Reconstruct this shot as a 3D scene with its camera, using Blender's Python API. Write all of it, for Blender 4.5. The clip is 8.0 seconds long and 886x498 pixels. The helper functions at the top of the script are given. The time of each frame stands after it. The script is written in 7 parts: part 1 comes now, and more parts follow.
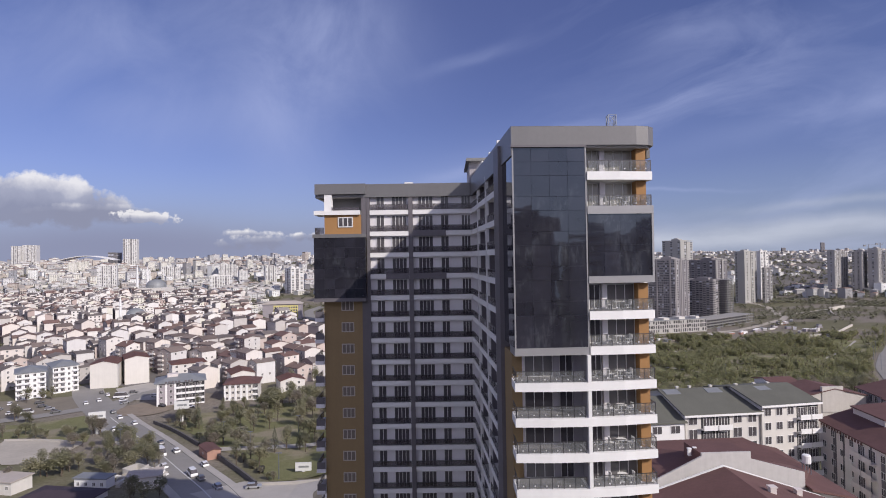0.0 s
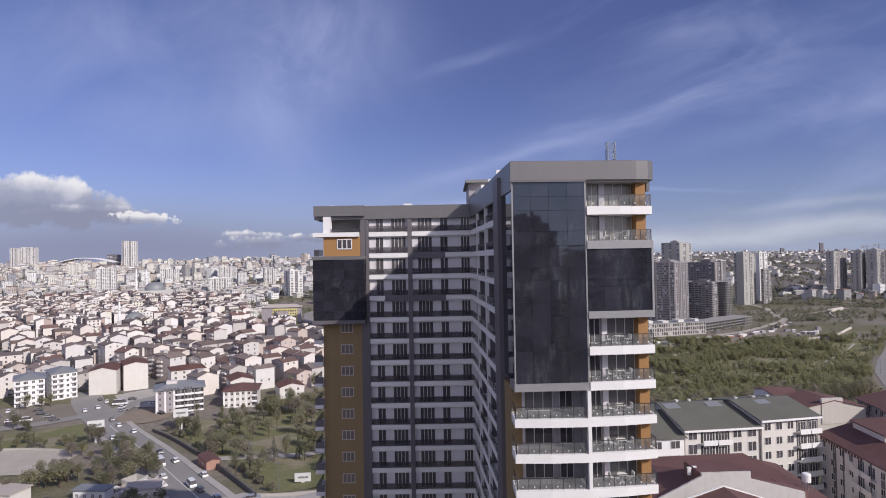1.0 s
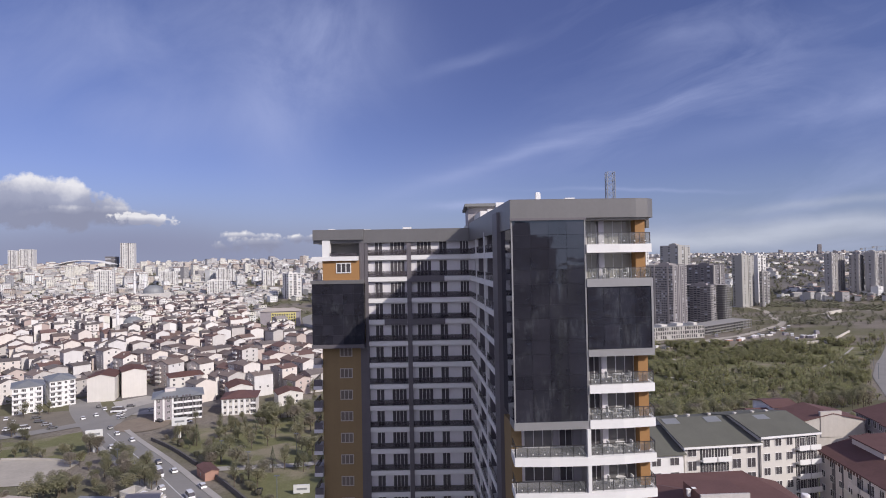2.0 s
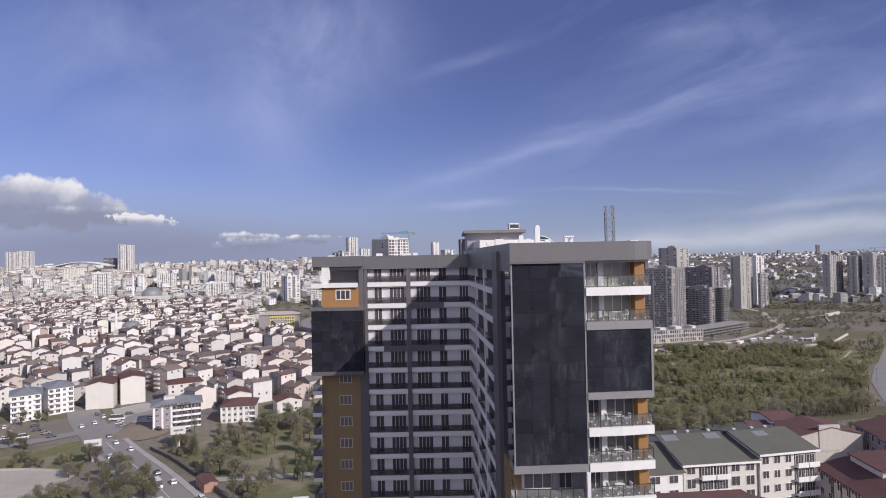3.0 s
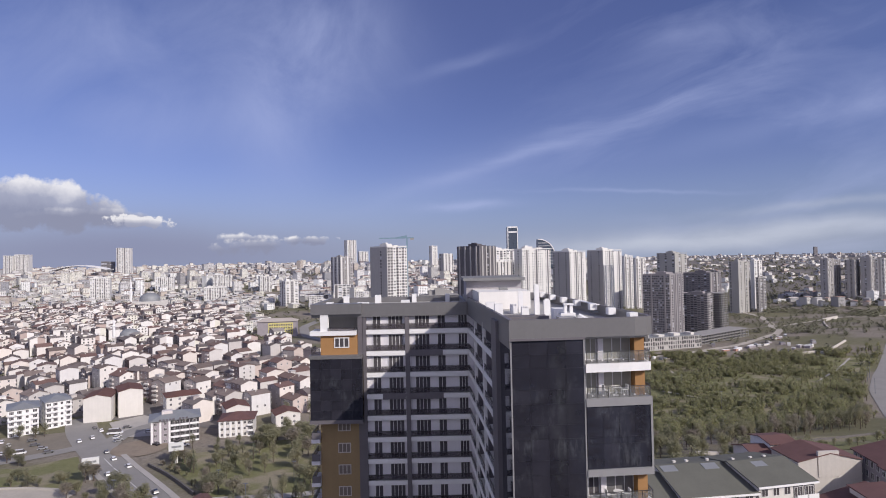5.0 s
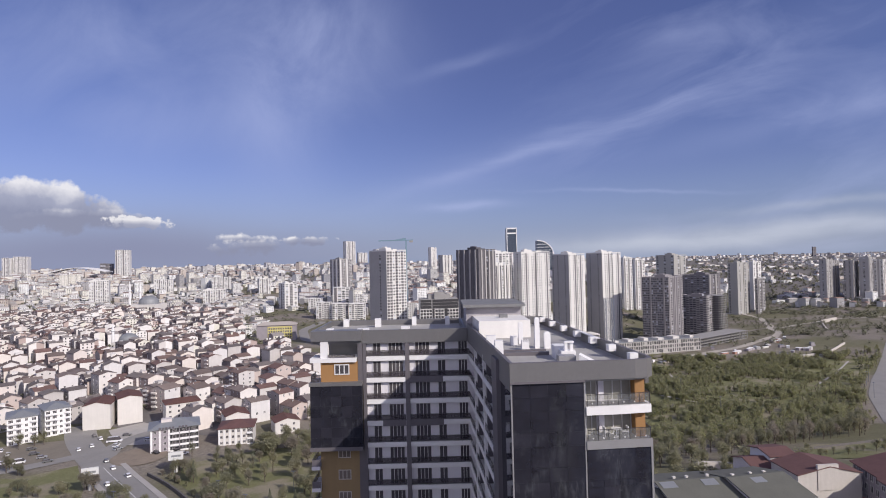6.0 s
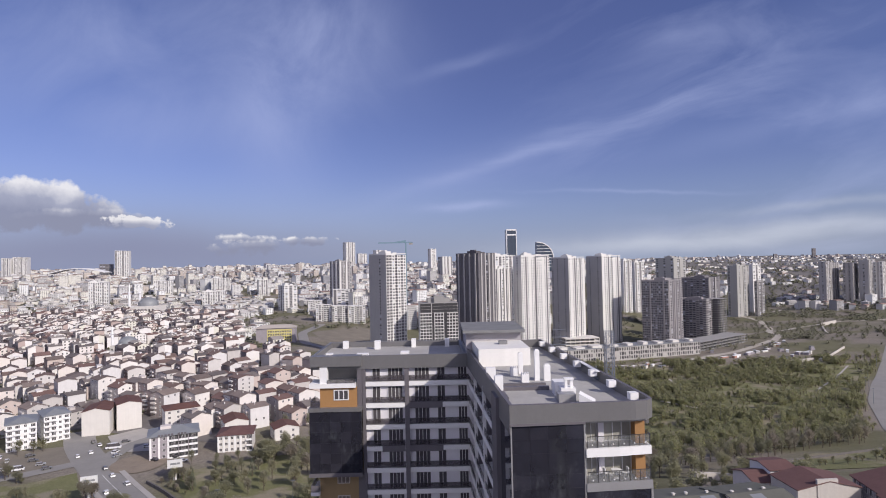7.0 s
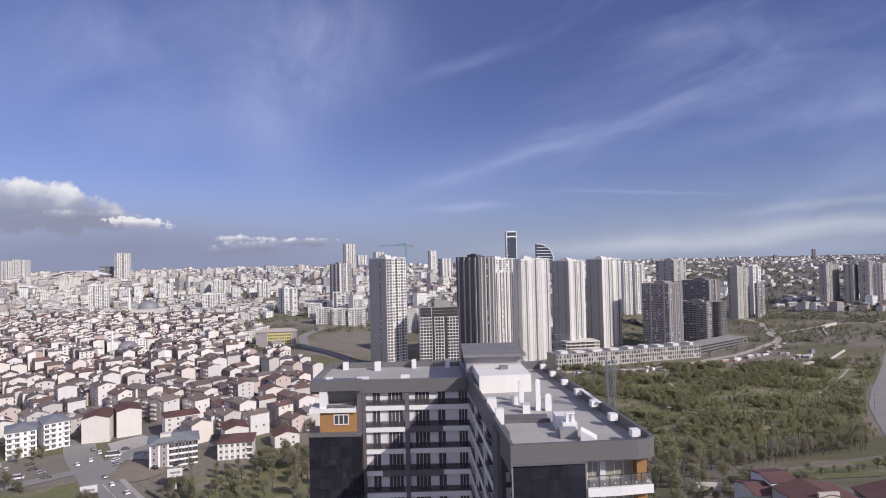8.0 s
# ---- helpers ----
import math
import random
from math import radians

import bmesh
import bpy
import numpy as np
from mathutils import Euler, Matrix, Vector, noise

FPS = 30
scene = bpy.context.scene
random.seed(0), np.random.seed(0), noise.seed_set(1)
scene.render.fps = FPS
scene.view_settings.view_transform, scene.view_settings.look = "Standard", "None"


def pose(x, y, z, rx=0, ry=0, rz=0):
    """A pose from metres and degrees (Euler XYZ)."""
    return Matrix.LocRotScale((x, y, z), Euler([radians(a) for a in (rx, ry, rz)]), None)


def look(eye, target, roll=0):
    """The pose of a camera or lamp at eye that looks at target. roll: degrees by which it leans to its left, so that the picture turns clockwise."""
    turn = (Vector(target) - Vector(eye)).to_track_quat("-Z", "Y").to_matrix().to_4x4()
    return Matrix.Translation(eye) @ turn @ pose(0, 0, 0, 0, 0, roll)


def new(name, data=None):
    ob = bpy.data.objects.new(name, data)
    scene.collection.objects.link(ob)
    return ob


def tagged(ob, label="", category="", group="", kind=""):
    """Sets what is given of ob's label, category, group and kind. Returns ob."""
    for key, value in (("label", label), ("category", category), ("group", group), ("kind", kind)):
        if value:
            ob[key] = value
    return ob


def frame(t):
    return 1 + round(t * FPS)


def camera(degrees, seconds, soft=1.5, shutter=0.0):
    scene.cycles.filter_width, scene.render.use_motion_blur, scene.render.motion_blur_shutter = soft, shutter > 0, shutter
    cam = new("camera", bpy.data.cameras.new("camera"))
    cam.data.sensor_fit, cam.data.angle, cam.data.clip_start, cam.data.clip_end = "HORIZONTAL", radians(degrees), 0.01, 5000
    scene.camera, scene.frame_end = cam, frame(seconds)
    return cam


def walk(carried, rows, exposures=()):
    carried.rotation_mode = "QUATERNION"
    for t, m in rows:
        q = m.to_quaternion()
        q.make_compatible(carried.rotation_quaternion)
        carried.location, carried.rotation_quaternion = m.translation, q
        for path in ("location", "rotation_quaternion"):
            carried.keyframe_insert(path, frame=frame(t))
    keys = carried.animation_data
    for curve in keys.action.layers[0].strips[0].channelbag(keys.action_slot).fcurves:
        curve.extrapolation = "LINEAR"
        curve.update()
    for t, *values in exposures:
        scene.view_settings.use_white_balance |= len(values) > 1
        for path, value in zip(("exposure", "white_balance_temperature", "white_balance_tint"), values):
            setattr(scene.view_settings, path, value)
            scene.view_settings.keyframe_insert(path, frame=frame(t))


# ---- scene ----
cam = camera(75.0, 8.0, soft=1.0)
PATH = [
    (0, (0.379, 0.875, 50.099), (0.366, 2.875, 50.129), -0.9),
    (0.5, (0.394, 0.935, 51.466), (0.382, 2.935, 51.498), -1.0),
    (1, (0.406, 0.979, 53.07), (0.396, 2.979, 53.102), -1.0),
    (1.5, (0.4, 1.007, 54.536), (0.392, 3.007, 54.57), -1.0),
    (3, (0.364, 0.882, 59.948), (0.363, 2.882, 59.984), -1.1),
    (3.5, (0.386, 0.835, 61.537), (0.386, 2.835, 61.573), -1.1),
    (4, (0.391, 0.91, 63.267), (0.393, 2.91, 63.306), -1.1),
    (4.5, (0.426, 0.982, 64.751), (0.429, 2.982, 64.791), -1.1),
    (6, (0.38, 0.832, 70.069), (0.388, 2.832, 70.11), -1.3),
    (6.5, (0.393, 0.833, 71.84), (0.401, 2.832, 71.881), -1.3),
    (7, (0.441, 0.917, 73.56), (0.45, 2.916, 73.602), -1.2),
    (7.5, (0.451, 1.014, 75.186), (0.46, 3.013, 75.229), -1.3),
    (8, (0.488, 1.174, 76.735), (0.497, 3.173, 76.78), -1.3),
]
walk(cam, [(t, look(eye, aim, lean)) for t, eye, aim, lean in PATH])

# ---- world, sun, exposure ----
SUN_DIR = Vector((1.15, -1.05, 0.96)).normalized()  # towards the sun
SUN_EL, SUN_AZ = math.asin(SUN_DIR.z), math.atan2(SUN_DIR.x, SUN_DIR.y)


def links(nt, *pairs):
    for a, b in pairs:
        nt.links.new(a, b)


def math_node(nt, op, a, b=None, c=None):
    n = nt.nodes.new("ShaderNodeMath")
    n.operation = op
    for i, v in enumerate((a, b, c)):
        if v is None:
            continue
        if isinstance(v, (int, float)):
            n.inputs[i].default_value = v
        else:
            nt.links.new(v, n.inputs[i])
    return n.outputs[0]


def ramp_node(nt, fac, stops, mode="LINEAR"):
    n = nt.nodes.new("ShaderNodeValToRGB")
    n.color_ramp.interpolation = mode
    el = n.color_ramp.elements
    while len(el) < len(stops):
        el.new(0.5)
    for e, (p, c) in zip(el, stops):
        e.position, e.color = p, (*c, 1) if len(c) == 3 else c
    nt.links.new(fac, n.inputs[0])
    return n.outputs[0]


def noise_node(nt, vec, scale, detail=4, rough=0.55, lac=2.0, distort=0.0):
    n = nt.nodes.new("ShaderNodeTexNoise")
    n.inputs["Scale"].default_value, n.inputs["Detail"].default_value = scale, detail
    n.inputs["Roughness"].default_value, n.inputs["Lacunarity"].default_value = rough, lac
    n.inputs["Distortion"].default_value = distort
    if vec is not None:
        nt.links.new(vec, n.inputs["Vector"])
    return n.outputs[0]


def mix_node(nt, fac, a, b, blend="MIX"):
    n = nt.nodes.new("ShaderNodeMix")
    n.data_type, n.blend_type = "RGBA", blend
    for sock, v in ((n.inputs[0], fac), (n.inputs[6], a), (n.inputs[7], b)):
        if isinstance(v, (int, float)):
            sock.default_value = v
        elif isinstance(v, tuple):
            sock.default_value = (*v, 1)
        else:
            nt.links.new(v, sock)
    return n.outputs[2]


def make_world():
    w = bpy.data.worlds.new("world")
    scene.world = w
    w.use_nodes = True
    nt = w.node_tree
    nt.nodes.clear()
    sky = nt.nodes.new("ShaderNodeTexSky")
    sky.sky_type, sky.sun_disc = "NISHITA", False
    sky.sun_elevation, sky.sun_rotation = SUN_EL, SUN_AZ
    sky.altitude, sky.air_density, sky.dust_density, sky.ozone_density = 100, 1.0, 0.6, 2.5
    tc = nt.nodes.new("ShaderNodeTexCoord")
    sep = nt.nodes.new("ShaderNodeSeparateXYZ")
    nt.links.new(tc.outputs["Generated"], sep.inputs[0])
    x, y, z = sep.outputs
    flat = math_node(nt, "SQRT", math_node(nt, "ADD", math_node(nt, "MULTIPLY", x, x), math_node(nt, "MULTIPLY", y, y)))
    el = math_node(nt, "DIVIDE", z, math_node(nt, "MAXIMUM", flat, 0.001))       # slope over the horizon
    # north half of the sky as a flat sheet: run east over north, rise over north
    ahead = math_node(nt, "MAXIMUM", y, 0.12)
    north = ramp_node(nt, y, ((0.10, (0, 0, 0)), (0.35, (1, 1, 1))))
    sheet = nt.nodes.new("ShaderNodeCombineXYZ")
    links(nt, (math_node(nt, "DIVIDE", x, ahead), sheet.inputs[0]), (math_node(nt, "DIVIDE", z, ahead), sheet.inputs[1]))
    drift = noise_node(nt, sheet.outputs[0], 3.2, 3, 0.5)
    ragged = noise_node(nt, sheet.outputs[0], 16.0, 6, 0.6)
    su = math_node(nt, "DIVIDE", x, ahead)
    sv = math_node(nt, "ADD", math_node(nt, "DIVIDE", z, ahead), math_node(nt, "ADD", math_node(nt, "MULTIPLY", math_node(nt, "SUBTRACT", drift, 0.5), 0.045), math_node(nt, "MULTIPLY", math_node(nt, "SUBTRACT", ragged, 0.5), 0.010)))

    def blob(u0, v0, wu, wv, lean=0.0):
        """A soft oval on the sheet, leaning by so many degrees."""
        ca, sa = math.cos(radians(lean)), math.sin(radians(lean))
        du, dv = math_node(nt, "SUBTRACT", su, u0), math_node(nt, "SUBTRACT", sv, v0)
        p = math_node(nt, "DIVIDE", math_node(nt, "ADD", math_node(nt, "MULTIPLY", du, ca), math_node(nt, "MULTIPLY", dv, sa)), wu)
        q = math_node(nt, "DIVIDE", math_node(nt, "SUBTRACT", math_node(nt, "MULTIPLY", dv, ca), math_node(nt, "MULTIPLY", du, sa)), wv)
        rr = math_node(nt, "ADD", math_node(nt, "MULTIPLY", p, p), math_node(nt, "MULTIPLY", q, q))
        return math_node(nt, "POWER", 2.718, math_node(nt, "MULTIPLY", rr, -1.0))

    def total(*values):
        out = values[0]
        for v in values[1:]:
            out = math_node(nt, "ADD", out, v)
        return out

    def times(*values):
        out = values[0]
        for v in values[1:]:
            out = math_node(nt, "MULTIPLY", out, v)
        return out

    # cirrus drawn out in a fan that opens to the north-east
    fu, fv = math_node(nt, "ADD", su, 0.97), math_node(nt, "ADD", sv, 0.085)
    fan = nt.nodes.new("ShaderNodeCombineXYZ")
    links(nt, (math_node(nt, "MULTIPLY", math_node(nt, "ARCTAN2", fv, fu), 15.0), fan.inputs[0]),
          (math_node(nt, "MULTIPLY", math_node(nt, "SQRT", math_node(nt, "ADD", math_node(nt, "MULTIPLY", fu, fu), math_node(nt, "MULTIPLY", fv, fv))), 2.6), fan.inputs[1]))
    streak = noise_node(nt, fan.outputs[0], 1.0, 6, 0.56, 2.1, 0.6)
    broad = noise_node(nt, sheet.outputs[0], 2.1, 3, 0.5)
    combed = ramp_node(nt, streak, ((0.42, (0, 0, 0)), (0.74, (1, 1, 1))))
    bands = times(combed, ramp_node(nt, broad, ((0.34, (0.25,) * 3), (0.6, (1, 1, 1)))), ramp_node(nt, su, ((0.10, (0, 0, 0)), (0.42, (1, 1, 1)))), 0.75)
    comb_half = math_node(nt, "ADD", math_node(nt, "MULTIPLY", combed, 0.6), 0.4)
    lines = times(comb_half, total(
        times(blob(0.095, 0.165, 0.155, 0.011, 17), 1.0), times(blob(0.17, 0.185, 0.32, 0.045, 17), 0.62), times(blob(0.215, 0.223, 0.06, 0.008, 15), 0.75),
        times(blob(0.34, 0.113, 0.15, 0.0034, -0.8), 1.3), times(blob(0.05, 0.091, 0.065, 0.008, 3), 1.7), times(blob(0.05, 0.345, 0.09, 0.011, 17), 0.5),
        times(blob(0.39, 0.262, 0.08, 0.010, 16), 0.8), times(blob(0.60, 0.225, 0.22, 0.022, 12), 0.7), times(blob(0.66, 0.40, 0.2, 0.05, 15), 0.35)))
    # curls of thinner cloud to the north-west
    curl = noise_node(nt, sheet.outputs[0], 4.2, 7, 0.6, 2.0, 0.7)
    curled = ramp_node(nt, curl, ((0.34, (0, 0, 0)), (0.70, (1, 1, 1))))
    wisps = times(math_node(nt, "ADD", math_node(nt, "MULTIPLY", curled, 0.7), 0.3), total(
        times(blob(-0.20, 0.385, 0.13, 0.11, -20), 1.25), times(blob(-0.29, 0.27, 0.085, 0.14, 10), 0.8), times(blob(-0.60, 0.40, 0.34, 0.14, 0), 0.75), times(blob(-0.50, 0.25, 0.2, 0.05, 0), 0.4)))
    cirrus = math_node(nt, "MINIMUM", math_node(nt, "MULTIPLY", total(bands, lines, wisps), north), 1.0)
    # the clear sky: deeper aloft to the north, hazy at the horizon
    clear = mix_node(nt, 1.0, sky.outputs[0], (0.825, 0.737, 1.10), "MULTIPLY")
    clear = mix_node(nt, times(blob(0.10, 0.50, 0.38, 0.30), north, 0.42), clear, (1.25, 1.60, 4.0))
    low = ramp_node(nt, el, ((0.0, (1, 1, 1)), (0.15, (0, 0, 0))))
    hazy = mix_node(nt, math_node(nt, "MULTIPLY", low, 0.62), clear, (2.75, 4.0, 6.5))
    veiled = mix_node(nt, math_node(nt, "MULTIPLY", cirrus, 0.46), hazy, (5.3, 6.0, 9.4))
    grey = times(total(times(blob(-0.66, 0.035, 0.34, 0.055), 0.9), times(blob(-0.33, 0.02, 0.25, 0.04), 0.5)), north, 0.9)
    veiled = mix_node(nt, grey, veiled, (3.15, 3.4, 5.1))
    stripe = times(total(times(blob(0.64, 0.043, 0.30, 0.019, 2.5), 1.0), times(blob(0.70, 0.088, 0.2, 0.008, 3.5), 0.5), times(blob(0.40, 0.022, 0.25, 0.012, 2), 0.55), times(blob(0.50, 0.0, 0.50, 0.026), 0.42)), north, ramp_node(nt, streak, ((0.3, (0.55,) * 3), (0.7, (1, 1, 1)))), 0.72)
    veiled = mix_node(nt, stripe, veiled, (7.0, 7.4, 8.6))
    # sky out of view brightened evenly towards the sun, added to fill shade
    sunward_fill = math_node(nt, "MULTIPLY", ramp_node(nt, math_node(nt, "ADD", math_node(nt, "MULTIPLY", y, -0.5), 0.5), ((0.35, (0, 0, 0)), (0.95, (1, 1, 1)))), 0.64)
    veiled = mix_node(nt, sunward_fill, veiled, (10.2, 10.0, 12.4))
    # heaps of cumulus low in the north-west, bright along their upper rims
    puff = noise_node(nt, sheet.outputs[0], 19.0, 7, 0.56, 2.1)
    shred = noise_node(nt, sheet.outputs[0], 48.0, 6, 0.6, 2.1)
    out = veiled
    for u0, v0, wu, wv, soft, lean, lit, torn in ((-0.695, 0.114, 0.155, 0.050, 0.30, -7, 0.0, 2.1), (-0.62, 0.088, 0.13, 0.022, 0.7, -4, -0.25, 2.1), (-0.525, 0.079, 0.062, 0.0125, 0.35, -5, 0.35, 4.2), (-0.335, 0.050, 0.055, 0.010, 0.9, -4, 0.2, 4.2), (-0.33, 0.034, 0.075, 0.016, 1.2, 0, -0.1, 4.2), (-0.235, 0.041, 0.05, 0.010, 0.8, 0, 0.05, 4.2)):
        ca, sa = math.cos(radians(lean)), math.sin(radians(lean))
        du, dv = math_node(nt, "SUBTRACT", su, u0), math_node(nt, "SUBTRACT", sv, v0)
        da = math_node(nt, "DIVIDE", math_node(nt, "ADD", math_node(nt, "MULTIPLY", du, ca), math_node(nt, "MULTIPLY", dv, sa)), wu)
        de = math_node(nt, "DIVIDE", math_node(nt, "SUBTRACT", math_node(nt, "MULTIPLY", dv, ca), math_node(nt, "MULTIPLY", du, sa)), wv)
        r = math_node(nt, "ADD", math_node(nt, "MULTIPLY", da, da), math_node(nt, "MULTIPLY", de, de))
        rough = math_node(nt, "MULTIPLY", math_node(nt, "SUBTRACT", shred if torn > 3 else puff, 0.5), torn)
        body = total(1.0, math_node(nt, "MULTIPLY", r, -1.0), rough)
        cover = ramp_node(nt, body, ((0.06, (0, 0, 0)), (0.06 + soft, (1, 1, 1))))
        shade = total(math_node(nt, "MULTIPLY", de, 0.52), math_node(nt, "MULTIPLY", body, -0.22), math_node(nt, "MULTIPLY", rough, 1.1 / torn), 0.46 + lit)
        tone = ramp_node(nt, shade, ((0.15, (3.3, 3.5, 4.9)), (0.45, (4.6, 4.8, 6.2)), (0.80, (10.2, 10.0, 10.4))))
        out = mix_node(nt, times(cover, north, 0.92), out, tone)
    bg = nt.nodes.new("ShaderNodeBackground")
    bg.inputs[1].default_value = 0.0835
    end = nt.nodes.new("ShaderNodeOutputWorld")
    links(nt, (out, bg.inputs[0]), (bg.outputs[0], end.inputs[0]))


make_world()
sun = new("sun", bpy.data.lights.new("sun", "SUN"))
sun.data.energy, sun.data.angle, sun.data.color = 3.75, radians(0.53), (1.0, 0.925, 0.86)
sun.rotation_euler = SUN_DIR.to_track_quat("Z", "Y").to_euler()
sun.location = (60, -60, 160)


# ---- materials ----
def material(name, col, rough=0.8, metal=0.0, var=0.16, scale=0.35, fine=3.0, bump=0.0, tints=None, island=False, spec=0.4, streaks=0.0):
    """A surface in one colour, or in tints picked per object or per loose piece, with patches, grain, rain streaks and relief."""
    m = bpy.data.materials.new(name)
    m.use_nodes = True
    nt = m.node_tree
    bsdf = nt.nodes["Principled BSDF"]
    geo = nt.nodes.new("ShaderNodeNewGeometry")
    pos = geo.outputs["Position"]
    if tints:
        pick = geo.outputs["Random Per Island"] if island else nt.nodes.new("ShaderNodeObjectInfo").outputs["Random"]
        colour = ramp_node(nt, pick, [(i / len(tints), c) for i, c in enumerate(tints)], "CONSTANT")
    else:
        rgb = nt.nodes.new("ShaderNodeRGB")
        rgb.outputs[0].default_value = (*col, 1)
        colour = rgb.outputs[0]
    big, small = noise_node(nt, pos, scale, 3), noise_node(nt, pos, fine, 4, 0.65)
    f = math_node(nt, "ADD", math_node(nt, "MULTIPLY", math_node(nt, "SUBTRACT", big, 0.5), 2.2 * var), math_node(nt, "MULTIPLY", math_node(nt, "SUBTRACT", small, 0.5), 1.6 * var))
    if streaks:
        mp = nt.nodes.new("ShaderNodeMapping")
        mp.inputs["Scale"].default_value = (1.0, 1.0, 0.06)
        nt.links.new(pos, mp.inputs[0])
        run = noise_node(nt, mp.outputs[0], 1.3, 4, 0.6)
        f = math_node(nt, "ADD", f, math_node(nt, "MULTIPLY", math_node(nt, "SUBTRACT", run, 0.5), streaks))
    gain = math_node(nt, "ADD", f, 1.0)
    comb = nt.nodes.new("ShaderNodeCombineColor")
    for i in range(3):
        nt.links.new(gain, comb.inputs[i])
    nt.links.new(mix_node(nt, 1.0, colour, comb.outputs[0], "MULTIPLY"), bsdf.inputs["Base Color"])
    bsdf.inputs["Roughness"].default_value, bsdf.inputs["Metallic"].default_value = rough, metal
    bsdf.inputs["Specular IOR Level"].default_value = spec
    if bump:
        b = nt.nodes.new("ShaderNodeBump")
        b.inputs["Strength"].default_value, b.inputs["Distance"].default_value = 0.7, bump
        links(nt, (small, b.inputs["Height"]), (b.outputs[0], bsdf.inputs["Normal"]))
    return m


def translucent(m, share):
    """Lets part of the light through thin leaves."""
    nt = m.node_tree
    bsdf, end = nt.nodes["Principled BSDF"], nt.nodes["Material Output"]
    tl, mix = nt.nodes.new("ShaderNodeBsdfTranslucent"), nt.nodes.new("ShaderNodeMixShader")
    mix.inputs[0].default_value = share
    links(nt, (bsdf.inputs["Base Color"].links[0].from_socket, tl.inputs[0]), (bsdf.outputs[0], mix.inputs[1]), (tl.outputs[0], mix.inputs[2]), (mix.outputs[0], end.inputs[0]))
    return m


def glass_material(name, col, rough, spec, alpha=1.0, wave=0.0, tint=(1, 1, 1), each=False, mixed=(), drapes=False):
    m = bpy.data.materials.new(name)
    m.use_nodes = True
    nt = m.node_tree
    bsdf = nt.nodes["Principled BSDF"]
    geo = nt.nodes.new("ShaderNodeNewGeometry")
    n = noise_node(nt, geo.outputs["Position"], 0.5, 3)
    base = mix_node(nt, n, tuple(c * 0.6 for c in col), tuple(c * 1.5 for c in col))
    if each:
        base = mix_node(nt, 1.0, base, ramp_node(nt, nt.nodes.new("ShaderNodeObjectInfo").outputs["Random"], ((0.0, (0.8,) * 3), (0.7, (1.0,) * 3), (1.0, (1.3,) * 3))), "MULTIPLY")
    # pale patches in the glass colour stand for curtains, room contents and reflections
    if drapes:
        mp = nt.nodes.new("ShaderNodeMapping")
        mp.inputs["Scale"].default_value = (1.0, 1.0, 0.22)
        nt.links.new(geo.outputs["Position"], mp.inputs[0])
        rooms = ramp_node(nt, noise_node(nt, geo.outputs["Position"], 0.30, 4, 0.6), ((0.50, (0, 0, 0)), (0.66, (1, 1, 1))))
        hung = ramp_node(nt, noise_node(nt, mp.outputs[0], 2.6, 3, 0.6), ((0.45, (0.1,) * 3), (0.62, (1, 1, 1))))
        things = ramp_node(nt, noise_node(nt, geo.outputs["Position"], 1.1, 5, 0.7, 2.2, 1.0), ((0.56, (0, 0, 0)), (0.70, (1, 1, 1))))
        folds = math_node(nt, "MULTIPLY", rooms, math_node(nt, "MAXIMUM", math_node(nt, "MULTIPLY", hung, 0.55), things))
        base = mix_node(nt, folds, base, (0.095, 0.10, 0.112))
    if mixed:
        base = mix_node(nt, 1.0, base, ramp_node(nt, geo.outputs["Random Per Island"], [(i / len(mixed), (v,) * 3) for i, v in enumerate(mixed)], "CONSTANT"), "MULTIPLY")
    nt.links.new(base, bsdf.inputs["Base Color"])
    bsdf.inputs["Roughness"].default_value, bsdf.inputs["Specular IOR Level"].default_value = rough, spec
    bsdf.inputs["Alpha"].default_value = alpha
    bsdf.inputs["Specular Tint"].default_value = (*tint, 1)
    if wave:
        b = nt.nodes.new("ShaderNodeBump")
        b.inputs["Strength"].default_value, b.inputs["Distance"].default_value = 0.5, wave
        links(nt, (noise_node(nt, geo.outputs["Position"], 0.45, 2), b.inputs["Height"]), (b.outputs[0], bsdf.inputs["Normal"]))
    return m


WHITE = material("white_render", (0.79, 0.78, 0.77), 0.75, var=0.05, streaks=0.10)
LILAC = material("pale_render", (0.74, 0.715, 0.735), 0.8, var=0.06, streaks=0.12)
GREY_PANEL = material("grey_metal_panel", (0.19, 0.185, 0.185), 0.42, 0.25, var=0.10, scale=0.2, streaks=0.15)
PALE_PANEL = material("pale_metal_panel", (0.34, 0.335, 0.34), 0.4, 0.3, var=0.08, streaks=0.1)
DARK_PANEL = material("dark_grey_panel", (0.150, 0.138, 0.150), 0.5, 0.1, var=0.12, streaks=0.15)
ORANGE = material("orange_render", (0.37, 0.20, 0.08), 0.75, var=0.08, streaks=0.12)
OCHRE = material("ochre_render", (0.29, 0.205, 0.105), 0.78, var=0.09, streaks=0.16)
DECK = material("roof_screed", (0.40, 0.385, 0.365), 0.85, var=0.16, scale=0.25, fine=1.6, bump=0.02)
PLANT_CREAM = material("cream_plant_room_render", (0.76, 0.74, 0.705), 0.8, var=0.06, streaks=0.14)
CORE_ROOF = material("roof_membrane", (0.20, 0.20, 0.20), 0.8, var=0.25, scale=0.5)
BAY_BACK = material("curtain_wall_mullions", (0.085, 0.085, 0.095), 0.4, 0.3, var=0.1)
MAST_STEEL = material("galvanised_steel", (0.27, 0.29, 0.33), 0.45, 0.7, var=0.1)
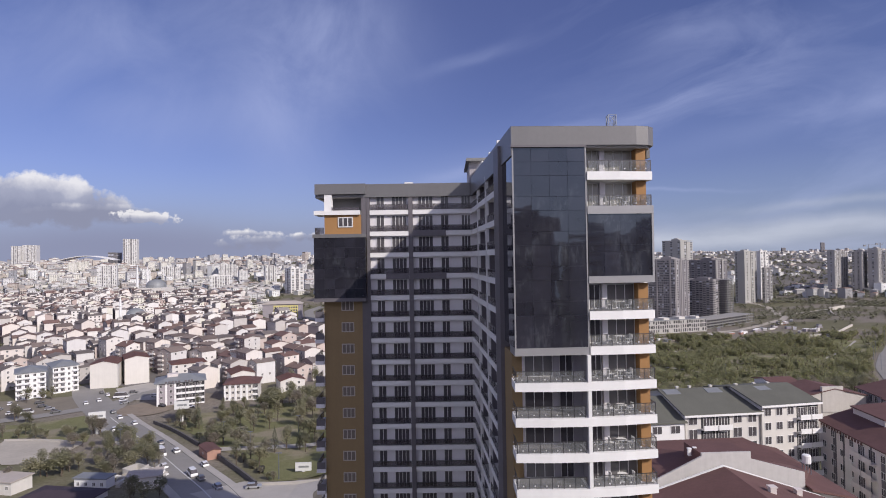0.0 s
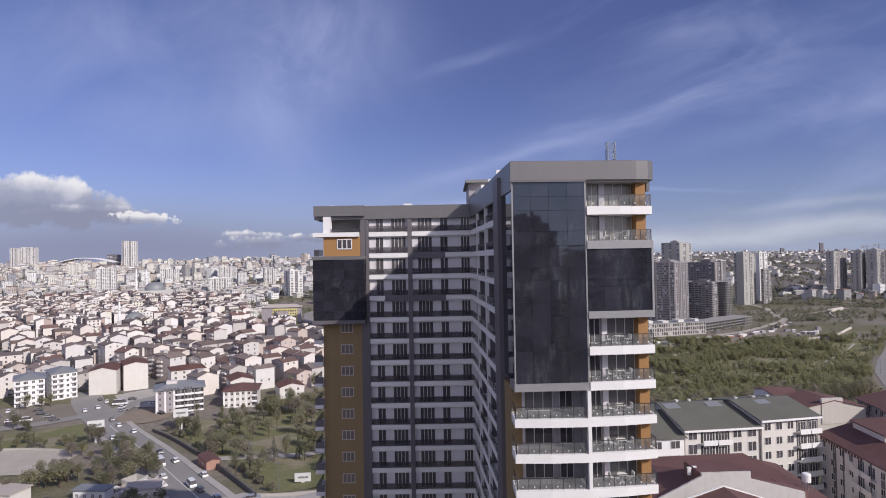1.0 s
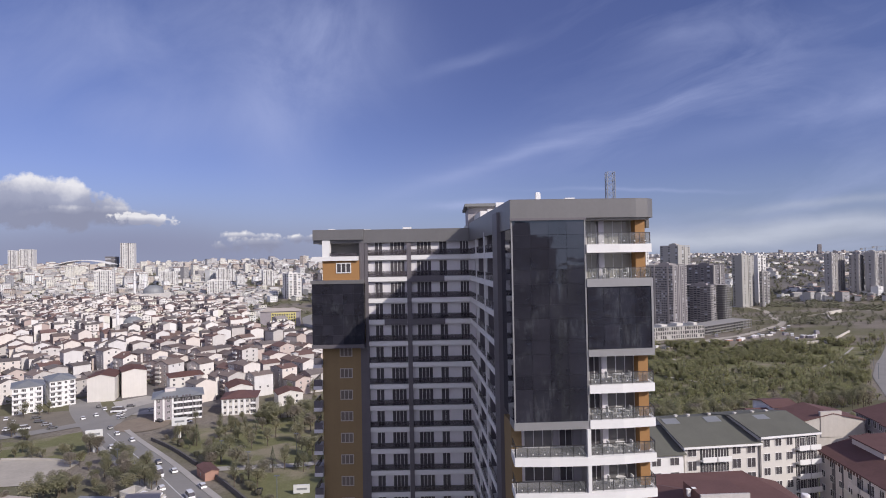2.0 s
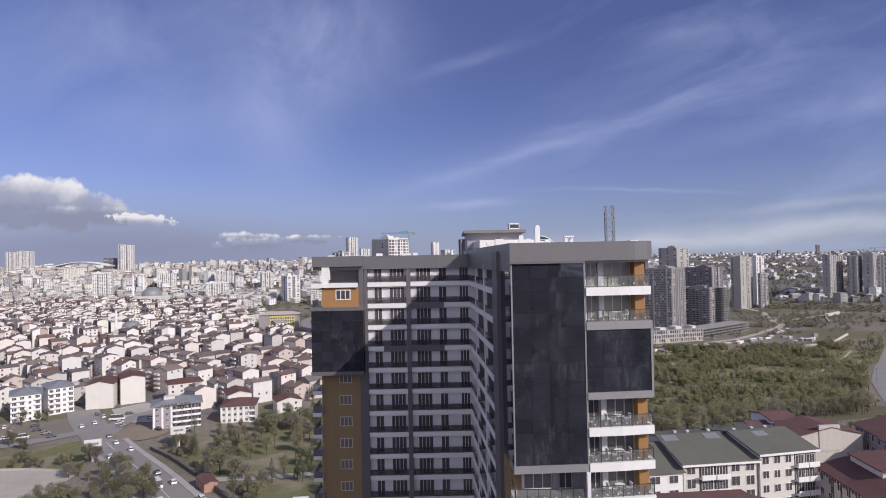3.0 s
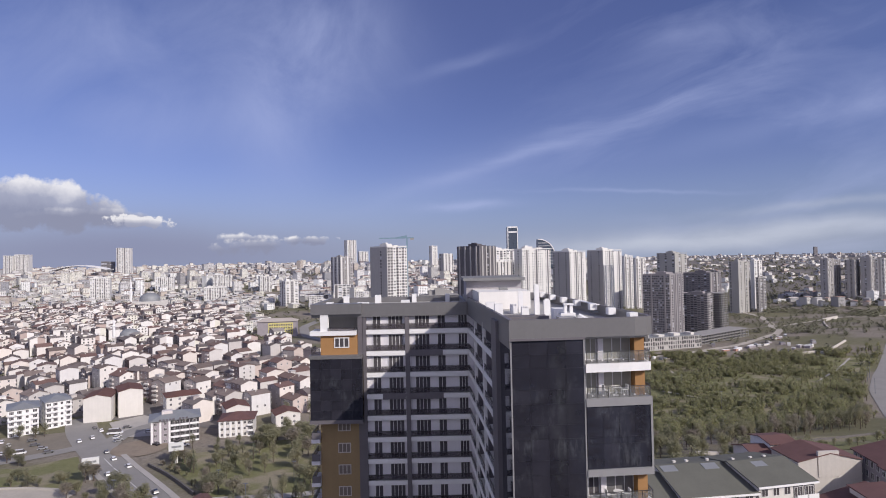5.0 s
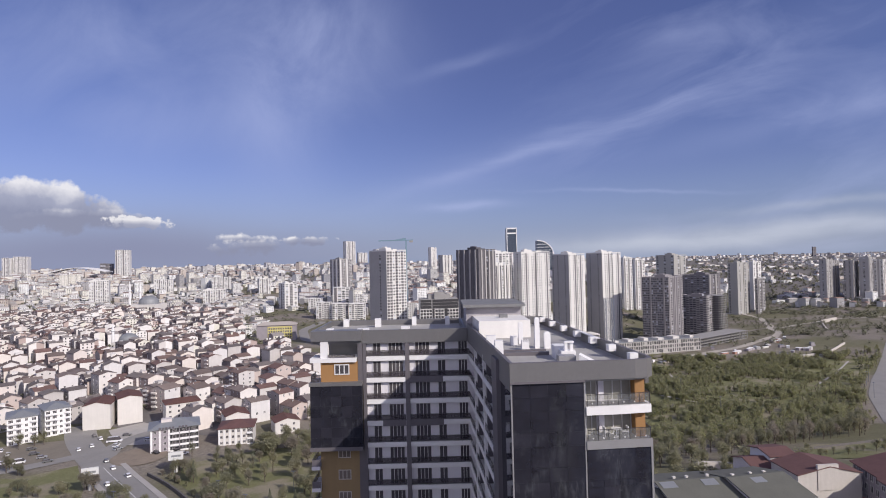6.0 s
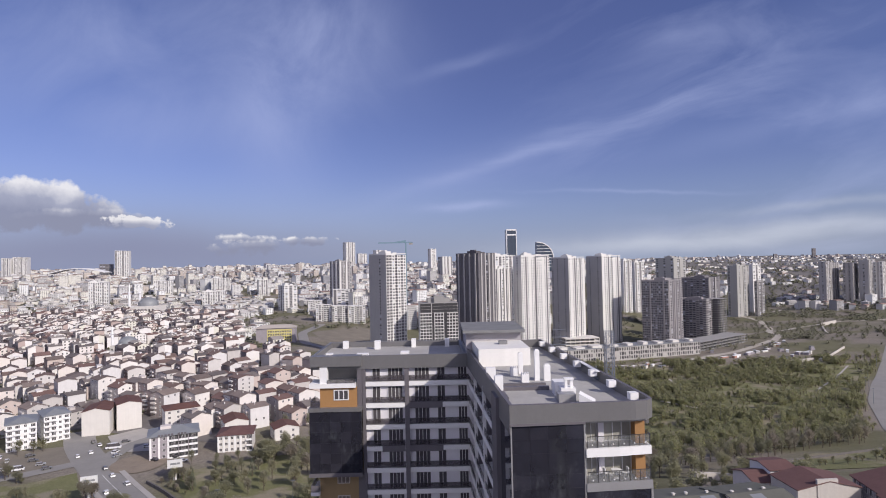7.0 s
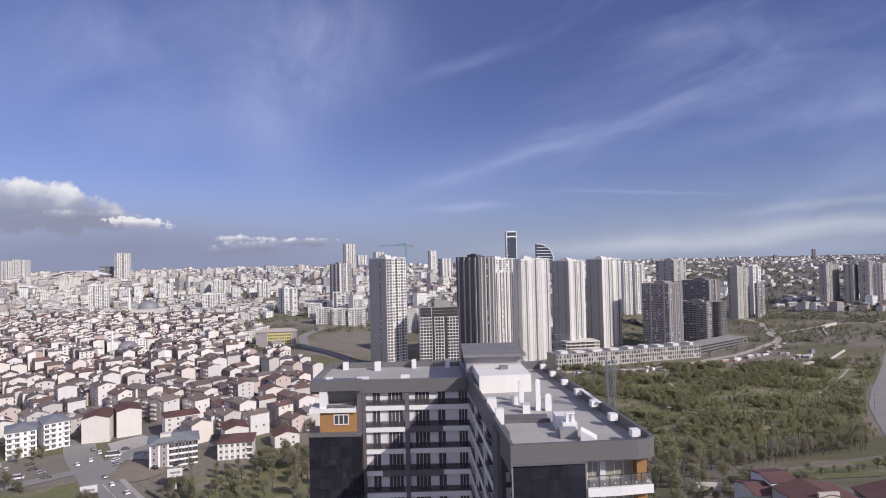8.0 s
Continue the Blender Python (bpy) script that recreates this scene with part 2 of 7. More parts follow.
FRAME_WHITE = material("white_frame", (0.72, 0.71, 0.70), 0.45, var=0.04)
PANE = glass_material("window_glass", (0.085, 0.078, 0.084), 0.08, 0.5)
BROWN_PANE = glass_material("brown_blind_glass", (0.20, 0.17, 0.15), 0.1, 0.5)
FRAME_BEIGE = material("beige_frame", (0.52, 0.47, 0.42), 0.5, var=0.04)
# olive-grey base stands for curtains and for what these panes reflect
OLIVE_PANE = glass_material("curtain_reflection_glass", (0.33, 0.32, 0.28), 0.1, 0.5)
CLEAR_GLASS = glass_material("clear_rail_glass", (0.22, 0.23, 0.23), 0.05, 0.5, 0.25)
CURTAIN_GLASS = glass_material("curtain_wall_glass", (0.027, 0.026, 0.034), 0.03, 1.0, wave=0.012, tint=(0.70, 0.88, 1.0), each=True, drapes=True)
RAIL_GLASS = glass_material("smoked_rail_glass", (0.09, 0.08, 0.09), 0.06, 0.5, 0.55)
RAIL_METAL = material("dark_rail_metal", (0.10, 0.095, 0.10), 0.4, 0.6, var=0.05)


# ---- mesh tools ----
class Mesh:
    """Gathers boxes, prisms and quads into one mesh."""

    def __init__(self):
        self.v, self.f = [], []

    def add(self, verts, faces, m=None):
        n = len(self.v)
        self.v += [tuple(m @ Vector(p)) for p in verts] if m is not None else [tuple(p) for p in verts]
        self.f += [tuple(n + i for i in f) for f in faces]
        return self

    def box(self, x0, y0, z0, x1, y1, z1, m=None):
        vs = [(x, y, z) for z in (z0, z1) for x, y in ((x0, y0), (x1, y0), (x1, y1), (x0, y1))]
        return self.add(vs, ((3, 2, 1, 0), (4, 5, 6, 7), (0, 1, 5, 4), (1, 2, 6, 5), (2, 3, 7, 6), (3, 0, 4, 7)), m)

    def prism(self, pts, z0, z1, m=None):
        n = len(pts)
        lo = z0 if isinstance(z0, (list, tuple)) else [z0] * n
        hi = z1 if isinstance(z1, (list, tuple)) else [z1] * n
        vs = [(*p, z) for p, z in zip(pts, lo)] + [(*p, z) for p, z in zip(pts, hi)]
        fs = [tuple(range(n - 1, -1, -1)), tuple(range(n, 2 * n))] + [(i, (i + 1) % n, n + (i + 1) % n, n + i) for i in range(n)]
        return self.add(vs, fs, m)

    def ring(self, pts, inset, z0, z1):
        """A wall along a closed outline (counter-clockwise), its thickness inwards."""
        inner, n = offset(pts, inset), len(pts)
        for i in range(n):
            j = (i + 1) % n
            self.prism([pts[i], pts[j], inner[j], inner[i]], z0, z1)
        return self

    def bar(self, a, b, w):
        """A square bar between two points."""
        a, b = Vector(a), Vector(b)
        q = (b - a).to_track_quat("Z", "Y").to_matrix().to_4x4()
        return self.box(-w / 2, -w / 2, 0, w / 2, w / 2, (b - a).length, Matrix.Translation(a) @ q)

    def tube(self, pts, radii, sides=8):
        rings, n0 = [], len(self.v)
        for k, (p, r) in enumerate(zip(pts, radii)):
            d = (Vector(pts[min(k + 1, len(pts) - 1)]) - Vector(pts[max(k - 1, 0)])).normalized()
            q = d.to_track_quat("Z", "Y").to_matrix()
            self.v += [tuple(Vector(p) + q @ Vector((r * math.cos(a), r * math.sin(a), 0))) for a in [2 * math.pi * s / sides for s in range(sides)]]
        for k in range(len(pts) - 1):
            for s in range(sides):
                a, b = n0 + k * sides + s, n0 + k * sides + (s + 1) % sides
                self.f.append((a, b, b + sides, a + sides))
        self.f.append(tuple(range(n0 + sides - 1, n0 - 1, -1)))
        self.f.append(tuple(range(n0 + (len(pts) - 1) * sides, n0 + len(pts) * sides)))
        return self

    def lathe(self, profile, sides=16, m=None):
        vs = [(r * math.cos(2 * math.pi * s / sides), r * math.sin(2 * math.pi * s / sides), z) for r, z in profile for s in range(sides)]
        fs = [(k * sides + s, k * sides + (s + 1) % sides, (k + 1) * sides + (s + 1) % sides, (k + 1) * sides + s) for k in range(len(profile) - 1) for s in range(sides)]
        fs.append(tuple(range((len(profile) - 1) * sides, len(profile) * sides)))
        return self.add(vs, fs, m)

    def data(self, name, mat):
        me = bpy.data.meshes.new(name)
        me.from_pydata(self.v, [], self.f)
        me.materials.append(mat)
        me.update()
        return me


def offset(pts, d):
    """The outline moved inwards by d."""
    out, n = [], len(pts)
    for i in range(n):
        a, b, c = Vector(pts[i - 1]), Vector(pts[i]), Vector(pts[(i + 1) % n])
        u, v = (b - a).normalized(), (c - b).normalized()
        nu, nv = Vector((-u.y, u.x)), Vector((-v.y, v.x))
        k = (nu + nv) / (1 + nu.dot(nv))
        out.append(tuple(b + k * d))
    return out


def part(name, mesh, mat, parent, label="", kind=""):
    """One mesh object; under a thing or a part, or at the top where parent is None."""
    ob = new(name, mesh if isinstance(mesh, bpy.types.Mesh) else mesh.data(name, mat))
    if parent is not None:
        ob.parent = parent
    return tagged(ob, label, kind=kind)


def thing(name, label, category, group="", kind="", m=None):
    ob = tagged(new(name), label, category, group, kind)
    ob.empty_display_size = 0.5
    if m is not None:
        ob.matrix_basis = m
    return ob


WINDOWS = {}


def window_grid(w, h, panes, bar):
    """A frame of rails and mullions in one piece."""
    xs = [-w / 2]
    for i in range(panes + 1):
        x = -w / 2 + (w - bar) * i / panes
        xs += [x, x + bar] if i else [x + bar]
    zs, y0, y1 = [0, bar, h - bar, h], -0.06, 0.05
    f, seen = Mesh(), {}

    def at(i, j, y):
        if (i, j, y) not in seen:
            seen[i, j, y] = len(f.v)
            f.v.append((xs[i], y, zs[j]))
        return seen[i, j, y]

    def solid(i, j):
        return 0 <= i < len(xs) - 1 and 0 <= j < 3 and (j != 1 or i % 2 == 0)

    for i in range(len(xs) - 1):
        for j in range(3):
            if not solid(i, j):
                continue
            f.f.append((at(i, j, y0), at(i + 1, j, y0), at(i + 1, j + 1, y0), at(i, j + 1, y0)))
            for di, dj, p, q in ((-1, 0, (0, 0), (0, 1)), (1, 0, (1, 1), (1, 0)), (0, -1, (1, 0), (0, 0)), (0, 1, (0, 1), (1, 1))):
                if not solid(i + di, j + dj):
                    f.f.append((at(i + p[0], j + p[1], y0), at(i + q[0], j + q[1], y0), at(i + q[0], j + q[1], y1), at(i + p[0], j + p[1], y1)))
    return f


def window(parent, m, w, h, panes, frame_mat=FRAME_WHITE, pane_mat=PANE, bar=0.07, name="window"):
    """A window with its frame and glass; local x runs along the wall, -y outwards, the sill at z 0."""
    key = (round(w, 2), round(h, 2), panes, frame_mat.name, pane_mat.name, bar)
    if key not in WINDOWS:
        f = window_grid(w, h, panes, bar)
        g = Mesh().box(-w / 2 + 0.02, -0.02, 0.02, w / 2 - 0.02, 0.04, h - 0.02)
        WINDOWS[key] = f.data("window_frame", frame_mat), g.data("pane", pane_mat)
    f, g = WINDOWS[key]
    ob = part(name, f, None, parent)
    ob.matrix_basis = m
    part("pane", g, None, ob)
    return ob


def small_window(parent, m, w, h, panes):
    """A far-off window: frame and glass in one mesh of two materials."""
    key = ("small", w, h, panes)
    if key not in WINDOWS:
        f = window_grid(w, h, panes, 0.08)
        n = len(f.f)
        f.box(-w / 2 + 0.02, -0.02, 0.02, w / 2 - 0.02, 0.04, h - 0.02)
        me = f.data("small_window", FRAME_WHITE)
        me.materials.append(PANE)
        for p in me.polygons[n:]:
            p.material_index = 1
        WINDOWS[key] = me
    return shared("window", WINDOWS[key], parent, m)


def shared(name, mesh, parent, m):
    ob = new(name, mesh)
    ob.parent, ob.matrix_basis = parent, m
    return ob


# ---- the ground ----
PROF_W = ((0, -4), (70, -8), (120, -14), (200, -18), (260, -22), (350, -23), (550, -16), (700, -20), (1060, -14), (1400, -6), (1700, 16), (2100, 42), (2600, 48), (3500, 54), (5000, 56))
PROF_C = ((0, 0), (170, 0), (230, -14), (340, -34), (520, -38), (760, -36), (1050, -14), (1500, 12), (2200, 38), (3000, 48), (5000, 54))
PROF_E = ((0, 0), (175, 0), (240, -12), (340, -30), (520, -38), (640, -35), (1040, -52), (1500, -48), (2100, 8), (3000, 46), (4000, 58), (5000, 60))


def smooth(a, b, v):
    u = np.clip((v - a) / (b - a), 0, 1)
    return u * u * (3 - 2 * u)


def hill(x, y):
    """The height of the ground."""
    x, y = np.asarray(x, float), np.asarray(y, float)
    ang = np.degrees(np.arctan2(x, np.maximum(y, 60)))
    w, e = 1 - smooth(-14, -3, ang), smooth(12, 24, ang)
    p = [np.interp(y, *zip(*prof)) for prof in (PROF_W, PROF_C, PROF_E)]
    z = w * p[0] + (1 - w - e) * p[1] + e * p[2]
    far = smooth(300, 1200, np.hypot(x, y))
    return z + far * (4 * np.sin(x / 170 + 1.3) * np.cos(y / 230) + 3 * np.sin(x / 71 + y / 97))

GROUND = bpy.data.materials.new("ground_mix")


def make_ground_material():
    m = GROUND
    m.use_nodes = True
    nt = m.node_tree
    b = nt.nodes["Principled BSDF"]
    pos = nt.nodes.new("ShaderNodeNewGeometry").outputs["Position"]
    n1, n2, n3 = noise_node(nt, pos, 0.012, 4), noise_node(nt, pos, 0.06, 5, 0.65), noise_node(nt, pos, 0.7, 5, 0.7)
    grass = mix_node(nt, n2, (0.125, 0.125, 0.072), (0.22, 0.205, 0.135))
    soil = mix_node(nt, n3, (0.19, 0.165, 0.135), (0.31, 0.275, 0.235))
    col = mix_node(nt, ramp_node(nt, n1, ((0.44, (0, 0, 0)), (0.58, (1, 1, 1)))), grass, soil)
    # built-up ground on the far slopes: streets, yards and roofs
    flat = nt.nodes.new("ShaderNodeVectorMath")
    flat.operation = "LENGTH"
    nt.links.new(pos, flat.inputs[0])
    built = ramp_node(nt, math_node(nt, "DIVIDE", math_node(nt, "ADD", flat.outputs["Value"], math_node(nt, "MULTIPLY", n1, 600)), 4000.0), ((0.46, (0, 0, 0)), (0.55, (0.85,) * 3)))
    col = mix_node(nt, built, col, mix_node(nt, n2, (0.12, 0.115, 0.11), (0.27, 0.25, 0.24)))
    fine = mix_node(nt, 0.55, col, ramp_node(nt, n3, ((0.3, (0.55,) * 3), (0.7, (1.25,) * 3))), "MULTIPLY")
    nt.links.new(fine, b.inputs["Base Color"])
    b.inputs["Roughness"].default_value, b.inputs["Specular IOR Level"].default_value = 0.95, 0.1


make_ground_material()


def graded(lo, hi, near_lo, near_hi, step, growth):
    c = list(np.arange(near_lo, near_hi + 0.1, step))
    s, v = step, near_hi
    while v < hi:
        s *= growth
        v += s
        c.append(min(v, hi))
    s, v = step, near_lo
    while v > lo:
        s *= growth
        v -= s
        c.insert(0, max(v, lo))
    return np.array(c)


def make_ground():
    xs, ys = graded(-4600, 4600, -280, 360, 8, 1.09), graded(-700, 4850, 40, 700, 8, 1.08)
    gx, gy = np.meshgrid(xs, ys)
    gz = hill(gx, gy)
    n, k = len(ys), len(xs)
    verts = np.stack([gx, gy, gz], -1).reshape(-1, 3).tolist()
    faces = [(i * k + j, i * k + j + 1, (i + 1) * k + j + 1, (i + 1) * k + j) for i in range(n - 1) for j in range(k - 1)]
    me = bpy.data.meshes.new("ground")
    me.from_pydata(verts, [], faces)
    me.materials.append(GROUND)
    for p in me.polygons:
        p.use_smooth = True
    tagged(new("ground", me), "rolling ground of dry grass and bare soil", "ground", kind="structure")


make_ground()


def gz(x, y):
    return float(hill(x, y))


def drape(name, outline, mat, lift, label, category, cell=9.0):
    """A sheet with the given outline, laid on the ground."""
    bm = bmesh.new()
    bm.faces.new([bm.verts.new((x, y, 0)) for x, y in outline])
    bmesh.ops.triangulate(bm, faces=bm.faces[:])
    for axis in (0, 1):
        lo, hi = min(p[axis] for p in outline), max(p[axis] for p in outline)
        for c in np.arange(math.ceil(lo / cell) * cell, hi, cell):
            co, no = [0, 0, 0], [0, 0, 0]
            co[axis], no[axis] = float(c), 1.0
            bmesh.ops.bisect_plane(bm, geom=bm.verts[:] + bm.edges[:] + bm.faces[:], plane_co=co, plane_no=no)
    for v in bm.verts:
        v.co.z = gz(v.co.x, v.co.y) + lift
    bmesh.ops.recalc_face_normals(bm, faces=bm.faces[:])
    if bm.faces and bm.faces[0].normal.z < 0:
        bmesh.ops.reverse_faces(bm, faces=bm.faces[:])
    me = bpy.data.meshes.new(name)
    bm.to_mesh(me)
    bm.free()
    me.materials.append(mat)
    return tagged(new(name, me), label, category, kind="structure")


def strip(name, centre, width, mat, lift, label, category, thick=0.0):
    """A band along a centre line, on the ground; with thick it is a raised kerb with sides."""
    pts = []
    for (ax, ay), (bx, by) in zip(centre, centre[1:]):
        k = max(1, int(math.hypot(bx - ax, by - ay) / 7))
        pts += [(ax + (bx - ax) * i / k, ay + (by - ay) * i / k) for i in range(k)]
    pts.append(centre[-1])
    for _ in range(3):
        pts = [pts[0]] + [tuple((np.array(a) + 2 * np.array(b) + np.array(c)) / 4) for a, b, c in zip(pts, pts[1:], pts[2:])] + [pts[-1]]
    left, right = [], []
    for i, p in enumerate(pts):
        d = (Vector(pts[min(i + 1, len(pts) - 1)]) - Vector(pts[max(i - 1, 0)])).normalized()
        nrm = Vector((-d.y, d.x))
        left.append(Vector(p) + nrm * width / 2)
        right.append(Vector(p) - nrm * width / 2)
    m, n = Mesh(), len(pts)
    for row in (left, right):
        m.v += [(p.x, p.y, gz(p.x, p.y) + lift) for p in row]
    m.f += [(n + i, n + i + 1, i + 1, i) for i in range(n - 1)]
    if thick:
        for row in (left, right):
            m.v += [(p.x, p.y, gz(p.x, p.y) + lift - thick) for p in row]
        m.f += [(i, i + 1, 2 * n + i + 1, 2 * n + i) for i in range(n - 1)] + [(n + i + 1, n + i, 3 * n + i, 3 * n + i + 1) for i in range(n - 1)]
    return tagged(part(name, m, mat, None), label, category, kind="structure")


ASPHALT = material("worn_asphalt", (0.275, 0.262, 0.245), 0.85, var=0.16, scale=0.08, fine=0.9)
PAVING = material("pale_paving", (0.42, 0.395, 0.365), 0.85, var=0.15, scale=0.2)
LAWN = bpy.data.materials.new("rough_grass")


def make_lawn():
    LAWN.use_nodes = True
    nt = LAWN.node_tree
    pos = nt.nodes.new("ShaderNodeNewGeometry").outputs["Position"]
    n1, n2, n3 = noise_node(nt, pos, 0.05, 4), noise_node(nt, pos, 0.25, 4, 0.65), noise_node(nt, pos, 1.6, 4, 0.7)
    col = mix_node(nt, n2, (0.135, 0.146, 0.066), (0.245, 0.236, 0.128))
    col = mix_node(nt, ramp_node(nt, n1, ((0.50, (0, 0, 0)), (0.62, (0.8,) * 3))), col, (0.31, 0.27, 0.205))
    col = mix_node(nt, 0.6, col, ramp_node(nt, n3, ((0.3, (0.6,) * 3), (0.7, (1.25,) * 3))), "MULTIPLY")
    b = nt.nodes["Principled BSDF"]
    nt.links.new(col, b.inputs["Base Color"])
    b.inputs["Roughness"].default_value, b.inputs["Specular IOR Level"].default_value = 0.95, 0.1


make_lawn()
RED_EARTH = material("brown_earth", (0.27, 0.225, 0.18), 0.95, var=0.2, scale=0.15, fine=1.2, spec=0.1)
PALE_EARTH = material("pale_dry_earth", (0.46, 0.42, 0.36), 0.95, var=0.22, scale=0.1, fine=0.9, spec=0.1)
DARK_BARRIER = material("dark_barrier", (0.13, 0.12, 0.115), 0.9, var=0.3, scale=0.4, fine=2.0)
DIRT = material("bare_earth", (0.225, 0.20, 0.165), 0.95, var=0.22, scale=0.08, fine=0.7, spec=0.1)
LINE_PAINT = material("road_paint", (0.6, 0.6, 0.58), 0.7, var=0.15)

ROAD_MAIN = [(-57, 148), (-66, 163), (-84, 184), (-112.5, 219), (-140.5, 251), (-157.5, 270), (-176, 291), (-198, 318), (-215, 345)]
strip("road", ROAD_MAIN, 15.5, ASPHALT, 0.22, "wide grey asphalt avenue running down to a junction", "road")
strip("road", [(-165, 282), (-172, 303), (-166, 326), (-150, 350)], 10, ASPHALT, 0.26, "asphalt side street past the apartment blocks", "road")
strip("road", [(-176, 292), (-186, 281), (-200, 268), (-240, 255)], 9, ASPHALT, 0.26, "asphalt side street along the lawn", "road")
strip("road", [(520, 660), (463, 592), (364, 476), (311, 408), (272, 345), (242, 296), (220, 262)], 20, ASPHALT, 0.22, "grey asphalt road bending round the park", "road")
strip("road", [(-40, 560), (-110, 640), (-165, 700), (-190, 790), (-180, 880)], 12, ASPHALT, 0.3, "asphalt road beside the empty field", "road")
for off in (-7.9, 7.9):
    side = []
    for i, p in enumerate(ROAD_MAIN[:6]):
        d = (Vector(ROAD_MAIN[min(i + 1, 8)]) - Vector(ROAD_MAIN[max(i - 1, 0)])).normalized()
        side.append((p[0] - d.y * off, p[1] + d.x * off))
    strip("pavement", side, 2.4, PAVING, 0.38, "pale paved footway with a kerb beside the avenue", "pavement", 0.35)
strip("road_marking", ROAD_MAIN[:6], 0.35, LINE_PAINT, 0.26, "faded white centre line on the avenue", "road marking")
drape("dirt_island", [(-149 + 15 * math.cos(a) * 0.75 + 13 * math.sin(a) * 0.5, 285 + 13 * math.sin(a) * 0.85 - 15 * math.cos(a) * 0.55) for a in np.linspace(0, 6.0, 22)], RED_EARTH, 0.34, "bare brown earth island at the junction", "ground")
drape("forecourt", [(-170, 304), (-192, 334), (-180, 350), (-150, 330), (-140, 316), (-132, 288), (-146, 306)], PAVING, 0.2, "dusty paved forecourt before the blocks", "pavement")
drape("lawn", [(-220, 262), (-190, 258), (-172, 274), (-150, 243), (-141, 226), (-170, 232), (-230, 236)], LAWN, 0.2, "green lawn beside the avenue", "lawn")
drape("dirt_yard", [(-176, 229), (-166, 232), (-153, 230), (-141, 223), (-139, 210), (-138, 197), (-151, 196), (-167, 208)], PALE_EARTH, 0.22, "pale bare earth yard", "ground")
drape("meadow", [(-88, 216), (-112, 246), (-122, 272), (-95, 290), (-60, 300), (-20, 290), (-12, 220), (-30, 178), (-52, 178), (-70, 200)], LAWN, 0.12, "rough green grass of the small park", "meadow", 10.0)
drape("lawn", [(-96, 236), (-52, 236), (-44, 222), (-80, 216)], LAWN, 0.2, "green lawn in the small park", "lawn")
drape("lawn", [(-66, 196), (-40, 200), (-30, 178), (-54, 176)], LAWN, 0.2, "green lawn in the small park", "lawn")
strip("park_path", [(-86, 212), (-60, 215), (-30, 219)], 5.5, PAVING, 0.3, "pale paved path across the small park", "path")
drape("dirt_patch", [(-74, 166), (-62, 176), (-20, 172), (-10, 150), (-40, 140)], PAVING, 0.24, "pale paved yard beside the avenue", "pavement")
# plain dark walls added in place of the hedge and fence
strip("retaining_wall", [(-93.5, 217.5), (-104, 230), (-115, 243), (-131, 258)], 0.7, DARK_BARRIER, 1.5, "low dark wall in place of hedge and fence along the avenue", "wall", 1.9)
strip("retaining_wall", [(-57, 172), (-66, 184), (-73, 193), (-80, 201)], 0.6, DARK_BARRIER, 1.6, "low dark wall in place of hedge and fence along the avenue", "wall", 2.0)
strip("retaining_wall", [(-56, 172.5), (-48, 175), (-30, 172)], 0.5, PAVING, 1.0, "low pale stone wall at the park's corner", "wall", 1.4)
strip("retaining_wall", [(-176, 229.5), (-166, 232.5), (-153, 230.5), (-141, 223.5)], 0.5, PAVING, 0.9, "low pale stone wall round the earth yard", "wall", 1.2)
for line, wd, words in (([(540, 1135), (597, 1180), (763, 1304), (862, 1280), (957, 1247), (1100, 1200)], 11, "pale road along the far side of the valley"), ([(494, 867), (580, 946), (667, 991), (837, 1091), (960, 1150)], 8, "pale dusty track across the valley"),
                        ([(402, 707), (455, 779), (480, 850), (540, 950), (590, 1070), (600, 1180)], 9, "pale dusty track past the high-rises")):
    strip("road", line, wd, PALE_EARTH, 0.5, words, "road")
drape("dirt_field", [(-180, 800), (-118, 860), (-60, 840), (-70, 690), (-130, 690)], DIRT, 0.3, "brown empty field beside the road", "ground")
drape("lawn", [(126, 218), (147, 242), (163, 258), (200, 262), (212, 246), (165, 222)], LAWN, 0.25, "green lawn behind the houses", "lawn")
for pts, w, lab in (([(244, 556), (256, 536), (262, 516)], 3.0, "pale earth footpath through the park"), ([(262, 555), (264, 535), (262, 516)], 2.5, "pale earth footpath through the park"),
                    ([(208, 548), (200, 490), (192, 447)], 2.5, "pale earth footpath through the park"), ([(163, 434), (170, 420), (178, 402)], 3.5, "pale earth footpath through the park"),
                    ([(296, 459), (325, 490), (397, 567)], 1.8, "straight pale path through the park"), ([(60, 560), (190, 592), (300, 660), (420, 800), (520, 900)], 9, "pale dusty track past the building site")):
    strip("footpath", pts, w, DIRT if w > 8 else PAVING, 0.35, lab, "path")
STREET = material("dusty_dark_street", (0.165, 0.152, 0.146), 0.9, var=0.25, scale=0.08, fine=0.8)
drape("street_ground", [(-120, 316), (-205, 345), (-215, 352), (-300, 330), (-520, 480), (-800, 740), (-760, 900), (-420, 920), (-250, 760), (-200, 640), (-130, 520), (-90, 400)], STREET, 0.12, "grey streets and yards between the old houses", "street", 22.0)
drape("yard", [(-262, 262), (-192, 268), (-182, 290), (-200, 318), (-236, 306), (-262, 316)], DIRT, 0.16, "dusty bare yard before the white blocks", "ground")
drape("meadow", [(70, 330), (180, 330), (232, 330), (290, 408), (345, 476), (430, 575), (300, 588), (190, 570), (80, 500)], LAWN, 0.15, "rough green meadow between the park's trees", "meadow", 14.0)
fence = [(140 + 6 * k, 238 + 2.6 * k) for k in range(11)]
strip("park_fence", fence, 0.15, DARK_BARRIER, 1.3, "dark fence along the lawn", "fence", 1.3)


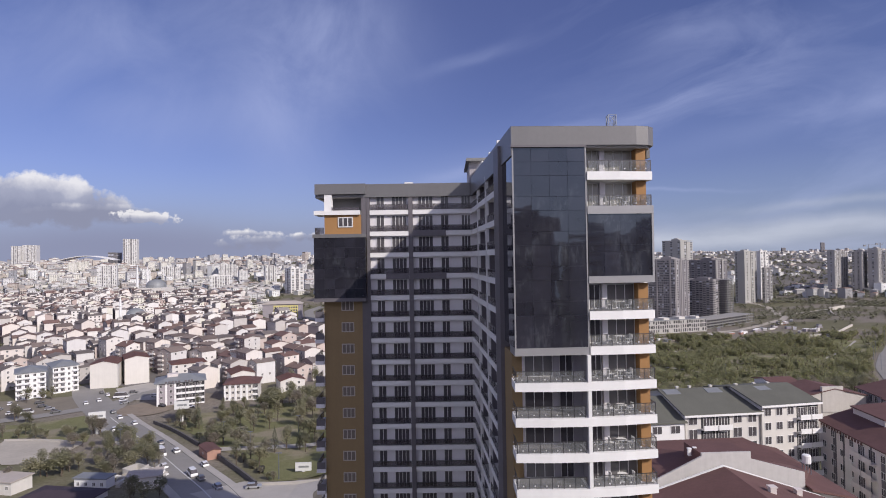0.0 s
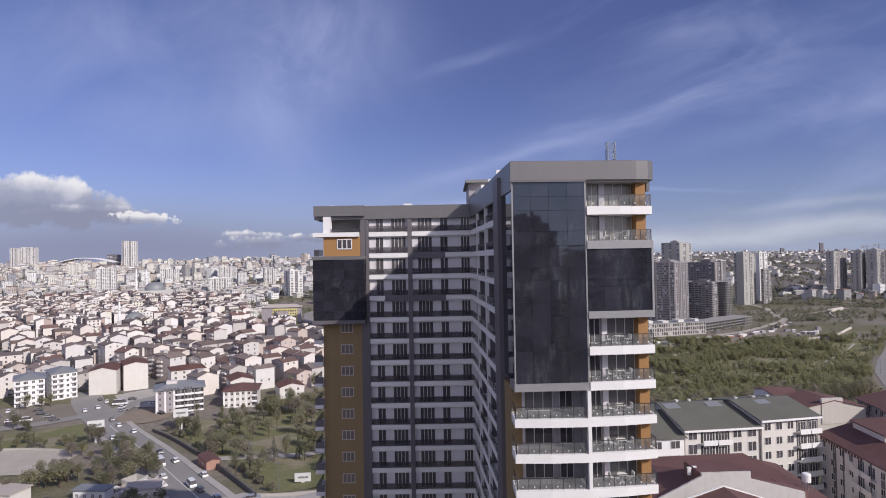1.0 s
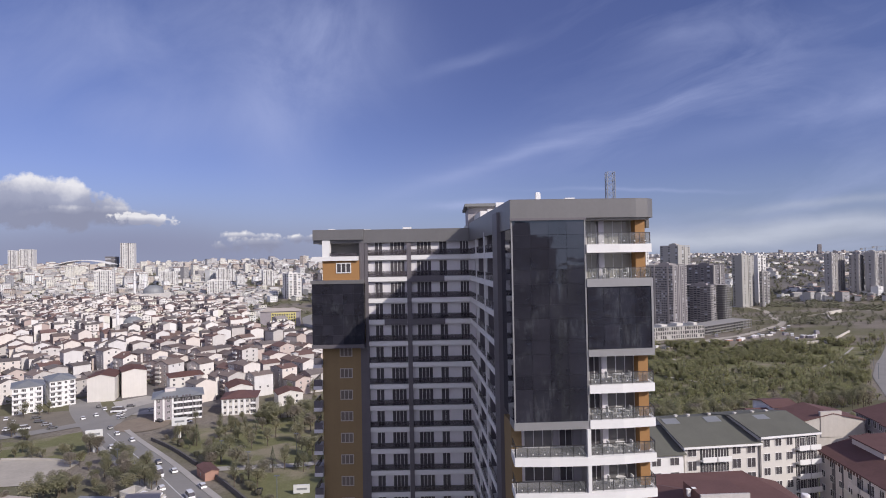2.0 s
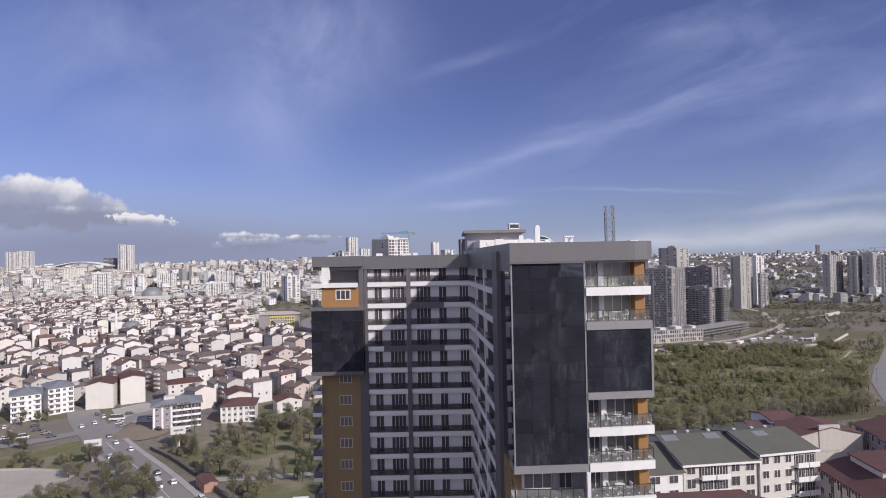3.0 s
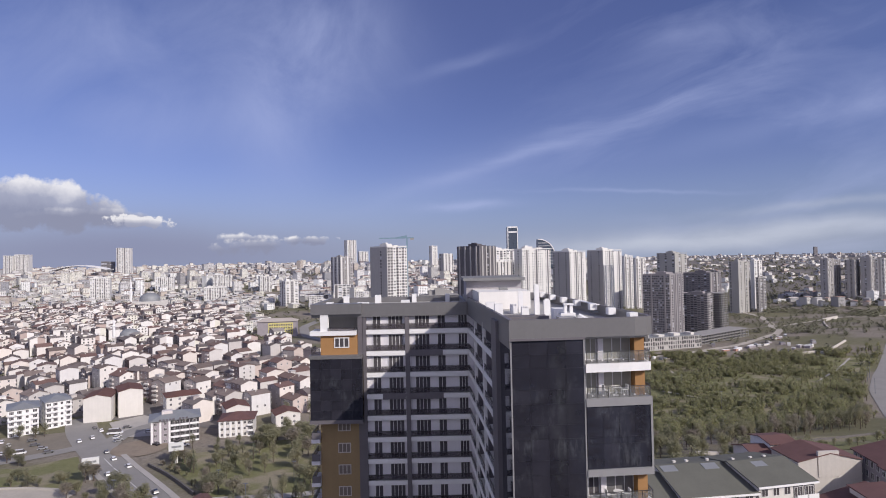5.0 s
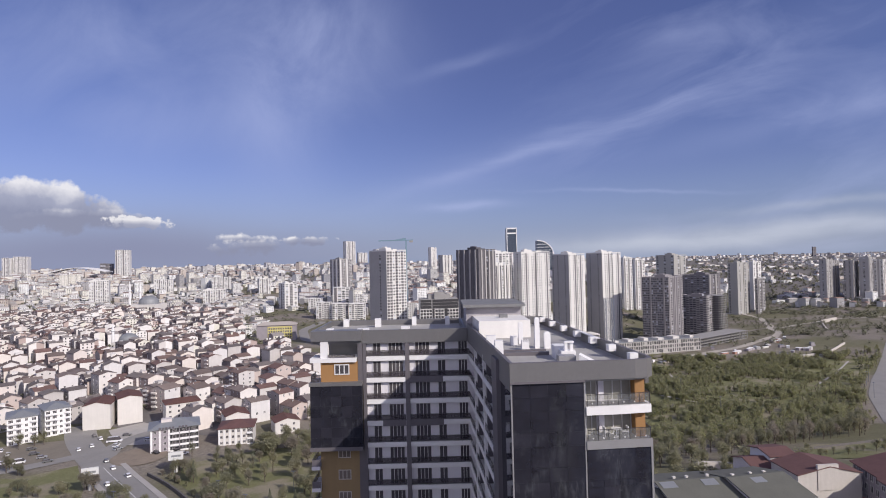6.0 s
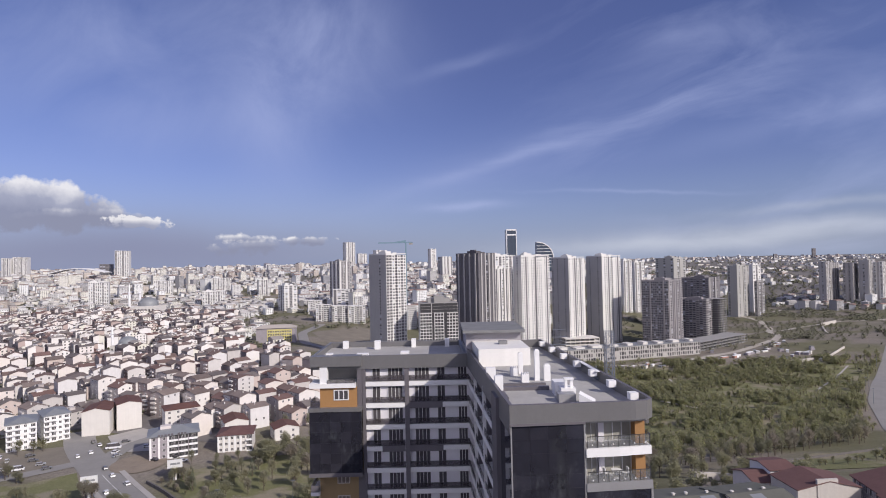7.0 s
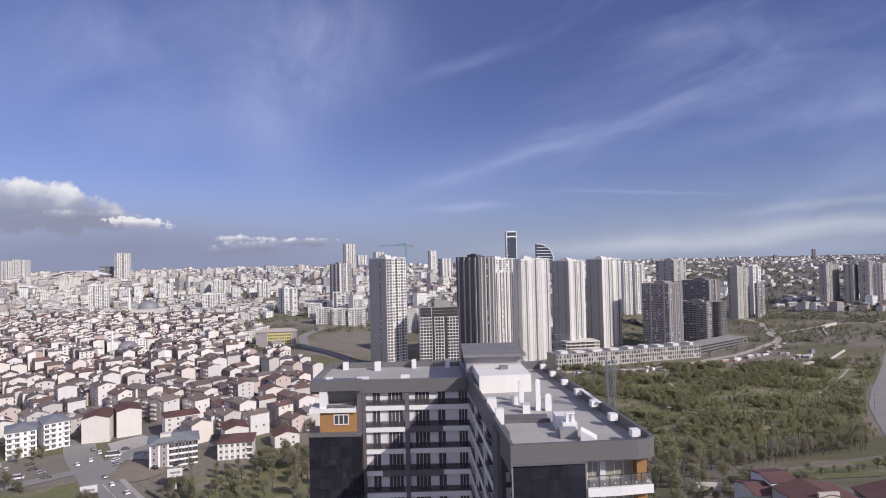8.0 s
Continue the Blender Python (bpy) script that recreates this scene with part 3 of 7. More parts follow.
# ---- the apartment tower ----
H = 3.0                                   # storey
LEVELS = [57.3 - H * k for k in range(20)]  # tops of the floor slabs, from the highest down
tower = thing("apartment_tower", "tall L-shaped white, grey and ochre apartment tower with dark glass bays", "building")


def turn_z(x, y, z, deg):
    return Matrix.Translation((x, y, z)) @ Matrix.Rotation(radians(deg), 4, "Z")


# grey wall render, darkened further for the shade it lies in
SHADE_GREY = material("shade_grey_render", (0.37, 0.35, 0.37), 0.85, var=0.07, streaks=0.1)
BALCONY_TILE = material("grey_balcony_tiles", (0.24, 0.23, 0.235), 0.35, var=0.15, scale=1.5)
GREY_PANE = glass_material("net_curtained_glass", (0.16, 0.155, 0.155), 0.08, 0.5)


def railing(parent, m, length, height=0.95, gap=1.2, glass=None):
    """Smoked glass panels between slim posts under a handrail; local x along, the foot at z 0."""
    n = max(1, round(length / gap))
    bars = Mesh().box(0, -0.03, height - 0.05, length, 0.03, height)
    for i in range(n + 1):
        x = min(max(i * length / n, 0.025), length - 0.025)
        bars.box(x - 0.022, -0.025, 0, x + 0.022, 0.025, height - 0.05)
    ob = part("railing", bars, RAIL_METAL, parent)
    ob.matrix_basis = m
    part("glass_panel", Mesh().box(0.03, -0.008, 0.06, length - 0.03, 0.008, height - 0.07), glass or RAIL_GLASS, ob, "clear glass panel" if glass else "smoked glass panel")
    if glass:
        dots = Mesh()
        for i in range(n):
            x = (i + 0.5) * length / n
            dots.box(x - 0.045, -0.06, 0.22, x + 0.045, -0.01, 0.31)
        part("clamp", dots, WHITE, ob, "small white glass clamps")
    return ob


def tower_bodies():
    body = [(6.5, 52.9), (12.3, 52.9), (12.3, 52.45), (17.8, 52.8), (15.2, 89.0), (14.8, 96.0), (3.8, 96.0), (4.7, 83.1), (6.4, 57.5)]
    part("core_wall", Mesh().prism(body, -14, 59.0), LILAC, tower, "pale rendered wall")
    part("wing_wall", Mesh().box(-10.85, 82.5, -14, 4.68, 96, 58.9), LILAC, tower, "pale rendered wall")
    part("end_block_wall", Mesh().box(-17.0, 82.25, -14, -10.87, 96, 53.2), OCHRE, tower, "ochre rendered wall")
    part("end_block_top", Mesh().box(-17.0, 84.6, 53.2, -10.87, 96, 58.9), GREY_PANEL, tower, "grey panelled set-back wall")
    part("corner_strip", Mesh().box(-11.6, 82.15, -14, -10.87, 82.24, 44.5), DARK_PANEL, tower, "dark brown edge strip")


def tower_wing():
    # pilasters and the grey cornice
    for x0, x1 in ((-10.86, -10.4), (-4.95, -4.35)):
        part("pilaster", Mesh().box(x0, 81.95, -12, x1, 82.5, 58.8), DARK_PANEL, tower, "dark grey pilaster")
    slab_a = Mesh().box(-10.4, 81.98, -0.62, -4.95, 82.5, 0).data("balcony_slab", WHITE)
    slab_b = Mesh().box(-4.35, 81.98, -0.62, 4.1, 82.5, 0).data("balcony_slab", WHITE)
    dark_b = Mesh().box(-4.35, 81.93, -0.75, 0.3, 81.978, 0.12).data("balcony_front", DARK_PANEL)
    dark_a = Mesh().box(-8.2, 81.93, -0.72, -4.97, 81.978, 0.1).data("balcony_front", DARK_PANEL)
    for k, z in enumerate(LEVELS):
        for me in (slab_a, slab_b):
            shared("balcony_slab", me, tower, Matrix.Translation((0, 0, z - 0.4)))
        if k in (1, 3):
            shared("balcony_front", dark_b, tower, Matrix.Translation((0, 0, z - 0.4)))
        if k == 3:
            shared("balcony_front", dark_a, tower, Matrix.Translation((0, 0, z - 0.4)))
        zf = z - 0.4
        railing(tower, Matrix.Translation((-10.38, 82.06, zf)), 5.4, 0.85)
        railing(tower, Matrix.Translation((-4.33, 82.06, zf)), 8.35, 0.85)
        if k > 15:
            continue
        for x, w, n in ((-8.95, 1.15, 2), (-6.3, 2.1, 4), (-2.55, 2.1, 4), (0.15, 1.15, 2), (3.15, 1.3, 3)):
            window(tower, Matrix.Translation((x, 82.47, zf + 0.02)), w, 2.25, n)


def tower_end_block():
    part("roof_edge", Mesh().box(-18.0, 81.4, 59.2, -10.9, 83.2, 60.65), GREY_PANEL, tower, "grey metal roof edge")
    part("terrace_slab", Mesh().box(-18.1, 81.2, 56.3, -11.7, 84.6, 56.9), WHITE, tower, "white slab edge")
    part("terrace_column", Mesh().box(-16.7, 81.5, 56.9, -15.65, 82.4, 59.2), WHITE, tower, "white square column")
    part("orange_wall", Mesh().box(-16.7, 81.6, 53.6, -11.6, 84.6, 56.3), ORANGE, tower, "orange rendered wall")
    part("side_strip", Mesh().box(-11.58, 81.9, 53.6, -10.9, 84.6, 59.2), DARK_PANEL, tower, "dark panel strip")
    window(tower, Matrix.Translation((-13.75, 81.57, 54.55)), 2.1, 1.45, 3, bar=0.14)
    part("ledge", Mesh().box(-18.25, 80.9, 53.1, -10.88, 84.6, 53.6), GREY_PANEL, tower, "grey metal ledge")
    railing(tower, Matrix.Translation((-18.0, 81.4, 53.6)), 1.25)
    railing(tower, turn_z(-18.0, 84.5, 53.6, -90), 3.0)
    railing(tower, Matrix.Translation((-15.6, 81.35, 56.9)), 3.8, 0.5)
    glass_bay(-18.1, 81.0, -10.9, 81.0, 44.7, 53.1, 2.3, 5, "end_glass_bay", [46.0, 47.4, 48.8, 50.3, 51.7])
    part("bay_side", Mesh().box(-18.1, 81.02, 44.7, -18.06, 83.4, 53.1), CURTAIN_GLASS, tower, "dark glass return")
    part("ledge", Mesh().box(-18.2, 80.9, 44.2, -10.88, 82.24, 44.7), DARK_PANEL, tower, "dark metal ledge")
    slab = Mesh().box(-18.2, 81.6, -0.5, -17.0, 86.0, 0).data("corner_balcony", LILAC)
    wall = Mesh().box(-18.15, 81.65, 0, -17.0, 81.75, 0.9).data("corner_parapet", DARK_PANEL)
    for z in LEVELS[5:]:
        window(tower, Matrix.Translation((-13.7, 82.22, z + 0.55)), 1.75, 1.35, 3, FRAME_BEIGE, BROWN_PANE, 0.1)
        ob = shared("corner_balcony", slab, tower, Matrix.Translation((0, 0, z - 0.4)))
        shared("corner_parapet", wall, ob, Matrix.Identity(4))
        railing(tower, turn_z(-18.1, 86.0, z - 0.4, -90), 4.3)


def tower_side():
    m0 = turn_z(4.72, 82.9, 0, math.degrees(math.atan2(58.2 - 83.1, 6.35 - 4.72)))
    # the long inner side: local x runs forward from the wing corner to the pilaster and -y points out of the wall
    bays = ((1.15, 8.1), (8.6, 16.1), (16.6, 24.2))
    for a in (8.12, 16.12, 24.2):
        ob = part("pilaster", Mesh().box(a, -0.55, -12, a + 0.45, 0, 59.4), DARK_PANEL, tower, "dark grey pilaster")
        ob.matrix_basis = m0
    slabs = [Mesh().box(a, -0.9, -0.62, b, 0, 0).data("balcony_slab", WHITE) for a, b in bays]
    fins = [Mesh().box(b - 0.35, -0.9, 0, b, 0, 2.38).data("balcony_fin", WHITE) for a, b in bays]
    for k, z in enumerate(LEVELS):
        zf = z - 0.4
        for (a, b), s, f in zip(bays, slabs, fins):
            shared("balcony_slab", s, tower, m0 @ Matrix.Translation((0, 0, zf)))
            shared("balcony_fin", f, tower, m0 @ Matrix.Translation((0, 0, zf)))
            railing(tower, m0 @ Matrix.Translation((a, -0.82, zf)), b - a - 0.4, 0.85)
            for x, w, n in ((a + 1.4, 1.6, 2), (a + 4.6, 2.2, 3)) if k < 16 else ():
                window(tower, m0 @ Matrix.Translation((x, -0.03, zf + 0.02)), w, 2.05, n)
    # broad grey corner pilaster beside the glass
    part("corner_pilaster", Mesh().prism([(5.35, 55.6), (6.6, 55.6), (6.45, 58.4), (5.15, 58.4)], -12, 60.6), DARK_PANEL, tower, "broad dark grey corner pilaster")
    part("corner_wall", Mesh().prism([(6.02, 52.6), (6.6, 52.6), (6.6, 55.6), (5.7, 55.6)], -12, 41.6), OCHRE, tower, "ochre rendered corner wall")


def glass_bay(x0, y0, x1, y1, z0, z1, depth, cols, name, rows):
    """A curtain wall box: glass, thin bars, and a frame of metal panels round it."""
    d = Vector((x1 - x0, y1 - y0)).length
    m = turn_z(x0, y0, 0, math.degrees(math.atan2(y1 - y0, x1 - x0)))
    ob = part(name, Mesh().box(0.06, 0.03, z0, d - 0.06, depth, z1), BAY_BACK, tower, "dark curtain wall bay")
    ob.matrix_basis = m
    lines = [z0] + sorted(rows) + [z1]
    g = random.Random(int(z0 * 10))
    sheets = {}
    for i in range(cols):
        for lo, hi in zip(lines, lines[1:]):
            w, h = d / cols - 0.02, hi - lo - 0.025
            key = round(h, 2)
            if key not in sheets:
                sheets[key] = Mesh().box(-w / 2, -0.02, -h / 2, w / 2, 0.02, h / 2).data("glass_pane", CURTAIN_GLASS)
            pane = shared("glass_pane", sheets[key], ob, Matrix.Translation((d * (i + 0.5) / cols, 0.0, (lo + hi) / 2)) @ Euler((radians(g.gauss(0, 0.22)), 0, radians(g.gauss(0, 0.22)))).to_matrix().to_4x4())
    return m, d


def tower_front():
    LX, LY, MX, MY, RX, RY = 6.12, 50.25, 12.42, 50.55, 18.2, 51.05
    m, d = glass_bay(LX, LY, MX, MY, 42.25, 59.6, 2.4, 4, "glass_bay", [z - 0.3 for z in LEVELS[:5]] + [z + 0.9 for z in LEVELS[:5]])
    for x in (-0.06, d - 0.06):
        ob = part("edge_trim", Mesh().box(x, -0.07, 42.0, x + 0.12, 0.1, 59.6), PALE_PANEL, tower, "pale metal edge trim")
        ob.matrix_basis = m
    ob = part("bay_sill", Mesh().box(-0.1, -0.12, 41.6, d + 0.05, 2.4, 42.25), PALE_PANEL, tower, "pale metal sill")
    ob.matrix_basis = m
    ob = part("bay_side_glass", Mesh().prism([(6.08, 50.4), (6.14, 50.4), (6.5, 55.6), (5.75, 55.6)], 42.25, 59.6), CURTAIN_GLASS, tower, "dark glass return")
    m2, d2 = glass_bay(MX + 0.12, MY, RX, RY, 48.3, 53.65, 2.2, 4, "upper_glass_bay", [51.0, 50.4])
    for z0, z1 in ((53.65, 54.35), (47.7, 48.3)):
        ob = part("bay_band", Mesh().box(-0.05, -0.15, z0, d2 + 0.12, 2.4, z1), PALE_PANEL, tower, "grey metal band")
        ob.matrix_basis = m2
    ob = part("edge_trim", Mesh().box(d2 - 0.04, -0.1, 48.3, d2 + 0.14, 2.2, 53.65), PALE_PANEL, tower, "grey metal edge trim")
    ob.matrix_basis = m2
    # floors of the open balconies
    right = [(12.52, 50.35), (15.4, 50.55), (18.3, 51.0), (18.3, 53.4), (12.52, 53.2)]
    full = [(6.0, 50.15), (9.0, 50.0), (12.4, 50.1), (15.4, 50.4), (18.3, 50.95), (18.3, 53.4), (6.0, 53.0)]
    slab_r, slab_f = Mesh().prism(right, -0.72, 0).data("balcony_slab", WHITE), Mesh().prism(full, -0.72, 0).data("balcony_slab", WHITE)
    orange = Mesh().box(17.1, 51.6, 0, 17.95, 52.9, 2.28).data("orange_wall", ORANGE)
    pier = Mesh().box(14.05, 52.2, 0, 14.5, 52.7, 2.28).data("pier", LILAC)
    floor = Mesh().prism([(6.2, 50.4), (12.0, 50.4), (12.0, 52.85), (6.6, 52.85)], 0.003, 0.02).data("floor_tiles", BALCONY_TILE)
    floor_r = Mesh().prism([(12.65, 50.6), (18.0, 51.15), (17.8, 52.6), (12.65, 52.4)], 0.003, 0.02).data("floor_tiles", BALCONY_TILE)
    fin = Mesh().box(12.2, 50.12, 0, 12.5, 50.6, 2.28).data("balcony_fin", WHITE)
    # the fin's side is greyed for shade, only its front edge stays white
    fin_side = Mesh().box(12.25, 50.6, 0, 12.45, 53.0, 2.28).data("party_wall", SHADE_GREY)
    backl = Mesh().box(11.5, 52.7, 0, 12.25, 53.0, 2.28).box(9.72, 52.7, 0, 10.25, 53.0, 2.28).data("wall_panel", SHADE_GREY)
    brown = Mesh().box(6.15, 52.8, 0, 6.95, 53.05, 2.28).data("brown_wall", OCHRE)
    for k, z in enumerate(LEVELS):
        if k in (2, 3):
            continue
        low = k >= 6
        if k not in (1,):
            shared("balcony_slab", slab_f if low else slab_r, tower, Matrix.Translation((0, 0, z)))
        shared("orange_wall", orange, tower, Matrix.Translation((0, 0, z)))
        shared("pier", pier, tower, Matrix.Translation((0, 0, z)))
        shared("balcony_fin", fin, tower, Matrix.Translation((0, 0, z))) if low else None
        window(tower, turn_z(13.45, 52.44, z + 0.02, 3.6), 1.0, 2.2, 2, FRAME_WHITE, PANE if k > 1 else OLIVE_PANE, 0.06)
        shared("floor_tiles", floor_r, tower, Matrix.Translation((0, 0, z)))
        window(tower, turn_z(15.8, 52.60, z + 0.02, 3.6), 2.5, 2.2, 3, FRAME_WHITE, GREY_PANE if k > 1 else OLIVE_PANE, 0.06)
        ang = math.degrees(math.atan2(0.6, 5.7))
        railing(tower, turn_z(12.6, 50.5, z, ang), 5.65, 1.0, 0.95, CLEAR_GLASS)
        railing(tower, turn_z(18.22, 51.1, z, 90), 2.2, 1.0, 1.0, CLEAR_GLASS)
        if low:
            shared("wall_panel", backl, tower, Matrix.Translation((0, 0, z)))
            shared("brown_wall", brown, tower, Matrix.Translation((0, 0, z)))
            window(tower, turn_z(8.42, 52.85, z + 0.02, 0), 2.55, 2.2, 3, pane_mat=PANE if k % 3 else GREY_PANE, bar=0.06)
            shared("floor_tiles", floor, tower, Matrix.Translation((0, 0, z)))
            shared("party_wall", fin_side, tower, Matrix.Translation((0, 0, z)))
            window(tower, turn_z(10.87, 52.85, z + 0.02, 0), 1.2, 2.2, 2, bar=0.06)
            railing(tower, turn_z(6.1, 50.25, z, 0.2), 5.9, 1.0, 0.95, CLEAR_GLASS)
            railing(tower, turn_z(6.08, 53.0, z, -90), 2.7, 1.0, 1.0, CLEAR_GLASS)


def tower_roof():
    ring = [(6.0, 50.05), (16.9, 50.66), (18.0, 50.92), (18.62, 51.5), (18.7, 52.6), (15.6, 90.0), (3.5, 90.0), (3.85, 82.0)]
    inner = offset(ring, 0.3)
    for i in range(8):
        j = (i + 1) % 8
        part("roof_fascia", Mesh().prism([ring[i], ring[j], inner[j], inner[i]], 59.6 if i < 4 else 58.75, 61.2), GREY_PANEL, tower, "broad grey metal fascia")
    part("fascia_lip", Mesh().prism([(5.96, 49.97), (12.5, 50.37), (12.5, 50.55), (5.96, 50.15)], 59.42, 59.62), DARK_PANEL, tower, "dark metal lip under the fascia")
    part("front_soffit", Mesh().prism([(6.1, 50.2), (16.8, 50.8), (17.8, 51.05), (18.35, 51.6), (18.35, 53.6), (6.5, 53.2)], 59.55, 59.72), PALE_PANEL, tower, "pale soffit")
    for i in range(8):
        j = (i + 1) % 8
        part("parapet_cap", Mesh().prism([ring[i], ring[j], inner[j], inner[i]], 61.203, 61.23), DARK_PANEL, tower, "dark metal parapet capping")
    part("roof_deck", Mesh().prism(offset(ring, 0.31), 59.4, 60.1), DECK, tower, "pale grey screeded roof deck")
    wing = [(-18.0, 81.85), (3.83, 81.85), (3.48, 96.3), (-18.0, 96.3)]
    inner = offset(wing, 0.4)
    for i in range(4):
        j = (i + 1) % 4
        part("roof_fascia", Mesh().prism([wing[i], wing[j], inner[j], inner[i]], 58.75, 60.6), GREY_PANEL, tower, "grey metal fascia")
    part("roof_deck", Mesh().prism(offset(wing, 0.41), 58.9, 59.75), DECK, tower, "pale grey screeded roof deck")
    # the stair head's grey carries the shade on its front
    part("stair_head", Mesh().box(3.75, 82.0, 59.05, 11.4, 91.5, 63.5), SHADE_GREY, tower, "lift and stair head in shade-grey render")
    part("stair_head_roof", Mesh().prism([(3.3, 80.9), (11.9, 80.9), (11.9, 92), (3.3, 92)], 63.5, 63.9), CORE_ROOF, tower, "grey flat roof slab")
    part("plant_room", Mesh().prism([(5.0, 74.1), (11.6, 74.6), (11.4, 82.0), (4.6, 82.0)], 59.05, 62.3), PLANT_CREAM, tower, "white rendered plant room")
    part("hatch", Mesh().box(8.0, 78, 62.3, 9.1, 79, 62.75), CORE_ROOF, tower, "small dark roof hatch")
    # white upstands along the parapet
    for x, y in ((17.65, 53.4), (17.25, 58.7), (16.85, 64.2), (16.45, 69.8), (16.05, 75.4), (15.65, 81.0), (15.25, 86.6)):
        ob = part("parapet_upstand", Mesh().box(-0.35, -0.36, 60.7, 0.42, 0.36, 61.36), WHITE, tower, "white rendered upstand")
        ob.matrix_basis = turn_z(x - 0.1, y, 0, 7)
    for x, y, w, h in ((5.63, 59.52, 0.42, 1.79), (5.2, 64.97, 0.52, 1.6)):
        part("parapet_upstand", Mesh().box(x, y - 0.4, 60.1, x + 2 * w, y + 0.4, 60.1 + h), WHITE, tower, "white rendered upstand")
    for x, y, w, z in ((-15.6, 83.2, 0.9, 60.8), (-15.2, 94.9, 0.8, 60.9), (-10.9, 83.3, 1.6, 60.7), (-9.9, 93.5, 0.9, 61.1), (-4.9, 83.2, 1.2, 60.9), (-4.2, 94.9, 0.7, 61.1), (1.2, 94.9, 0.7, 61.0)):
        part("parapet_upstand", Mesh().box(x - w / 2, y - 0.5, 59.35, x + w / 2, y + 0.5, z), WHITE, tower, "white rendered upstand")
    for x, y, w, h in ((9.6, 69.3, 0.27, 2.4), (10.9, 65.4, 0.27, 3.3), (11.97, 65.16, 0.34, 1.7)):
        m = Mesh().box(x - w, y - w * 0.8, 60.1, x + w, y + w * 0.8, 60.1 + h).box(x - w * 0.7, y - w * 0.5, 60.1 + h, x + w * 0.7, y + w * 0.5, 60.24 + h)
        part("chimney", m, WHITE, tower, "white rendered vent stack")
    for x, y in ((8.68, 68.36), (9.44, 64.5)):
        m = Mesh().box(x - 0.4, y - 0.38, 60.1, x + 0.4, y + 0.38, 61.0)
        for i in range(4):
            m.box(x - 0.38 + i * 0.21, y - 0.34, 61.0, x - 0.29 + i * 0.21, y + 0.34, 61.17)
        part("vent_block", m, WHITE, tower, "white rendered vent block")
    part("expansion_kerb", Mesh().box(6.61, 60.46, 60.1, 11.32, 61.02, 60.48).box(6.61, 62.34, 60.1, 11.32, 62.71, 60.43), DARK_PANEL, tower, "dark roof kerb")
    part("roof_plant", Mesh().box(11.41, 58.01, 60.1, 12.63, 59.7, 61.4).box(11.79, 56.69, 60.1, 13.2, 58.01, 61.09).box(12.16, 56.88, 61.09, 12.44, 57.26, 61.85).box(12.73, 56.98, 61.09, 13.01, 57.35, 61.85).box(12.12, 56.83, 61.85, 13.06, 57.4, 62.0), WHITE, tower, "white ventilation plant")
    part("roof_plant", Mesh().box(11.22, 55.0, 60.1, 12.82, 56.22, 60.9), PALE_PANEL, tower, "pale metal cooling unit")
    part("roof_plant", Mesh().prism([(12.82, 53.87), (14.14, 53.4), (14.51, 54.62), (13.2, 55.0)], 60.1, [61.2, 60.5, 60.5, 61.2]), WHITE, tower, "white cowl")
    part("parapet_coping", Mesh().prism([(17.0, 63.5), (17.4, 63.5), (17.0, 70.0), (16.6, 70.0)], 61.235, 61.33), WHITE, tower, "pale coping stone")


tower_bodies()
tower_wing()
tower_end_block()
tower_side()
tower_front()
tower_roof()


def lattice_mast(name, x, y, z0, z1, half, label):
    t = thing(name, label, "mast", m=Matrix.Translation((x, y, z0)))
    h = z1 - z0
    for sx, sy in ((-1, -1), (1, -1), (1, 1), (-1, 1)):
        part("leg", Mesh().box(sx * half - 0.04, sy * half - 0.04, 0, sx * half + 0.04, sy * half + 0.04, h), MAST_STEEL, t)
    n = int(h / (half * 2.2))
    lace = Mesh()
    cs = [(-half, -half), (half, -half), (half, half), (-half, half)]
    for i in range(n):
        a, b = h * i / n, h * (i + 1) / n
        for k in range(4):
            p, q = cs[k], cs[(k + 1) % 4]
            lace.bar((*p, a), (*q, b), 0.035).bar((*q, a), (*p, b), 0.035).bar((*p, b), (*q, b), 0.035)
    part("lacing", lace, MAST_STEEL, t)
    return t


mast = lattice_mast("lattice_mast", 18.75, 64.5, 56.0, 65.5, 0.42, "slim galvanised lattice mast bracketed to the tower's roof edge")
part("bracket", Mesh().box(-2.0, -0.5, 1.0, -0.45, -0.4, 1.12).box(-2.0, 0.4, 1.0, -0.45, 0.5, 1.12).box(-2.0, -0.5, 4.4, -0.45, -0.4, 4.52).box(-2.0, 0.4, 4.4, -0.45, 0.5, 4.52), MAST_STEEL, mast)


# ---- houses near by ----
TILE_RED = material("red_clay_tiles", (0.135, 0.072, 0.066), 0.85, var=0.2, scale=0.3, fine=2.0, bump=0.03)
TILE_BROWN = material("brown_clay_tiles", (0.135, 0.068, 0.055), 0.85, var=0.25, scale=0.25, fine=2.0, bump=0.03)
SHINGLE = material("grey_green_shingles", (0.128, 0.128, 0.108), 0.9, var=0.14, scale=0.3, fine=2.5, bump=0.02)
SHEET_GREY = material("grey_sheet_roof", (0.26, 0.27, 0.28), 0.55, 0.2, var=0.14, scale=0.3)
CREAM = material("cream_render", (0.66, 0.63, 0.59), 0.8, var=0.06, streaks=0.14)
PINKISH = material("pinkish_render", (0.64, 0.585, 0.56), 0.8, var=0.07, streaks=0.14)
BEIGE = material("beige_render", (0.45, 0.40, 0.36), 0.85, var=0.1, streaks=0.2)
BRICKY = material("bare_brick_render", (0.40, 0.235, 0.185), 0.88, var=0.12, streaks=0.2)
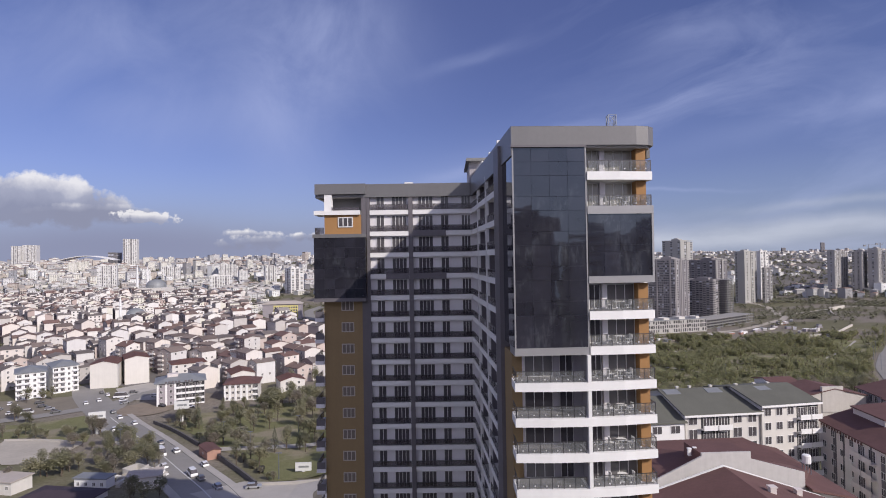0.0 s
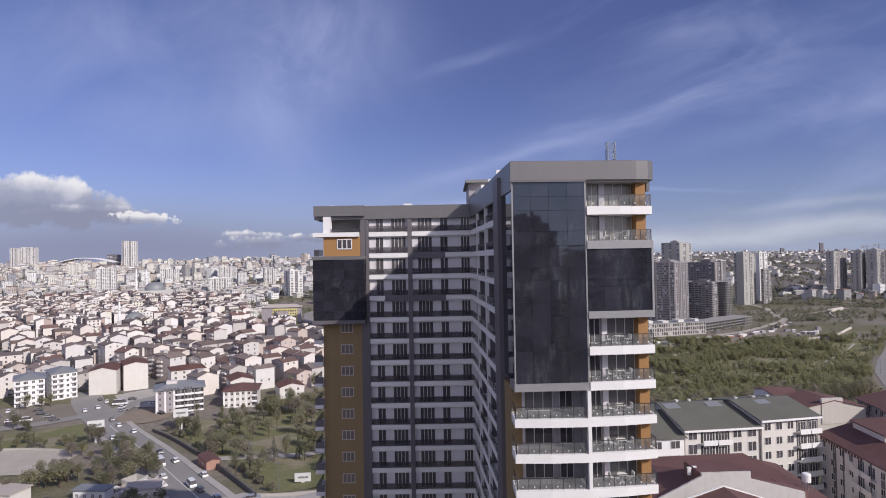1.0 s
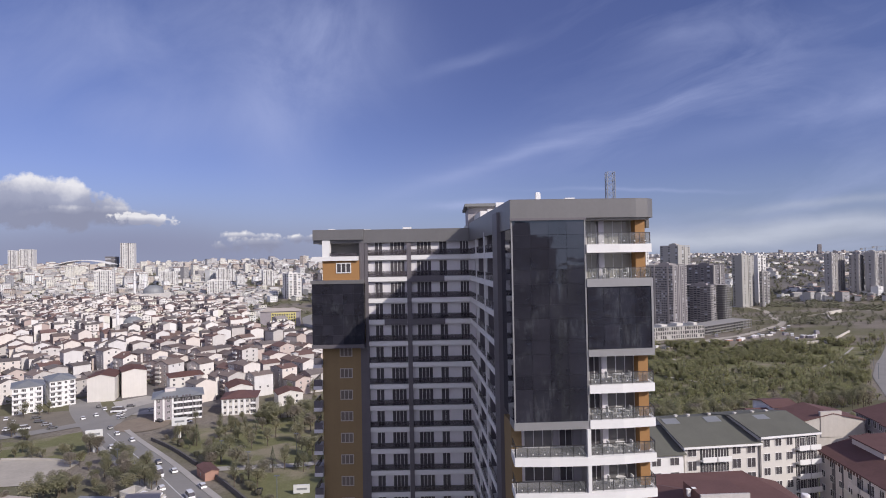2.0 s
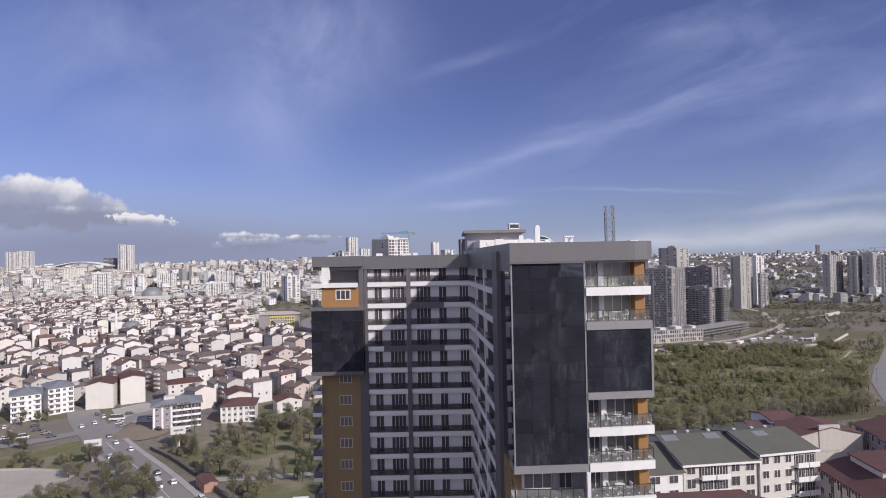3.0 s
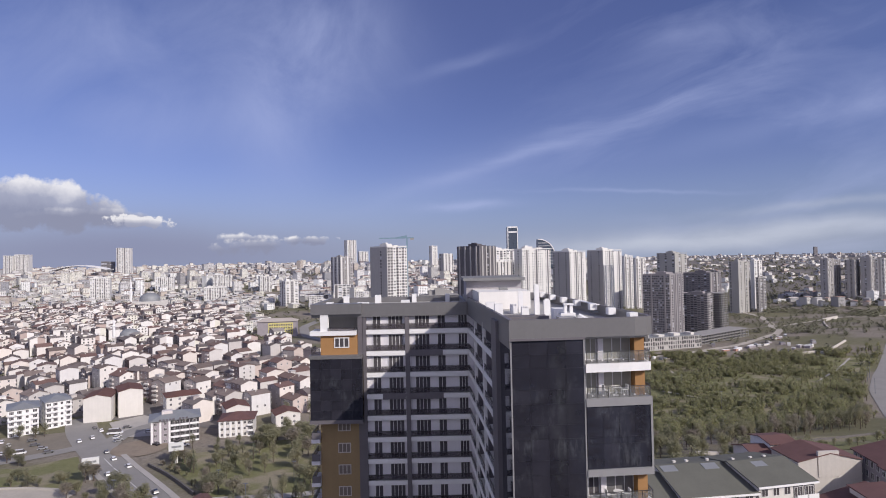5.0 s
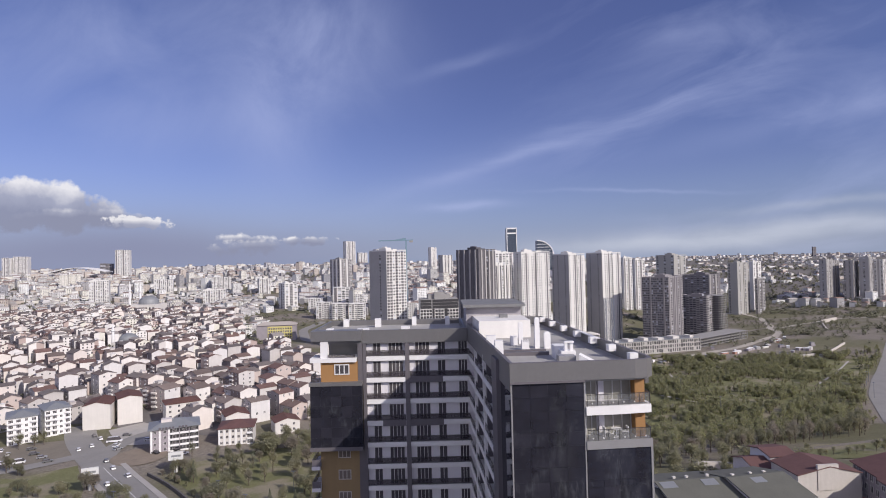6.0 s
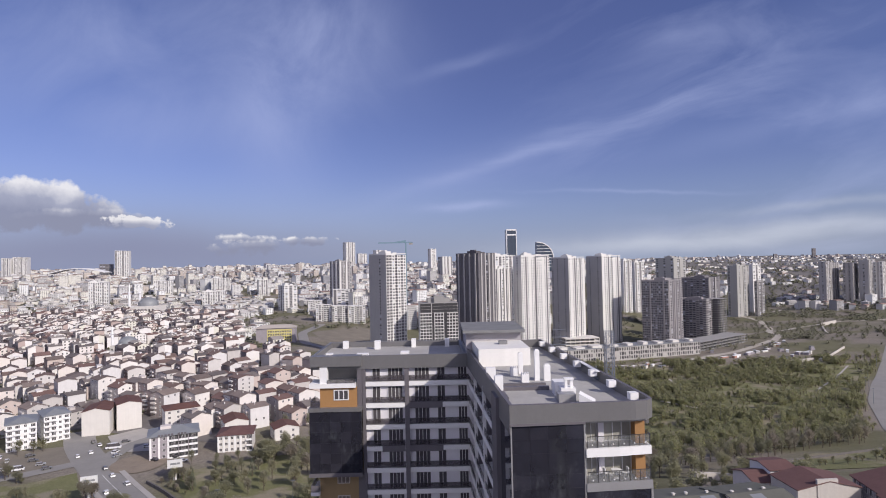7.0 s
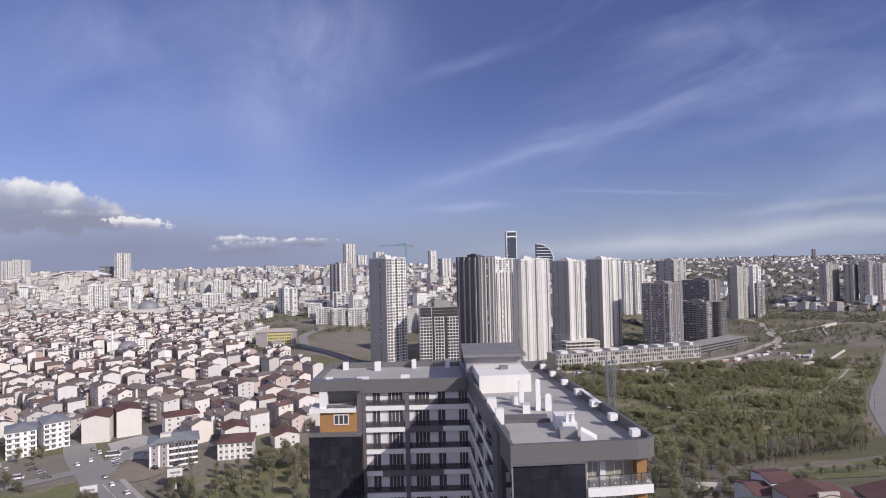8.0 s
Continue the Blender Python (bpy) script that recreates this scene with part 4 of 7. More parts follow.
# mauve-grey takes the tone of walls in shade as base colour
SHADE_MAUVE = material("shade_mauve_render", (0.33, 0.30, 0.32), 0.85, var=0.1, streaks=0.2)
CONCRETE = material("raw_concrete", (0.30, 0.29, 0.28), 0.88, var=0.12, streaks=0.18)
# near-black colour stands for the shade inside openings and recesses
OPENING_SHADE = material("opening_shade", (0.045, 0.043, 0.047), 0.5, var=0.2)


def gable_roof(w, d, z, rise, over, axis, lift=0.22):
    """A ridged roof with thickness; axis 'x': the ridge runs along the front, 'y': from front to back."""
    m = Mesh()
    x0, x1, y0, y1 = -over, w + over, -over, d + over
    if axis == "x":
        yc = d / 2
        m.prism([(x0, y0), (x1, y0), (x1, yc), (x0, yc)], [z, z, z + rise, z + rise], [z + lift, z + lift, z + rise + lift, z + rise + lift])
        m.prism([(x0, yc), (x1, yc), (x1, y1), (x0, y1)], [z + rise, z + rise, z, z], [z + rise + lift, z + rise + lift, z + lift, z + lift])
    else:
        xc = w / 2
        m.prism([(x0, y0), (xc, y0), (xc, y1), (x0, y1)], [z, z + rise, z + rise, z], [z + lift, z + rise + lift, z + rise + lift, z + lift])
        m.prism([(xc, y0), (x1, y0), (x1, y1), (xc, y1)], [z + rise, z, z, z + rise], [z + rise + lift, z + lift, z + lift, z + rise + lift])
    return m


def hip_roof(w, d, z, rise, over, run=0.5):
    m = Mesh()
    x0, x1, y0, y1 = -over, w + over, -over, d + over
    k = min(w, d) * run
    vs = [(x0, y0, z), (x1, y0, z), (x1, y1, z), (x0, y1, z), (x0, y0, z + 0.25), (x1, y0, z + 0.25), (x1, y1, z + 0.25), (x0, y1, z + 0.25)]
    if w >= d:
        vs += [(k, d / 2, z + rise), (w - k, d / 2, z + rise)]
        fs = [(3, 2, 1, 0), (0, 1, 5, 4), (1, 2, 6, 5), (2, 3, 7, 6), (3, 0, 4, 7), (4, 5, 9, 8), (6, 7, 8, 9), (5, 6, 9), (7, 4, 8)]
    else:
        vs += [(w / 2, k, z + rise), (w / 2, d - k, z + rise)]
        fs = [(3, 2, 1, 0), (0, 1, 5, 4), (1, 2, 6, 5), (2, 3, 7, 6), (3, 0, 4, 7), (4, 5, 8), (6, 7, 9), (5, 6, 9, 8), (7, 4, 8, 9)]
    return m.add(vs, fs)


def gable_walls(w, d, z0, z, rise, axis):
    """The walls under a ridged roof, with their gables."""
    m = Mesh()
    if axis == "x":
        m.prism([(0, 0), (w, 0), (w, d / 2), (0, d / 2)], z0, [z, z, z + rise, z + rise]).prism([(0, d / 2), (w, d / 2), (w, d), (0, d)], z0, [z + rise, z + rise, z, z])
    else:
        m.prism([(0, 0), (w / 2, 0), (w / 2, d), (0, d)], z0, [z, z + rise, z + rise, z]).prism([(w / 2, 0), (w, 0), (w, d), (w / 2, d)], z0, [z + rise, z, z, z + rise])
    return m


def apartment(p0, p1, depth, top, label, wall=CREAM, roof=TILE_BROWN, style="hip", rise=2.2, cols=4, storeys=5, side_cols=0, balconies=(), over=0.5, z0=None, win=(1.3, 1.4), group="apartment blocks", side_right=0, storey=2.9, dark_bays=False, stripes=()):
    """A small apartment block; p0 and p1 are the front's ends from left to right, top the eaves' height."""
    a, b = Vector(p0), Vector(p1)
    w = (b - a).length
    m = turn_z(a.x, a.y, 0, math.degrees(math.atan2(b.y - a.y, b.x - a.x)))
    t = thing("apartment_block", label, "building", group, m=m)
    if z0 is None:
        far = m @ Vector((w, depth, 0)), m @ Vector((0, depth, 0))
        z0 = min(gz(*p0), gz(*p1), gz(far[0].x, far[0].y), gz(far[1].x, far[1].y)) - 0.5
    if style == "hip":
        part("wall", Mesh().box(0, 0, z0, w, depth, top), wall, t)
        part("roof", hip_roof(w, depth, top, rise, over), roof, t)
    elif style == "flat":
        part("wall", Mesh().box(0, 0, z0, w, depth, top), wall, t)
        part("roof", Mesh().box(-over, -over, top, w + over, depth + over, top + 0.35), roof, t)
    else:
        ax = style[-1]
        part("wall", gable_walls(w, depth, z0, top, rise, ax), wall, t)
        part("roof", gable_roof(w, depth, top + 0.02, rise, over, ax), roof, t)
    for u in stripes:
        part("pilaster", Mesh().box(w * u - 0.45, -0.25, z0, w * u + 0.45, 0, top - 0.1), WHITE, t, "white vertical stripe")
    for s in range(storeys):
        z = top - storey * (s + 1) + 0.85
        if z < z0 + 0.3:
            break
        for c in range(cols):
            x = w * (c + 0.5) / cols
            if c in balconies:
                bw = w / cols * 0.92
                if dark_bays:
                    # flat dark panel on the wall gives the balcony's shade, nothing is hollowed
                    part("balcony_recess_shade", Mesh().box(x - bw / 2, -0.02, z - 0.8, x + bw / 2, 0.3, z + 1.6), OPENING_SHADE, t, "dark panel for the shade in a recessed balcony")
                slab = part("balcony", Mesh().box(x - bw / 2, -1.2, z - 1.0, x + bw / 2, 0, z - 0.8).box(x - bw / 2, -1.2, z - 0.8, x + bw / 2, -1.1, z + 0.05), WHITE if dark_bays else wall, t)
                window(t, Matrix.Translation((x, -0.03, z - 0.75)), min(2.0, bw * 0.8), 2.1, 3)
            else:
                window(t, Matrix.Translation((x, -0.03, z)), win[0], win[1], 2)
        for c in range(side_cols):
            window(t, turn_z(-0.03, depth * (c + 0.5) / side_cols, z, -90), 1.2, 1.4, 2)
        for c in range(side_right):
            window(t, turn_z(w + 0.03, depth * (c + 0.5) / side_right, z, 90), 1.2, 1.4, 2)
    return t, w


def chimney(t, x, y, z, h=1.4, mat=CREAM, w=0.7):
    part("chimney", Mesh().box(x - w / 2, y - w / 2, z, x + w / 2, y + w / 2, z + h).box(x - w * 0.65, y - w * 0.65, z + h, x + w * 0.65, y + w * 0.65, z + h + 0.15), mat, t)


def roof_light(t, x, y, z, w, d, tilt):
    ob = part("roof_terrace", Mesh().box(-w / 2, -d / 2, 0, w / 2, d / 2, 0.25), SHEET_GREY, t, "pale roof opening")
    ob.matrix_basis = Matrix.Translation((x, y, z)) @ Matrix.Rotation(tilt, 4, "X")


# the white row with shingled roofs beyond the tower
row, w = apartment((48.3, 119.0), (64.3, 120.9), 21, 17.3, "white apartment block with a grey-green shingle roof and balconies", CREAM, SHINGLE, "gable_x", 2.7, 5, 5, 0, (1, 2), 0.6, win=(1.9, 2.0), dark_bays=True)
roof_light(row, 1.9, 9.0, 19.72, 3.4, 2.2, 0.25), roof_light(row, 11.5, 9.0, 19.72, 3.4, 2.2, 0.25)
for x in (5.0, 8.0, 13.0):
    chimney(row, x, 12.5, 19.3, 0.8, CREAM, 0.5)
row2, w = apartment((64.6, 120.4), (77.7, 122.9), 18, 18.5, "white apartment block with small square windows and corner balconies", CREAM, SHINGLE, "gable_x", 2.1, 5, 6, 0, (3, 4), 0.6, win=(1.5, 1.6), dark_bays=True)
roof_light(row2, 6.0, 7.2, 20.2, 3.0, 2.0, 0.22)
for x in (2.0, 6.5, 10.0):
    chimney(row2, x, 10.5, 19.9, 0.8, CREAM, 0.5)
for ob, length, top in ((row, 16.1, 17.3), (row2, 13.3, 18.7)):
    part("eaves_board", Mesh().box(-0.5, -0.75, top - 0.35, length + 0.5, -0.6, top + 0.05), WHITE, ob, "white eaves board")
row3, w = apartment((36.5, 117.4), (48.0, 118.8), 20, 15.8, "white apartment block with a grey shingle roof", WHITE, SHINGLE, "gable_x", 3.0, 3, 5, 0, (), 0.5, win=(2.0, 1.6))
# red roofs before it
GABLE_GREY = material("streaked_gable_render", (0.50, 0.48, 0.465), 0.88, var=0.12, scale=0.25, fine=1.5, streaks=0.25)
BEIGE_RENDER = material("beige_render", (0.54, 0.50, 0.455), 0.88, var=0.1, scale=0.25, fine=1.5, streaks=0.2)
red1 = thing("apartment_block", "apartment block with a dark red tiled roof and blank white gable", "building", "apartment blocks")
part("wall", Mesh().prism([(31, 89.6), (54.5, 90.4), (59.5, 98), (56, 112.5), (30.5, 110.5)], -2, 13.9), CREAM, red1)
part("gable_parapet", Mesh().prism([(31.0, 89.2), (38.6, 89.3), (38.6, 89.65), (31.0, 89.55)], 8, [15.6, 19.3, 19.3, 15.6]).prism([(38.6, 89.3), (46.2, 89.6), (46.2, 89.95), (38.6, 89.65)], 8, 19.8).prism([(46.2, 89.6), (54.6, 90.0), (54.6, 90.4), (46.2, 89.95)], 8, [18.7, 16.4, 16.4, 18.7]), GABLE_GREY, red1, "blank grey-white gable with a stepped top")
part("roof", Mesh().prism([(38.6, 89.66), (46.2, 89.96), (54.6, 90.4), (60.2, 97.8), (56.8, 113), (30, 111), (30.6, 89.6)], 13.8, [18.7, 18.7, 16.2, 14.1, 14.6, 14.6, 15.3]), TILE_RED, red1)
part("roof_house", Mesh().prism([(38.7, 89.7), (46.1, 90.0), (46.1, 96.5), (38.7, 96.2)], 16, [19.6, 19.6, 19.3, 19.3]), TILE_RED, red1, "red tiled raised roof")
for x, y in ((38.0, 92.4), (39.0, 92.8)):
    chimney(red1, x, y, 18.4, 1.0, WHITE, 0.45)
part("side_wall", Mesh().prism([(56.5, 89.5), (62, 90.4), (62.5, 112), (57, 112)], -2, [13.4, 12.0, 12.0, 13.2]), CREAM, red1)
part("side_roof", Mesh().prism([(54.6, 88.2), (62.6, 89.6), (63.2, 113), (56.9, 113)], [14.2, 12.2, 12.2, 13.6], [14.55, 12.5, 12.5, 13.95]), TILE_RED, red1, "low dark red tiled side roof")
tank = thing("roof_tank", "white water tank on a small steel stand", "tank", m=Matrix.Translation((57.6, 94.5, 15.2)))
part("tank", Mesh().lathe([(0, 1.0), (0.62, 1.0), (0.66, 1.1), (0.66, 2.2), (0.55, 2.35), (0, 2.4)], 14), WHITE, tank)
for x in (-0.45, 0.45):
    for y in (-0.4, 0.4):
        part("leg", Mesh().box(x - 0.05, y - 0.05, -0.7, x + 0.05, y + 0.05, 1.0), MAST_STEEL, tank)
red2 = thing("apartment_block", "apartment block with a dark red tiled gable roof and white coping", "building", "apartment blocks", m=turn_z(27.2, 59.0, 0, 1.5))
part("wall", gable_walls(29.4, 28.2, -2, 13.2, 4.75, "y"), CREAM, red2)
part("roof", gable_roof(29.4, 28.0, 13.25, 4.85, 0.3, "y"), TILE_RED, red2)
part("verge", Mesh().prism([(0, 28.35), (14.7, 28.35), (14.7, 28.75), (0, 28.75)], 10, [13.6, 18.45, 18.45, 13.6]).prism([(14.7, 28.35), (29.4, 28.35), (29.4, 28.75), (14.7, 28.75)], 10, [18.45, 13.6, 13.6, 18.45]), WHITE, red2, "white gable coping")
for x, y in ((17.5, 20.8), (23.4, 24.5), (25.2, 21.0)):
    chimney(red2, x, y, 18.2 - abs(x - 14.7) * 0.33 - 0.4, 1.3, PINKISH, 0.8)
# the long block with lettering under its eaves
big, w = apartment((79.2, 124.7), (76.6, 94.0), 20, 14.2, "pinkish apartment block with dark red roof, balconies and lettered eaves", PINKISH, TILE_RED, "gable_x", 3.4, 10, 5, 0, (4, 5), 0.5)
letters = Mesh()
for i in range(15):
    if i != 8:
        letters.box(1.2 + i * 0.95, -0.58, 13.72, 1.2 + i * 0.95 + 0.55, -0.52, 14.22)
part("eaves_lettering", letters, TILE_RED, big, "row of dark red raised bars along the eaves")
part("roof_house", Mesh().box(2, 5.5, 15.2, 12, 12, 17.6), PINKISH, big, "low rendered roof house")
part("roof_house_cover", Mesh().prism([(1.6, 5.1), (12.4, 5.1), (12.4, 12.4), (1.6, 12.4)], 17.6, [17.85, 17.85, 18.6, 18.6]), TILE_RED, big, "dark red tiled cover")
for x in (5.2, 14.2, 20.0, 26.6):
    # dark panels on the wall give the shade of tall recessed bays
    part("recess_shade_strip", Mesh().box(x - 0.55, -0.05, 0, x + 0.55, 0.3, 13.6), DARK_PANEL, big, "tall dark strip for the shade of a recessed bay")
for x in (9.6, 17.2):
    part("white_cladding", Mesh().box(x - 1.3, -0.09, 0, x + 1.3, 0.2, 9.6), CREAM, big, "pale cladding strip")
for x in (8.4, 16.8, 25.2):
    part("downpipe", Mesh().box(x - 0.12, -0.2, 0, x + 0.12, 0, 14.1), DARK_PANEL, big)
red3, w = apartment((90.6, 149.6), (107.6, 150.6), 11, 12.9, "apartment block with a blank beige gable and a dark red roof", BEIGE_RENDER, TILE_RED, "gable_y", 1.9, 0, 5, 0, (), 0.3)
part("gable_box", Mesh().box(5.2, -0.2, 9, 10.8, 0.5, 15.5), BEIGE_RENDER, red3, "square beige gable top")
red4, w = apartment((85.6, 161.0), (94.0, 161.8), 10, 10.6, "low block with a dark red roof among the trees", PINKISH, TILE_RED, "gable_x", 1.6, 3, 4, 0, (), 0.5)
red5, w = apartment((91.5, 163.6), (99.0, 164.4), 9, 13.0, "narrow roof house with white sides and a dark red roof", WHITE, TILE_RED, "gable_x", 1.0, 2, 4, 0, (), 0.6)
red6, w = apartment((107.0, 143.5), (104.5, 124.0), 20, 13.6, "shade-toned mauve-grey apartment block with white windows and a red roof", SHADE_MAUVE, TILE_RED, "gable_x", 2.6, 7, 5, 0, (), 0.6)
red7, w = apartment((110.0, 157.0), (108.4, 145.2), 18, 13.4, "shade-toned mauve-grey apartment block with dark red roof and dark window panels", SHADE_MAUVE, TILE_RED, "gable_x", 2.6, 5, 5, 0, (), 0.6, win=(1.3, 1.8))
garden = thing("garden_wall", "long pale rendered wall with small dark openings", "wall")
part("wall", Mesh().prism([(88, 204), (106, 203), (106, 204), (88, 205)], -10, [-2.2, -2.8, -2.8, -2.2]), BEIGE_RENDER, garden)
for x in (93, 97, 101):
    part("opening", Mesh().box(x - 0.5, 203.2, -5.2, x + 0.5, 204, -3.6), OPENING_SHADE, garden, "small dark opening")

# blocks round the junction
apartment((-231.0, 308.5), (-220.0, 316.5), 18, -8.6, "white apartment block with a hipped grey sheet roof and balconies", WHITE, SHEET_GREY, "hip", 2.6, 4, 5, 3, (0, 1, 3), 0.7)
apartment((-221.5, 324.0), (-212.5, 332.5), 18, -8.2, "white apartment block with a hipped grey sheet roof and balconies", WHITE, SHEET_GREY, "hip", 2.6, 4, 5, 3, (0, 1, 3), 0.7)
apartment((-207.0, 334.2), (-193.5, 338.6), 20, -9.0, "apartment block with a blank pale gable and a brown roof", CREAM, TILE_BROWN, "gable_y", 2.0, 0, 5, 4, (), 0.4)
apartment((-192.5, 344.4), (-181.5, 351.5), 20, -7.6, "apartment block with a blank pale gable and a brown roof", CREAM, TILE_BROWN, "gable_y", 1.6, 0, 5, 4, (), 0.4)
grey, w = apartment((-145.8, 289.2), (-125.5, 298.5), 16, -10.9, "apartment block with grey hipped roof, long balconies and eaves lettering", SHADE_MAUVE, SHEET_GREY, "hip", 3.0, 5, 4, 4, (2, 3, 4), 1.0, group="junction blocks", dark_bays=True, stripes=(0.03, 0.2, 0.385))
sign = Mesh()
for i in range(9):
    if i != 5:
        sign.box(4.0 + i * 1.5, -1.05, -10.8, 5.0 + i * 1.5, -0.98, -9.9)
part("eaves_lettering", sign, DARK_PANEL, grey, "row of dark raised bars along the eaves")
part("roof_dormer", Mesh().box(5, 5, -10.5, 10, 9, -7.4), PINKISH, grey, "small rendered dormer")
apartment((-116.0, 300.0), (-99.5, 303.5), 15, -14.0, "apartment block with a dark red hipped roof and white striped front", CREAM, TILE_RED, "hip", 2.8, 6, 4, 3, (5,), 0.8, group="junction blocks", dark_bays=True, stripes=(0.02, 0.17, 0.335, 0.5, 0.665))
apartment((-119, 318), (-108, 324), 16, -12.5, "apartment block with a blank pale gable and a brown roof", CREAM, TILE_BROWN, "gable_y", 2.0, 0, 4, 3, (), 0.4, group="junction blocks")
apartment((-92, 318), (-80, 324), 13, -16.5, "low house with a pale gable and a brown roof", CREAM, TILE_BROWN, "gable_y", 2.0, 2, 3, 2, (), 0.4, group="junction blocks")
apartment((-162, 340), (-146, 350), 15, -10.5, "cream apartment block with balconies and a brown roof", CREAM, TILE_BROWN, "hip", 2.0, 4, 5, 4, (2, 3), 0.5, group="junction blocks")
# low houses by the avenue
# mauve roof, its near-black tone taken from the tower's cast shadow
SHADOW_ROOF = material("shadow_dark_roof", (0.062, 0.045, 0.058), 0.8, var=0.2, scale=0.4, fine=2.0)
for p0, p1, dep, top, lab, wl, rf in (((-119, 158), (-99, 155), 11, -14.6, "low house beside the avenue, its roof dark for the tower's shadow", CREAM, SHADOW_ROOF), ((-94, 169), (-85.5, 172), 7, -13.2, "small weathered pale house with an uneven flat roof", CREAM, BEIGE),
                                      ((-137, 169), (-126, 167), 7, -12.8, "low pale house with a flat roof", CREAM, BEIGE), ((-111, 172), (-101, 171), 4, -13.6, "narrow white outbuilding behind the dark roof", WHITE, SHEET_GREY)):
    apartment(p0, p1, dep, top, lab, wl, rf, "hip" if rf is SHADOW_ROOF else "flat", 1.6, 4, 1, 0, (), 0.4, win=(0.9, 1.1), group="roadside houses")
rubble = thing("rubble_heap", "heap of pale broken masonry beside the weathered house", "rubble", m=Matrix.Translation((0, 0, 0)))
rr = random.Random(3)
for k in range(60):
    x, y = rr.gauss(-96, 4.5), rr.gauss(180, 3.2)
    s = rr.uniform(0.35, 1.2)
    part("chunk", Mesh().prism([(x - s, y - s * 0.8), (x + s * rr.uniform(0.5, 1.2), y - s), (x + s, y + s * 0.7), (x - s * 0.6, y + s)], gz(x, y) - 0.3, gz(x, y) + s * rr.uniform(0.6, 1.5)), rr.choice((CREAM, PAVING, PALE_EARTH, WHITE)), rubble)
GREY_RENDER = material("weathered_grey_render", (0.44, 0.42, 0.40), 0.88, var=0.18, scale=0.3, fine=1.5, streaks=0.3)
ruin = thing("ruined_house", "roofless pale house with broken wall tops", "house", "roadside houses", m=turn_z(-103, 183, 0, -18))
for x0, y0, x1, y1, h0, h1 in ((0, 0, 9, 0.35, -14.6, -16.2), (0, 0, 0.35, 6, -14.6, -14.9), (8.65, 0, 9, 6, -16.2, -14.7), (0, 5.65, 9, 6, -14.9, -16.0), (4.4, 0, 4.75, 6, -15.8, -14.8)):
    part("wall", Mesh().prism([(x0, y0), (x1, y0), (x1, y1), (x0, y1)], -18.5, [h0, h1, h1, h0] if x1 - x0 > 1 else [h0, h0, h1, h1]), GREY_RENDER, ruin)
shed, w = apartment((-88.5, 206.0), (-82.5, 198.5), 4.5, -15.2, "small brown roadside shed with a white end", BRICKY, TILE_RED, "gable_x", 0.7, 1, 1, 0, (), 0.3, win=(0.8, 0.9), group="roadside houses")

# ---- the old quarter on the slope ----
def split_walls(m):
    """Parts a house's walls into its rendered gables and its long sides, darkened for shade."""
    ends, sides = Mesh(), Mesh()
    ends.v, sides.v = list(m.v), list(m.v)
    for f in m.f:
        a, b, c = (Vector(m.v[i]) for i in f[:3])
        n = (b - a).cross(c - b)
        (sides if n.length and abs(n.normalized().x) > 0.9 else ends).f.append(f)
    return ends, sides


# darker tints put the shade on the long sides into their colour
SIDE_TINT = material("shaded_side_walls", None, 0.9, var=0.14, streaks=0.2, tints=[(0.36, 0.31, 0.295), (0.45, 0.40, 0.38), (0.27, 0.215, 0.20), (0.40, 0.36, 0.35), (0.52, 0.48, 0.46), (0.31, 0.25, 0.235), (0.43, 0.36, 0.33)])
SIDE_ISLE = material("shaded_side_walls_far", None, 0.9, var=0.14, tints=[(0.36, 0.31, 0.295), (0.45, 0.40, 0.38), (0.27, 0.215, 0.20), (0.40, 0.36, 0.35), (0.52, 0.48, 0.46), (0.31, 0.25, 0.235), (0.43, 0.36, 0.33)], island=True)
GABLE_N = Vector((0.72, -0.694))                # most gables face this way
ALONG = Vector((0.694, 0.72))
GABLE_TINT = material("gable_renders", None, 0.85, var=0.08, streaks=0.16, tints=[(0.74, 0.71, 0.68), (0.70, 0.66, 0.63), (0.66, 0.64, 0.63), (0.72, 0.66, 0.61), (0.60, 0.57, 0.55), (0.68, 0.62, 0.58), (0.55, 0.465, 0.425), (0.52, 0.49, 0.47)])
ROOF_TINT = material("old_roof_tiles", None, 0.9, var=0.25, scale=0.3, fine=1.5, tints=[(0.16, 0.125, 0.112), (0.18, 0.125, 0.108), (0.14, 0.12, 0.115), (0.22, 0.175, 0.155), (0.18, 0.155, 0.145), (0.17, 0.105, 0.092)])
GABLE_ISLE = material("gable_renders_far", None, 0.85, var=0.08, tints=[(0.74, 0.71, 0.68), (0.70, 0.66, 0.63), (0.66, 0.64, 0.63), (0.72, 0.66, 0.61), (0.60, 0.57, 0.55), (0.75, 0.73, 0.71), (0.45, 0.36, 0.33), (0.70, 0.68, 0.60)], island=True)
ROOF_ISLE = material("old_roof_tiles_far", None, 0.9, var=0.25, scale=0.3, tints=[(0.17, 0.135, 0.122), (0.20, 0.145, 0.128), (0.15, 0.13, 0.125), (0.25, 0.205, 0.185), (0.20, 0.175, 0.165), (0.19, 0.12, 0.105), (0.30, 0.27, 0.25)], island=True)
BLOCKED = [(-225, 318, 20), (-212, 333, 16), (-197, 342, 14), (-186, 355, 12), (-130, 303, 16), (-103, 308, 14), (-113, 326, 12), (-85, 325, 12), (-155, 350, 13), (-205, 704, 42), (-195, 660, 34), (-185, 625, 30), (-205, 690, 40), (-172, 590, 22), (-325, 606, 30), (-176, 330, 16), (-165, 318, 14), (-205, 330, 9)]
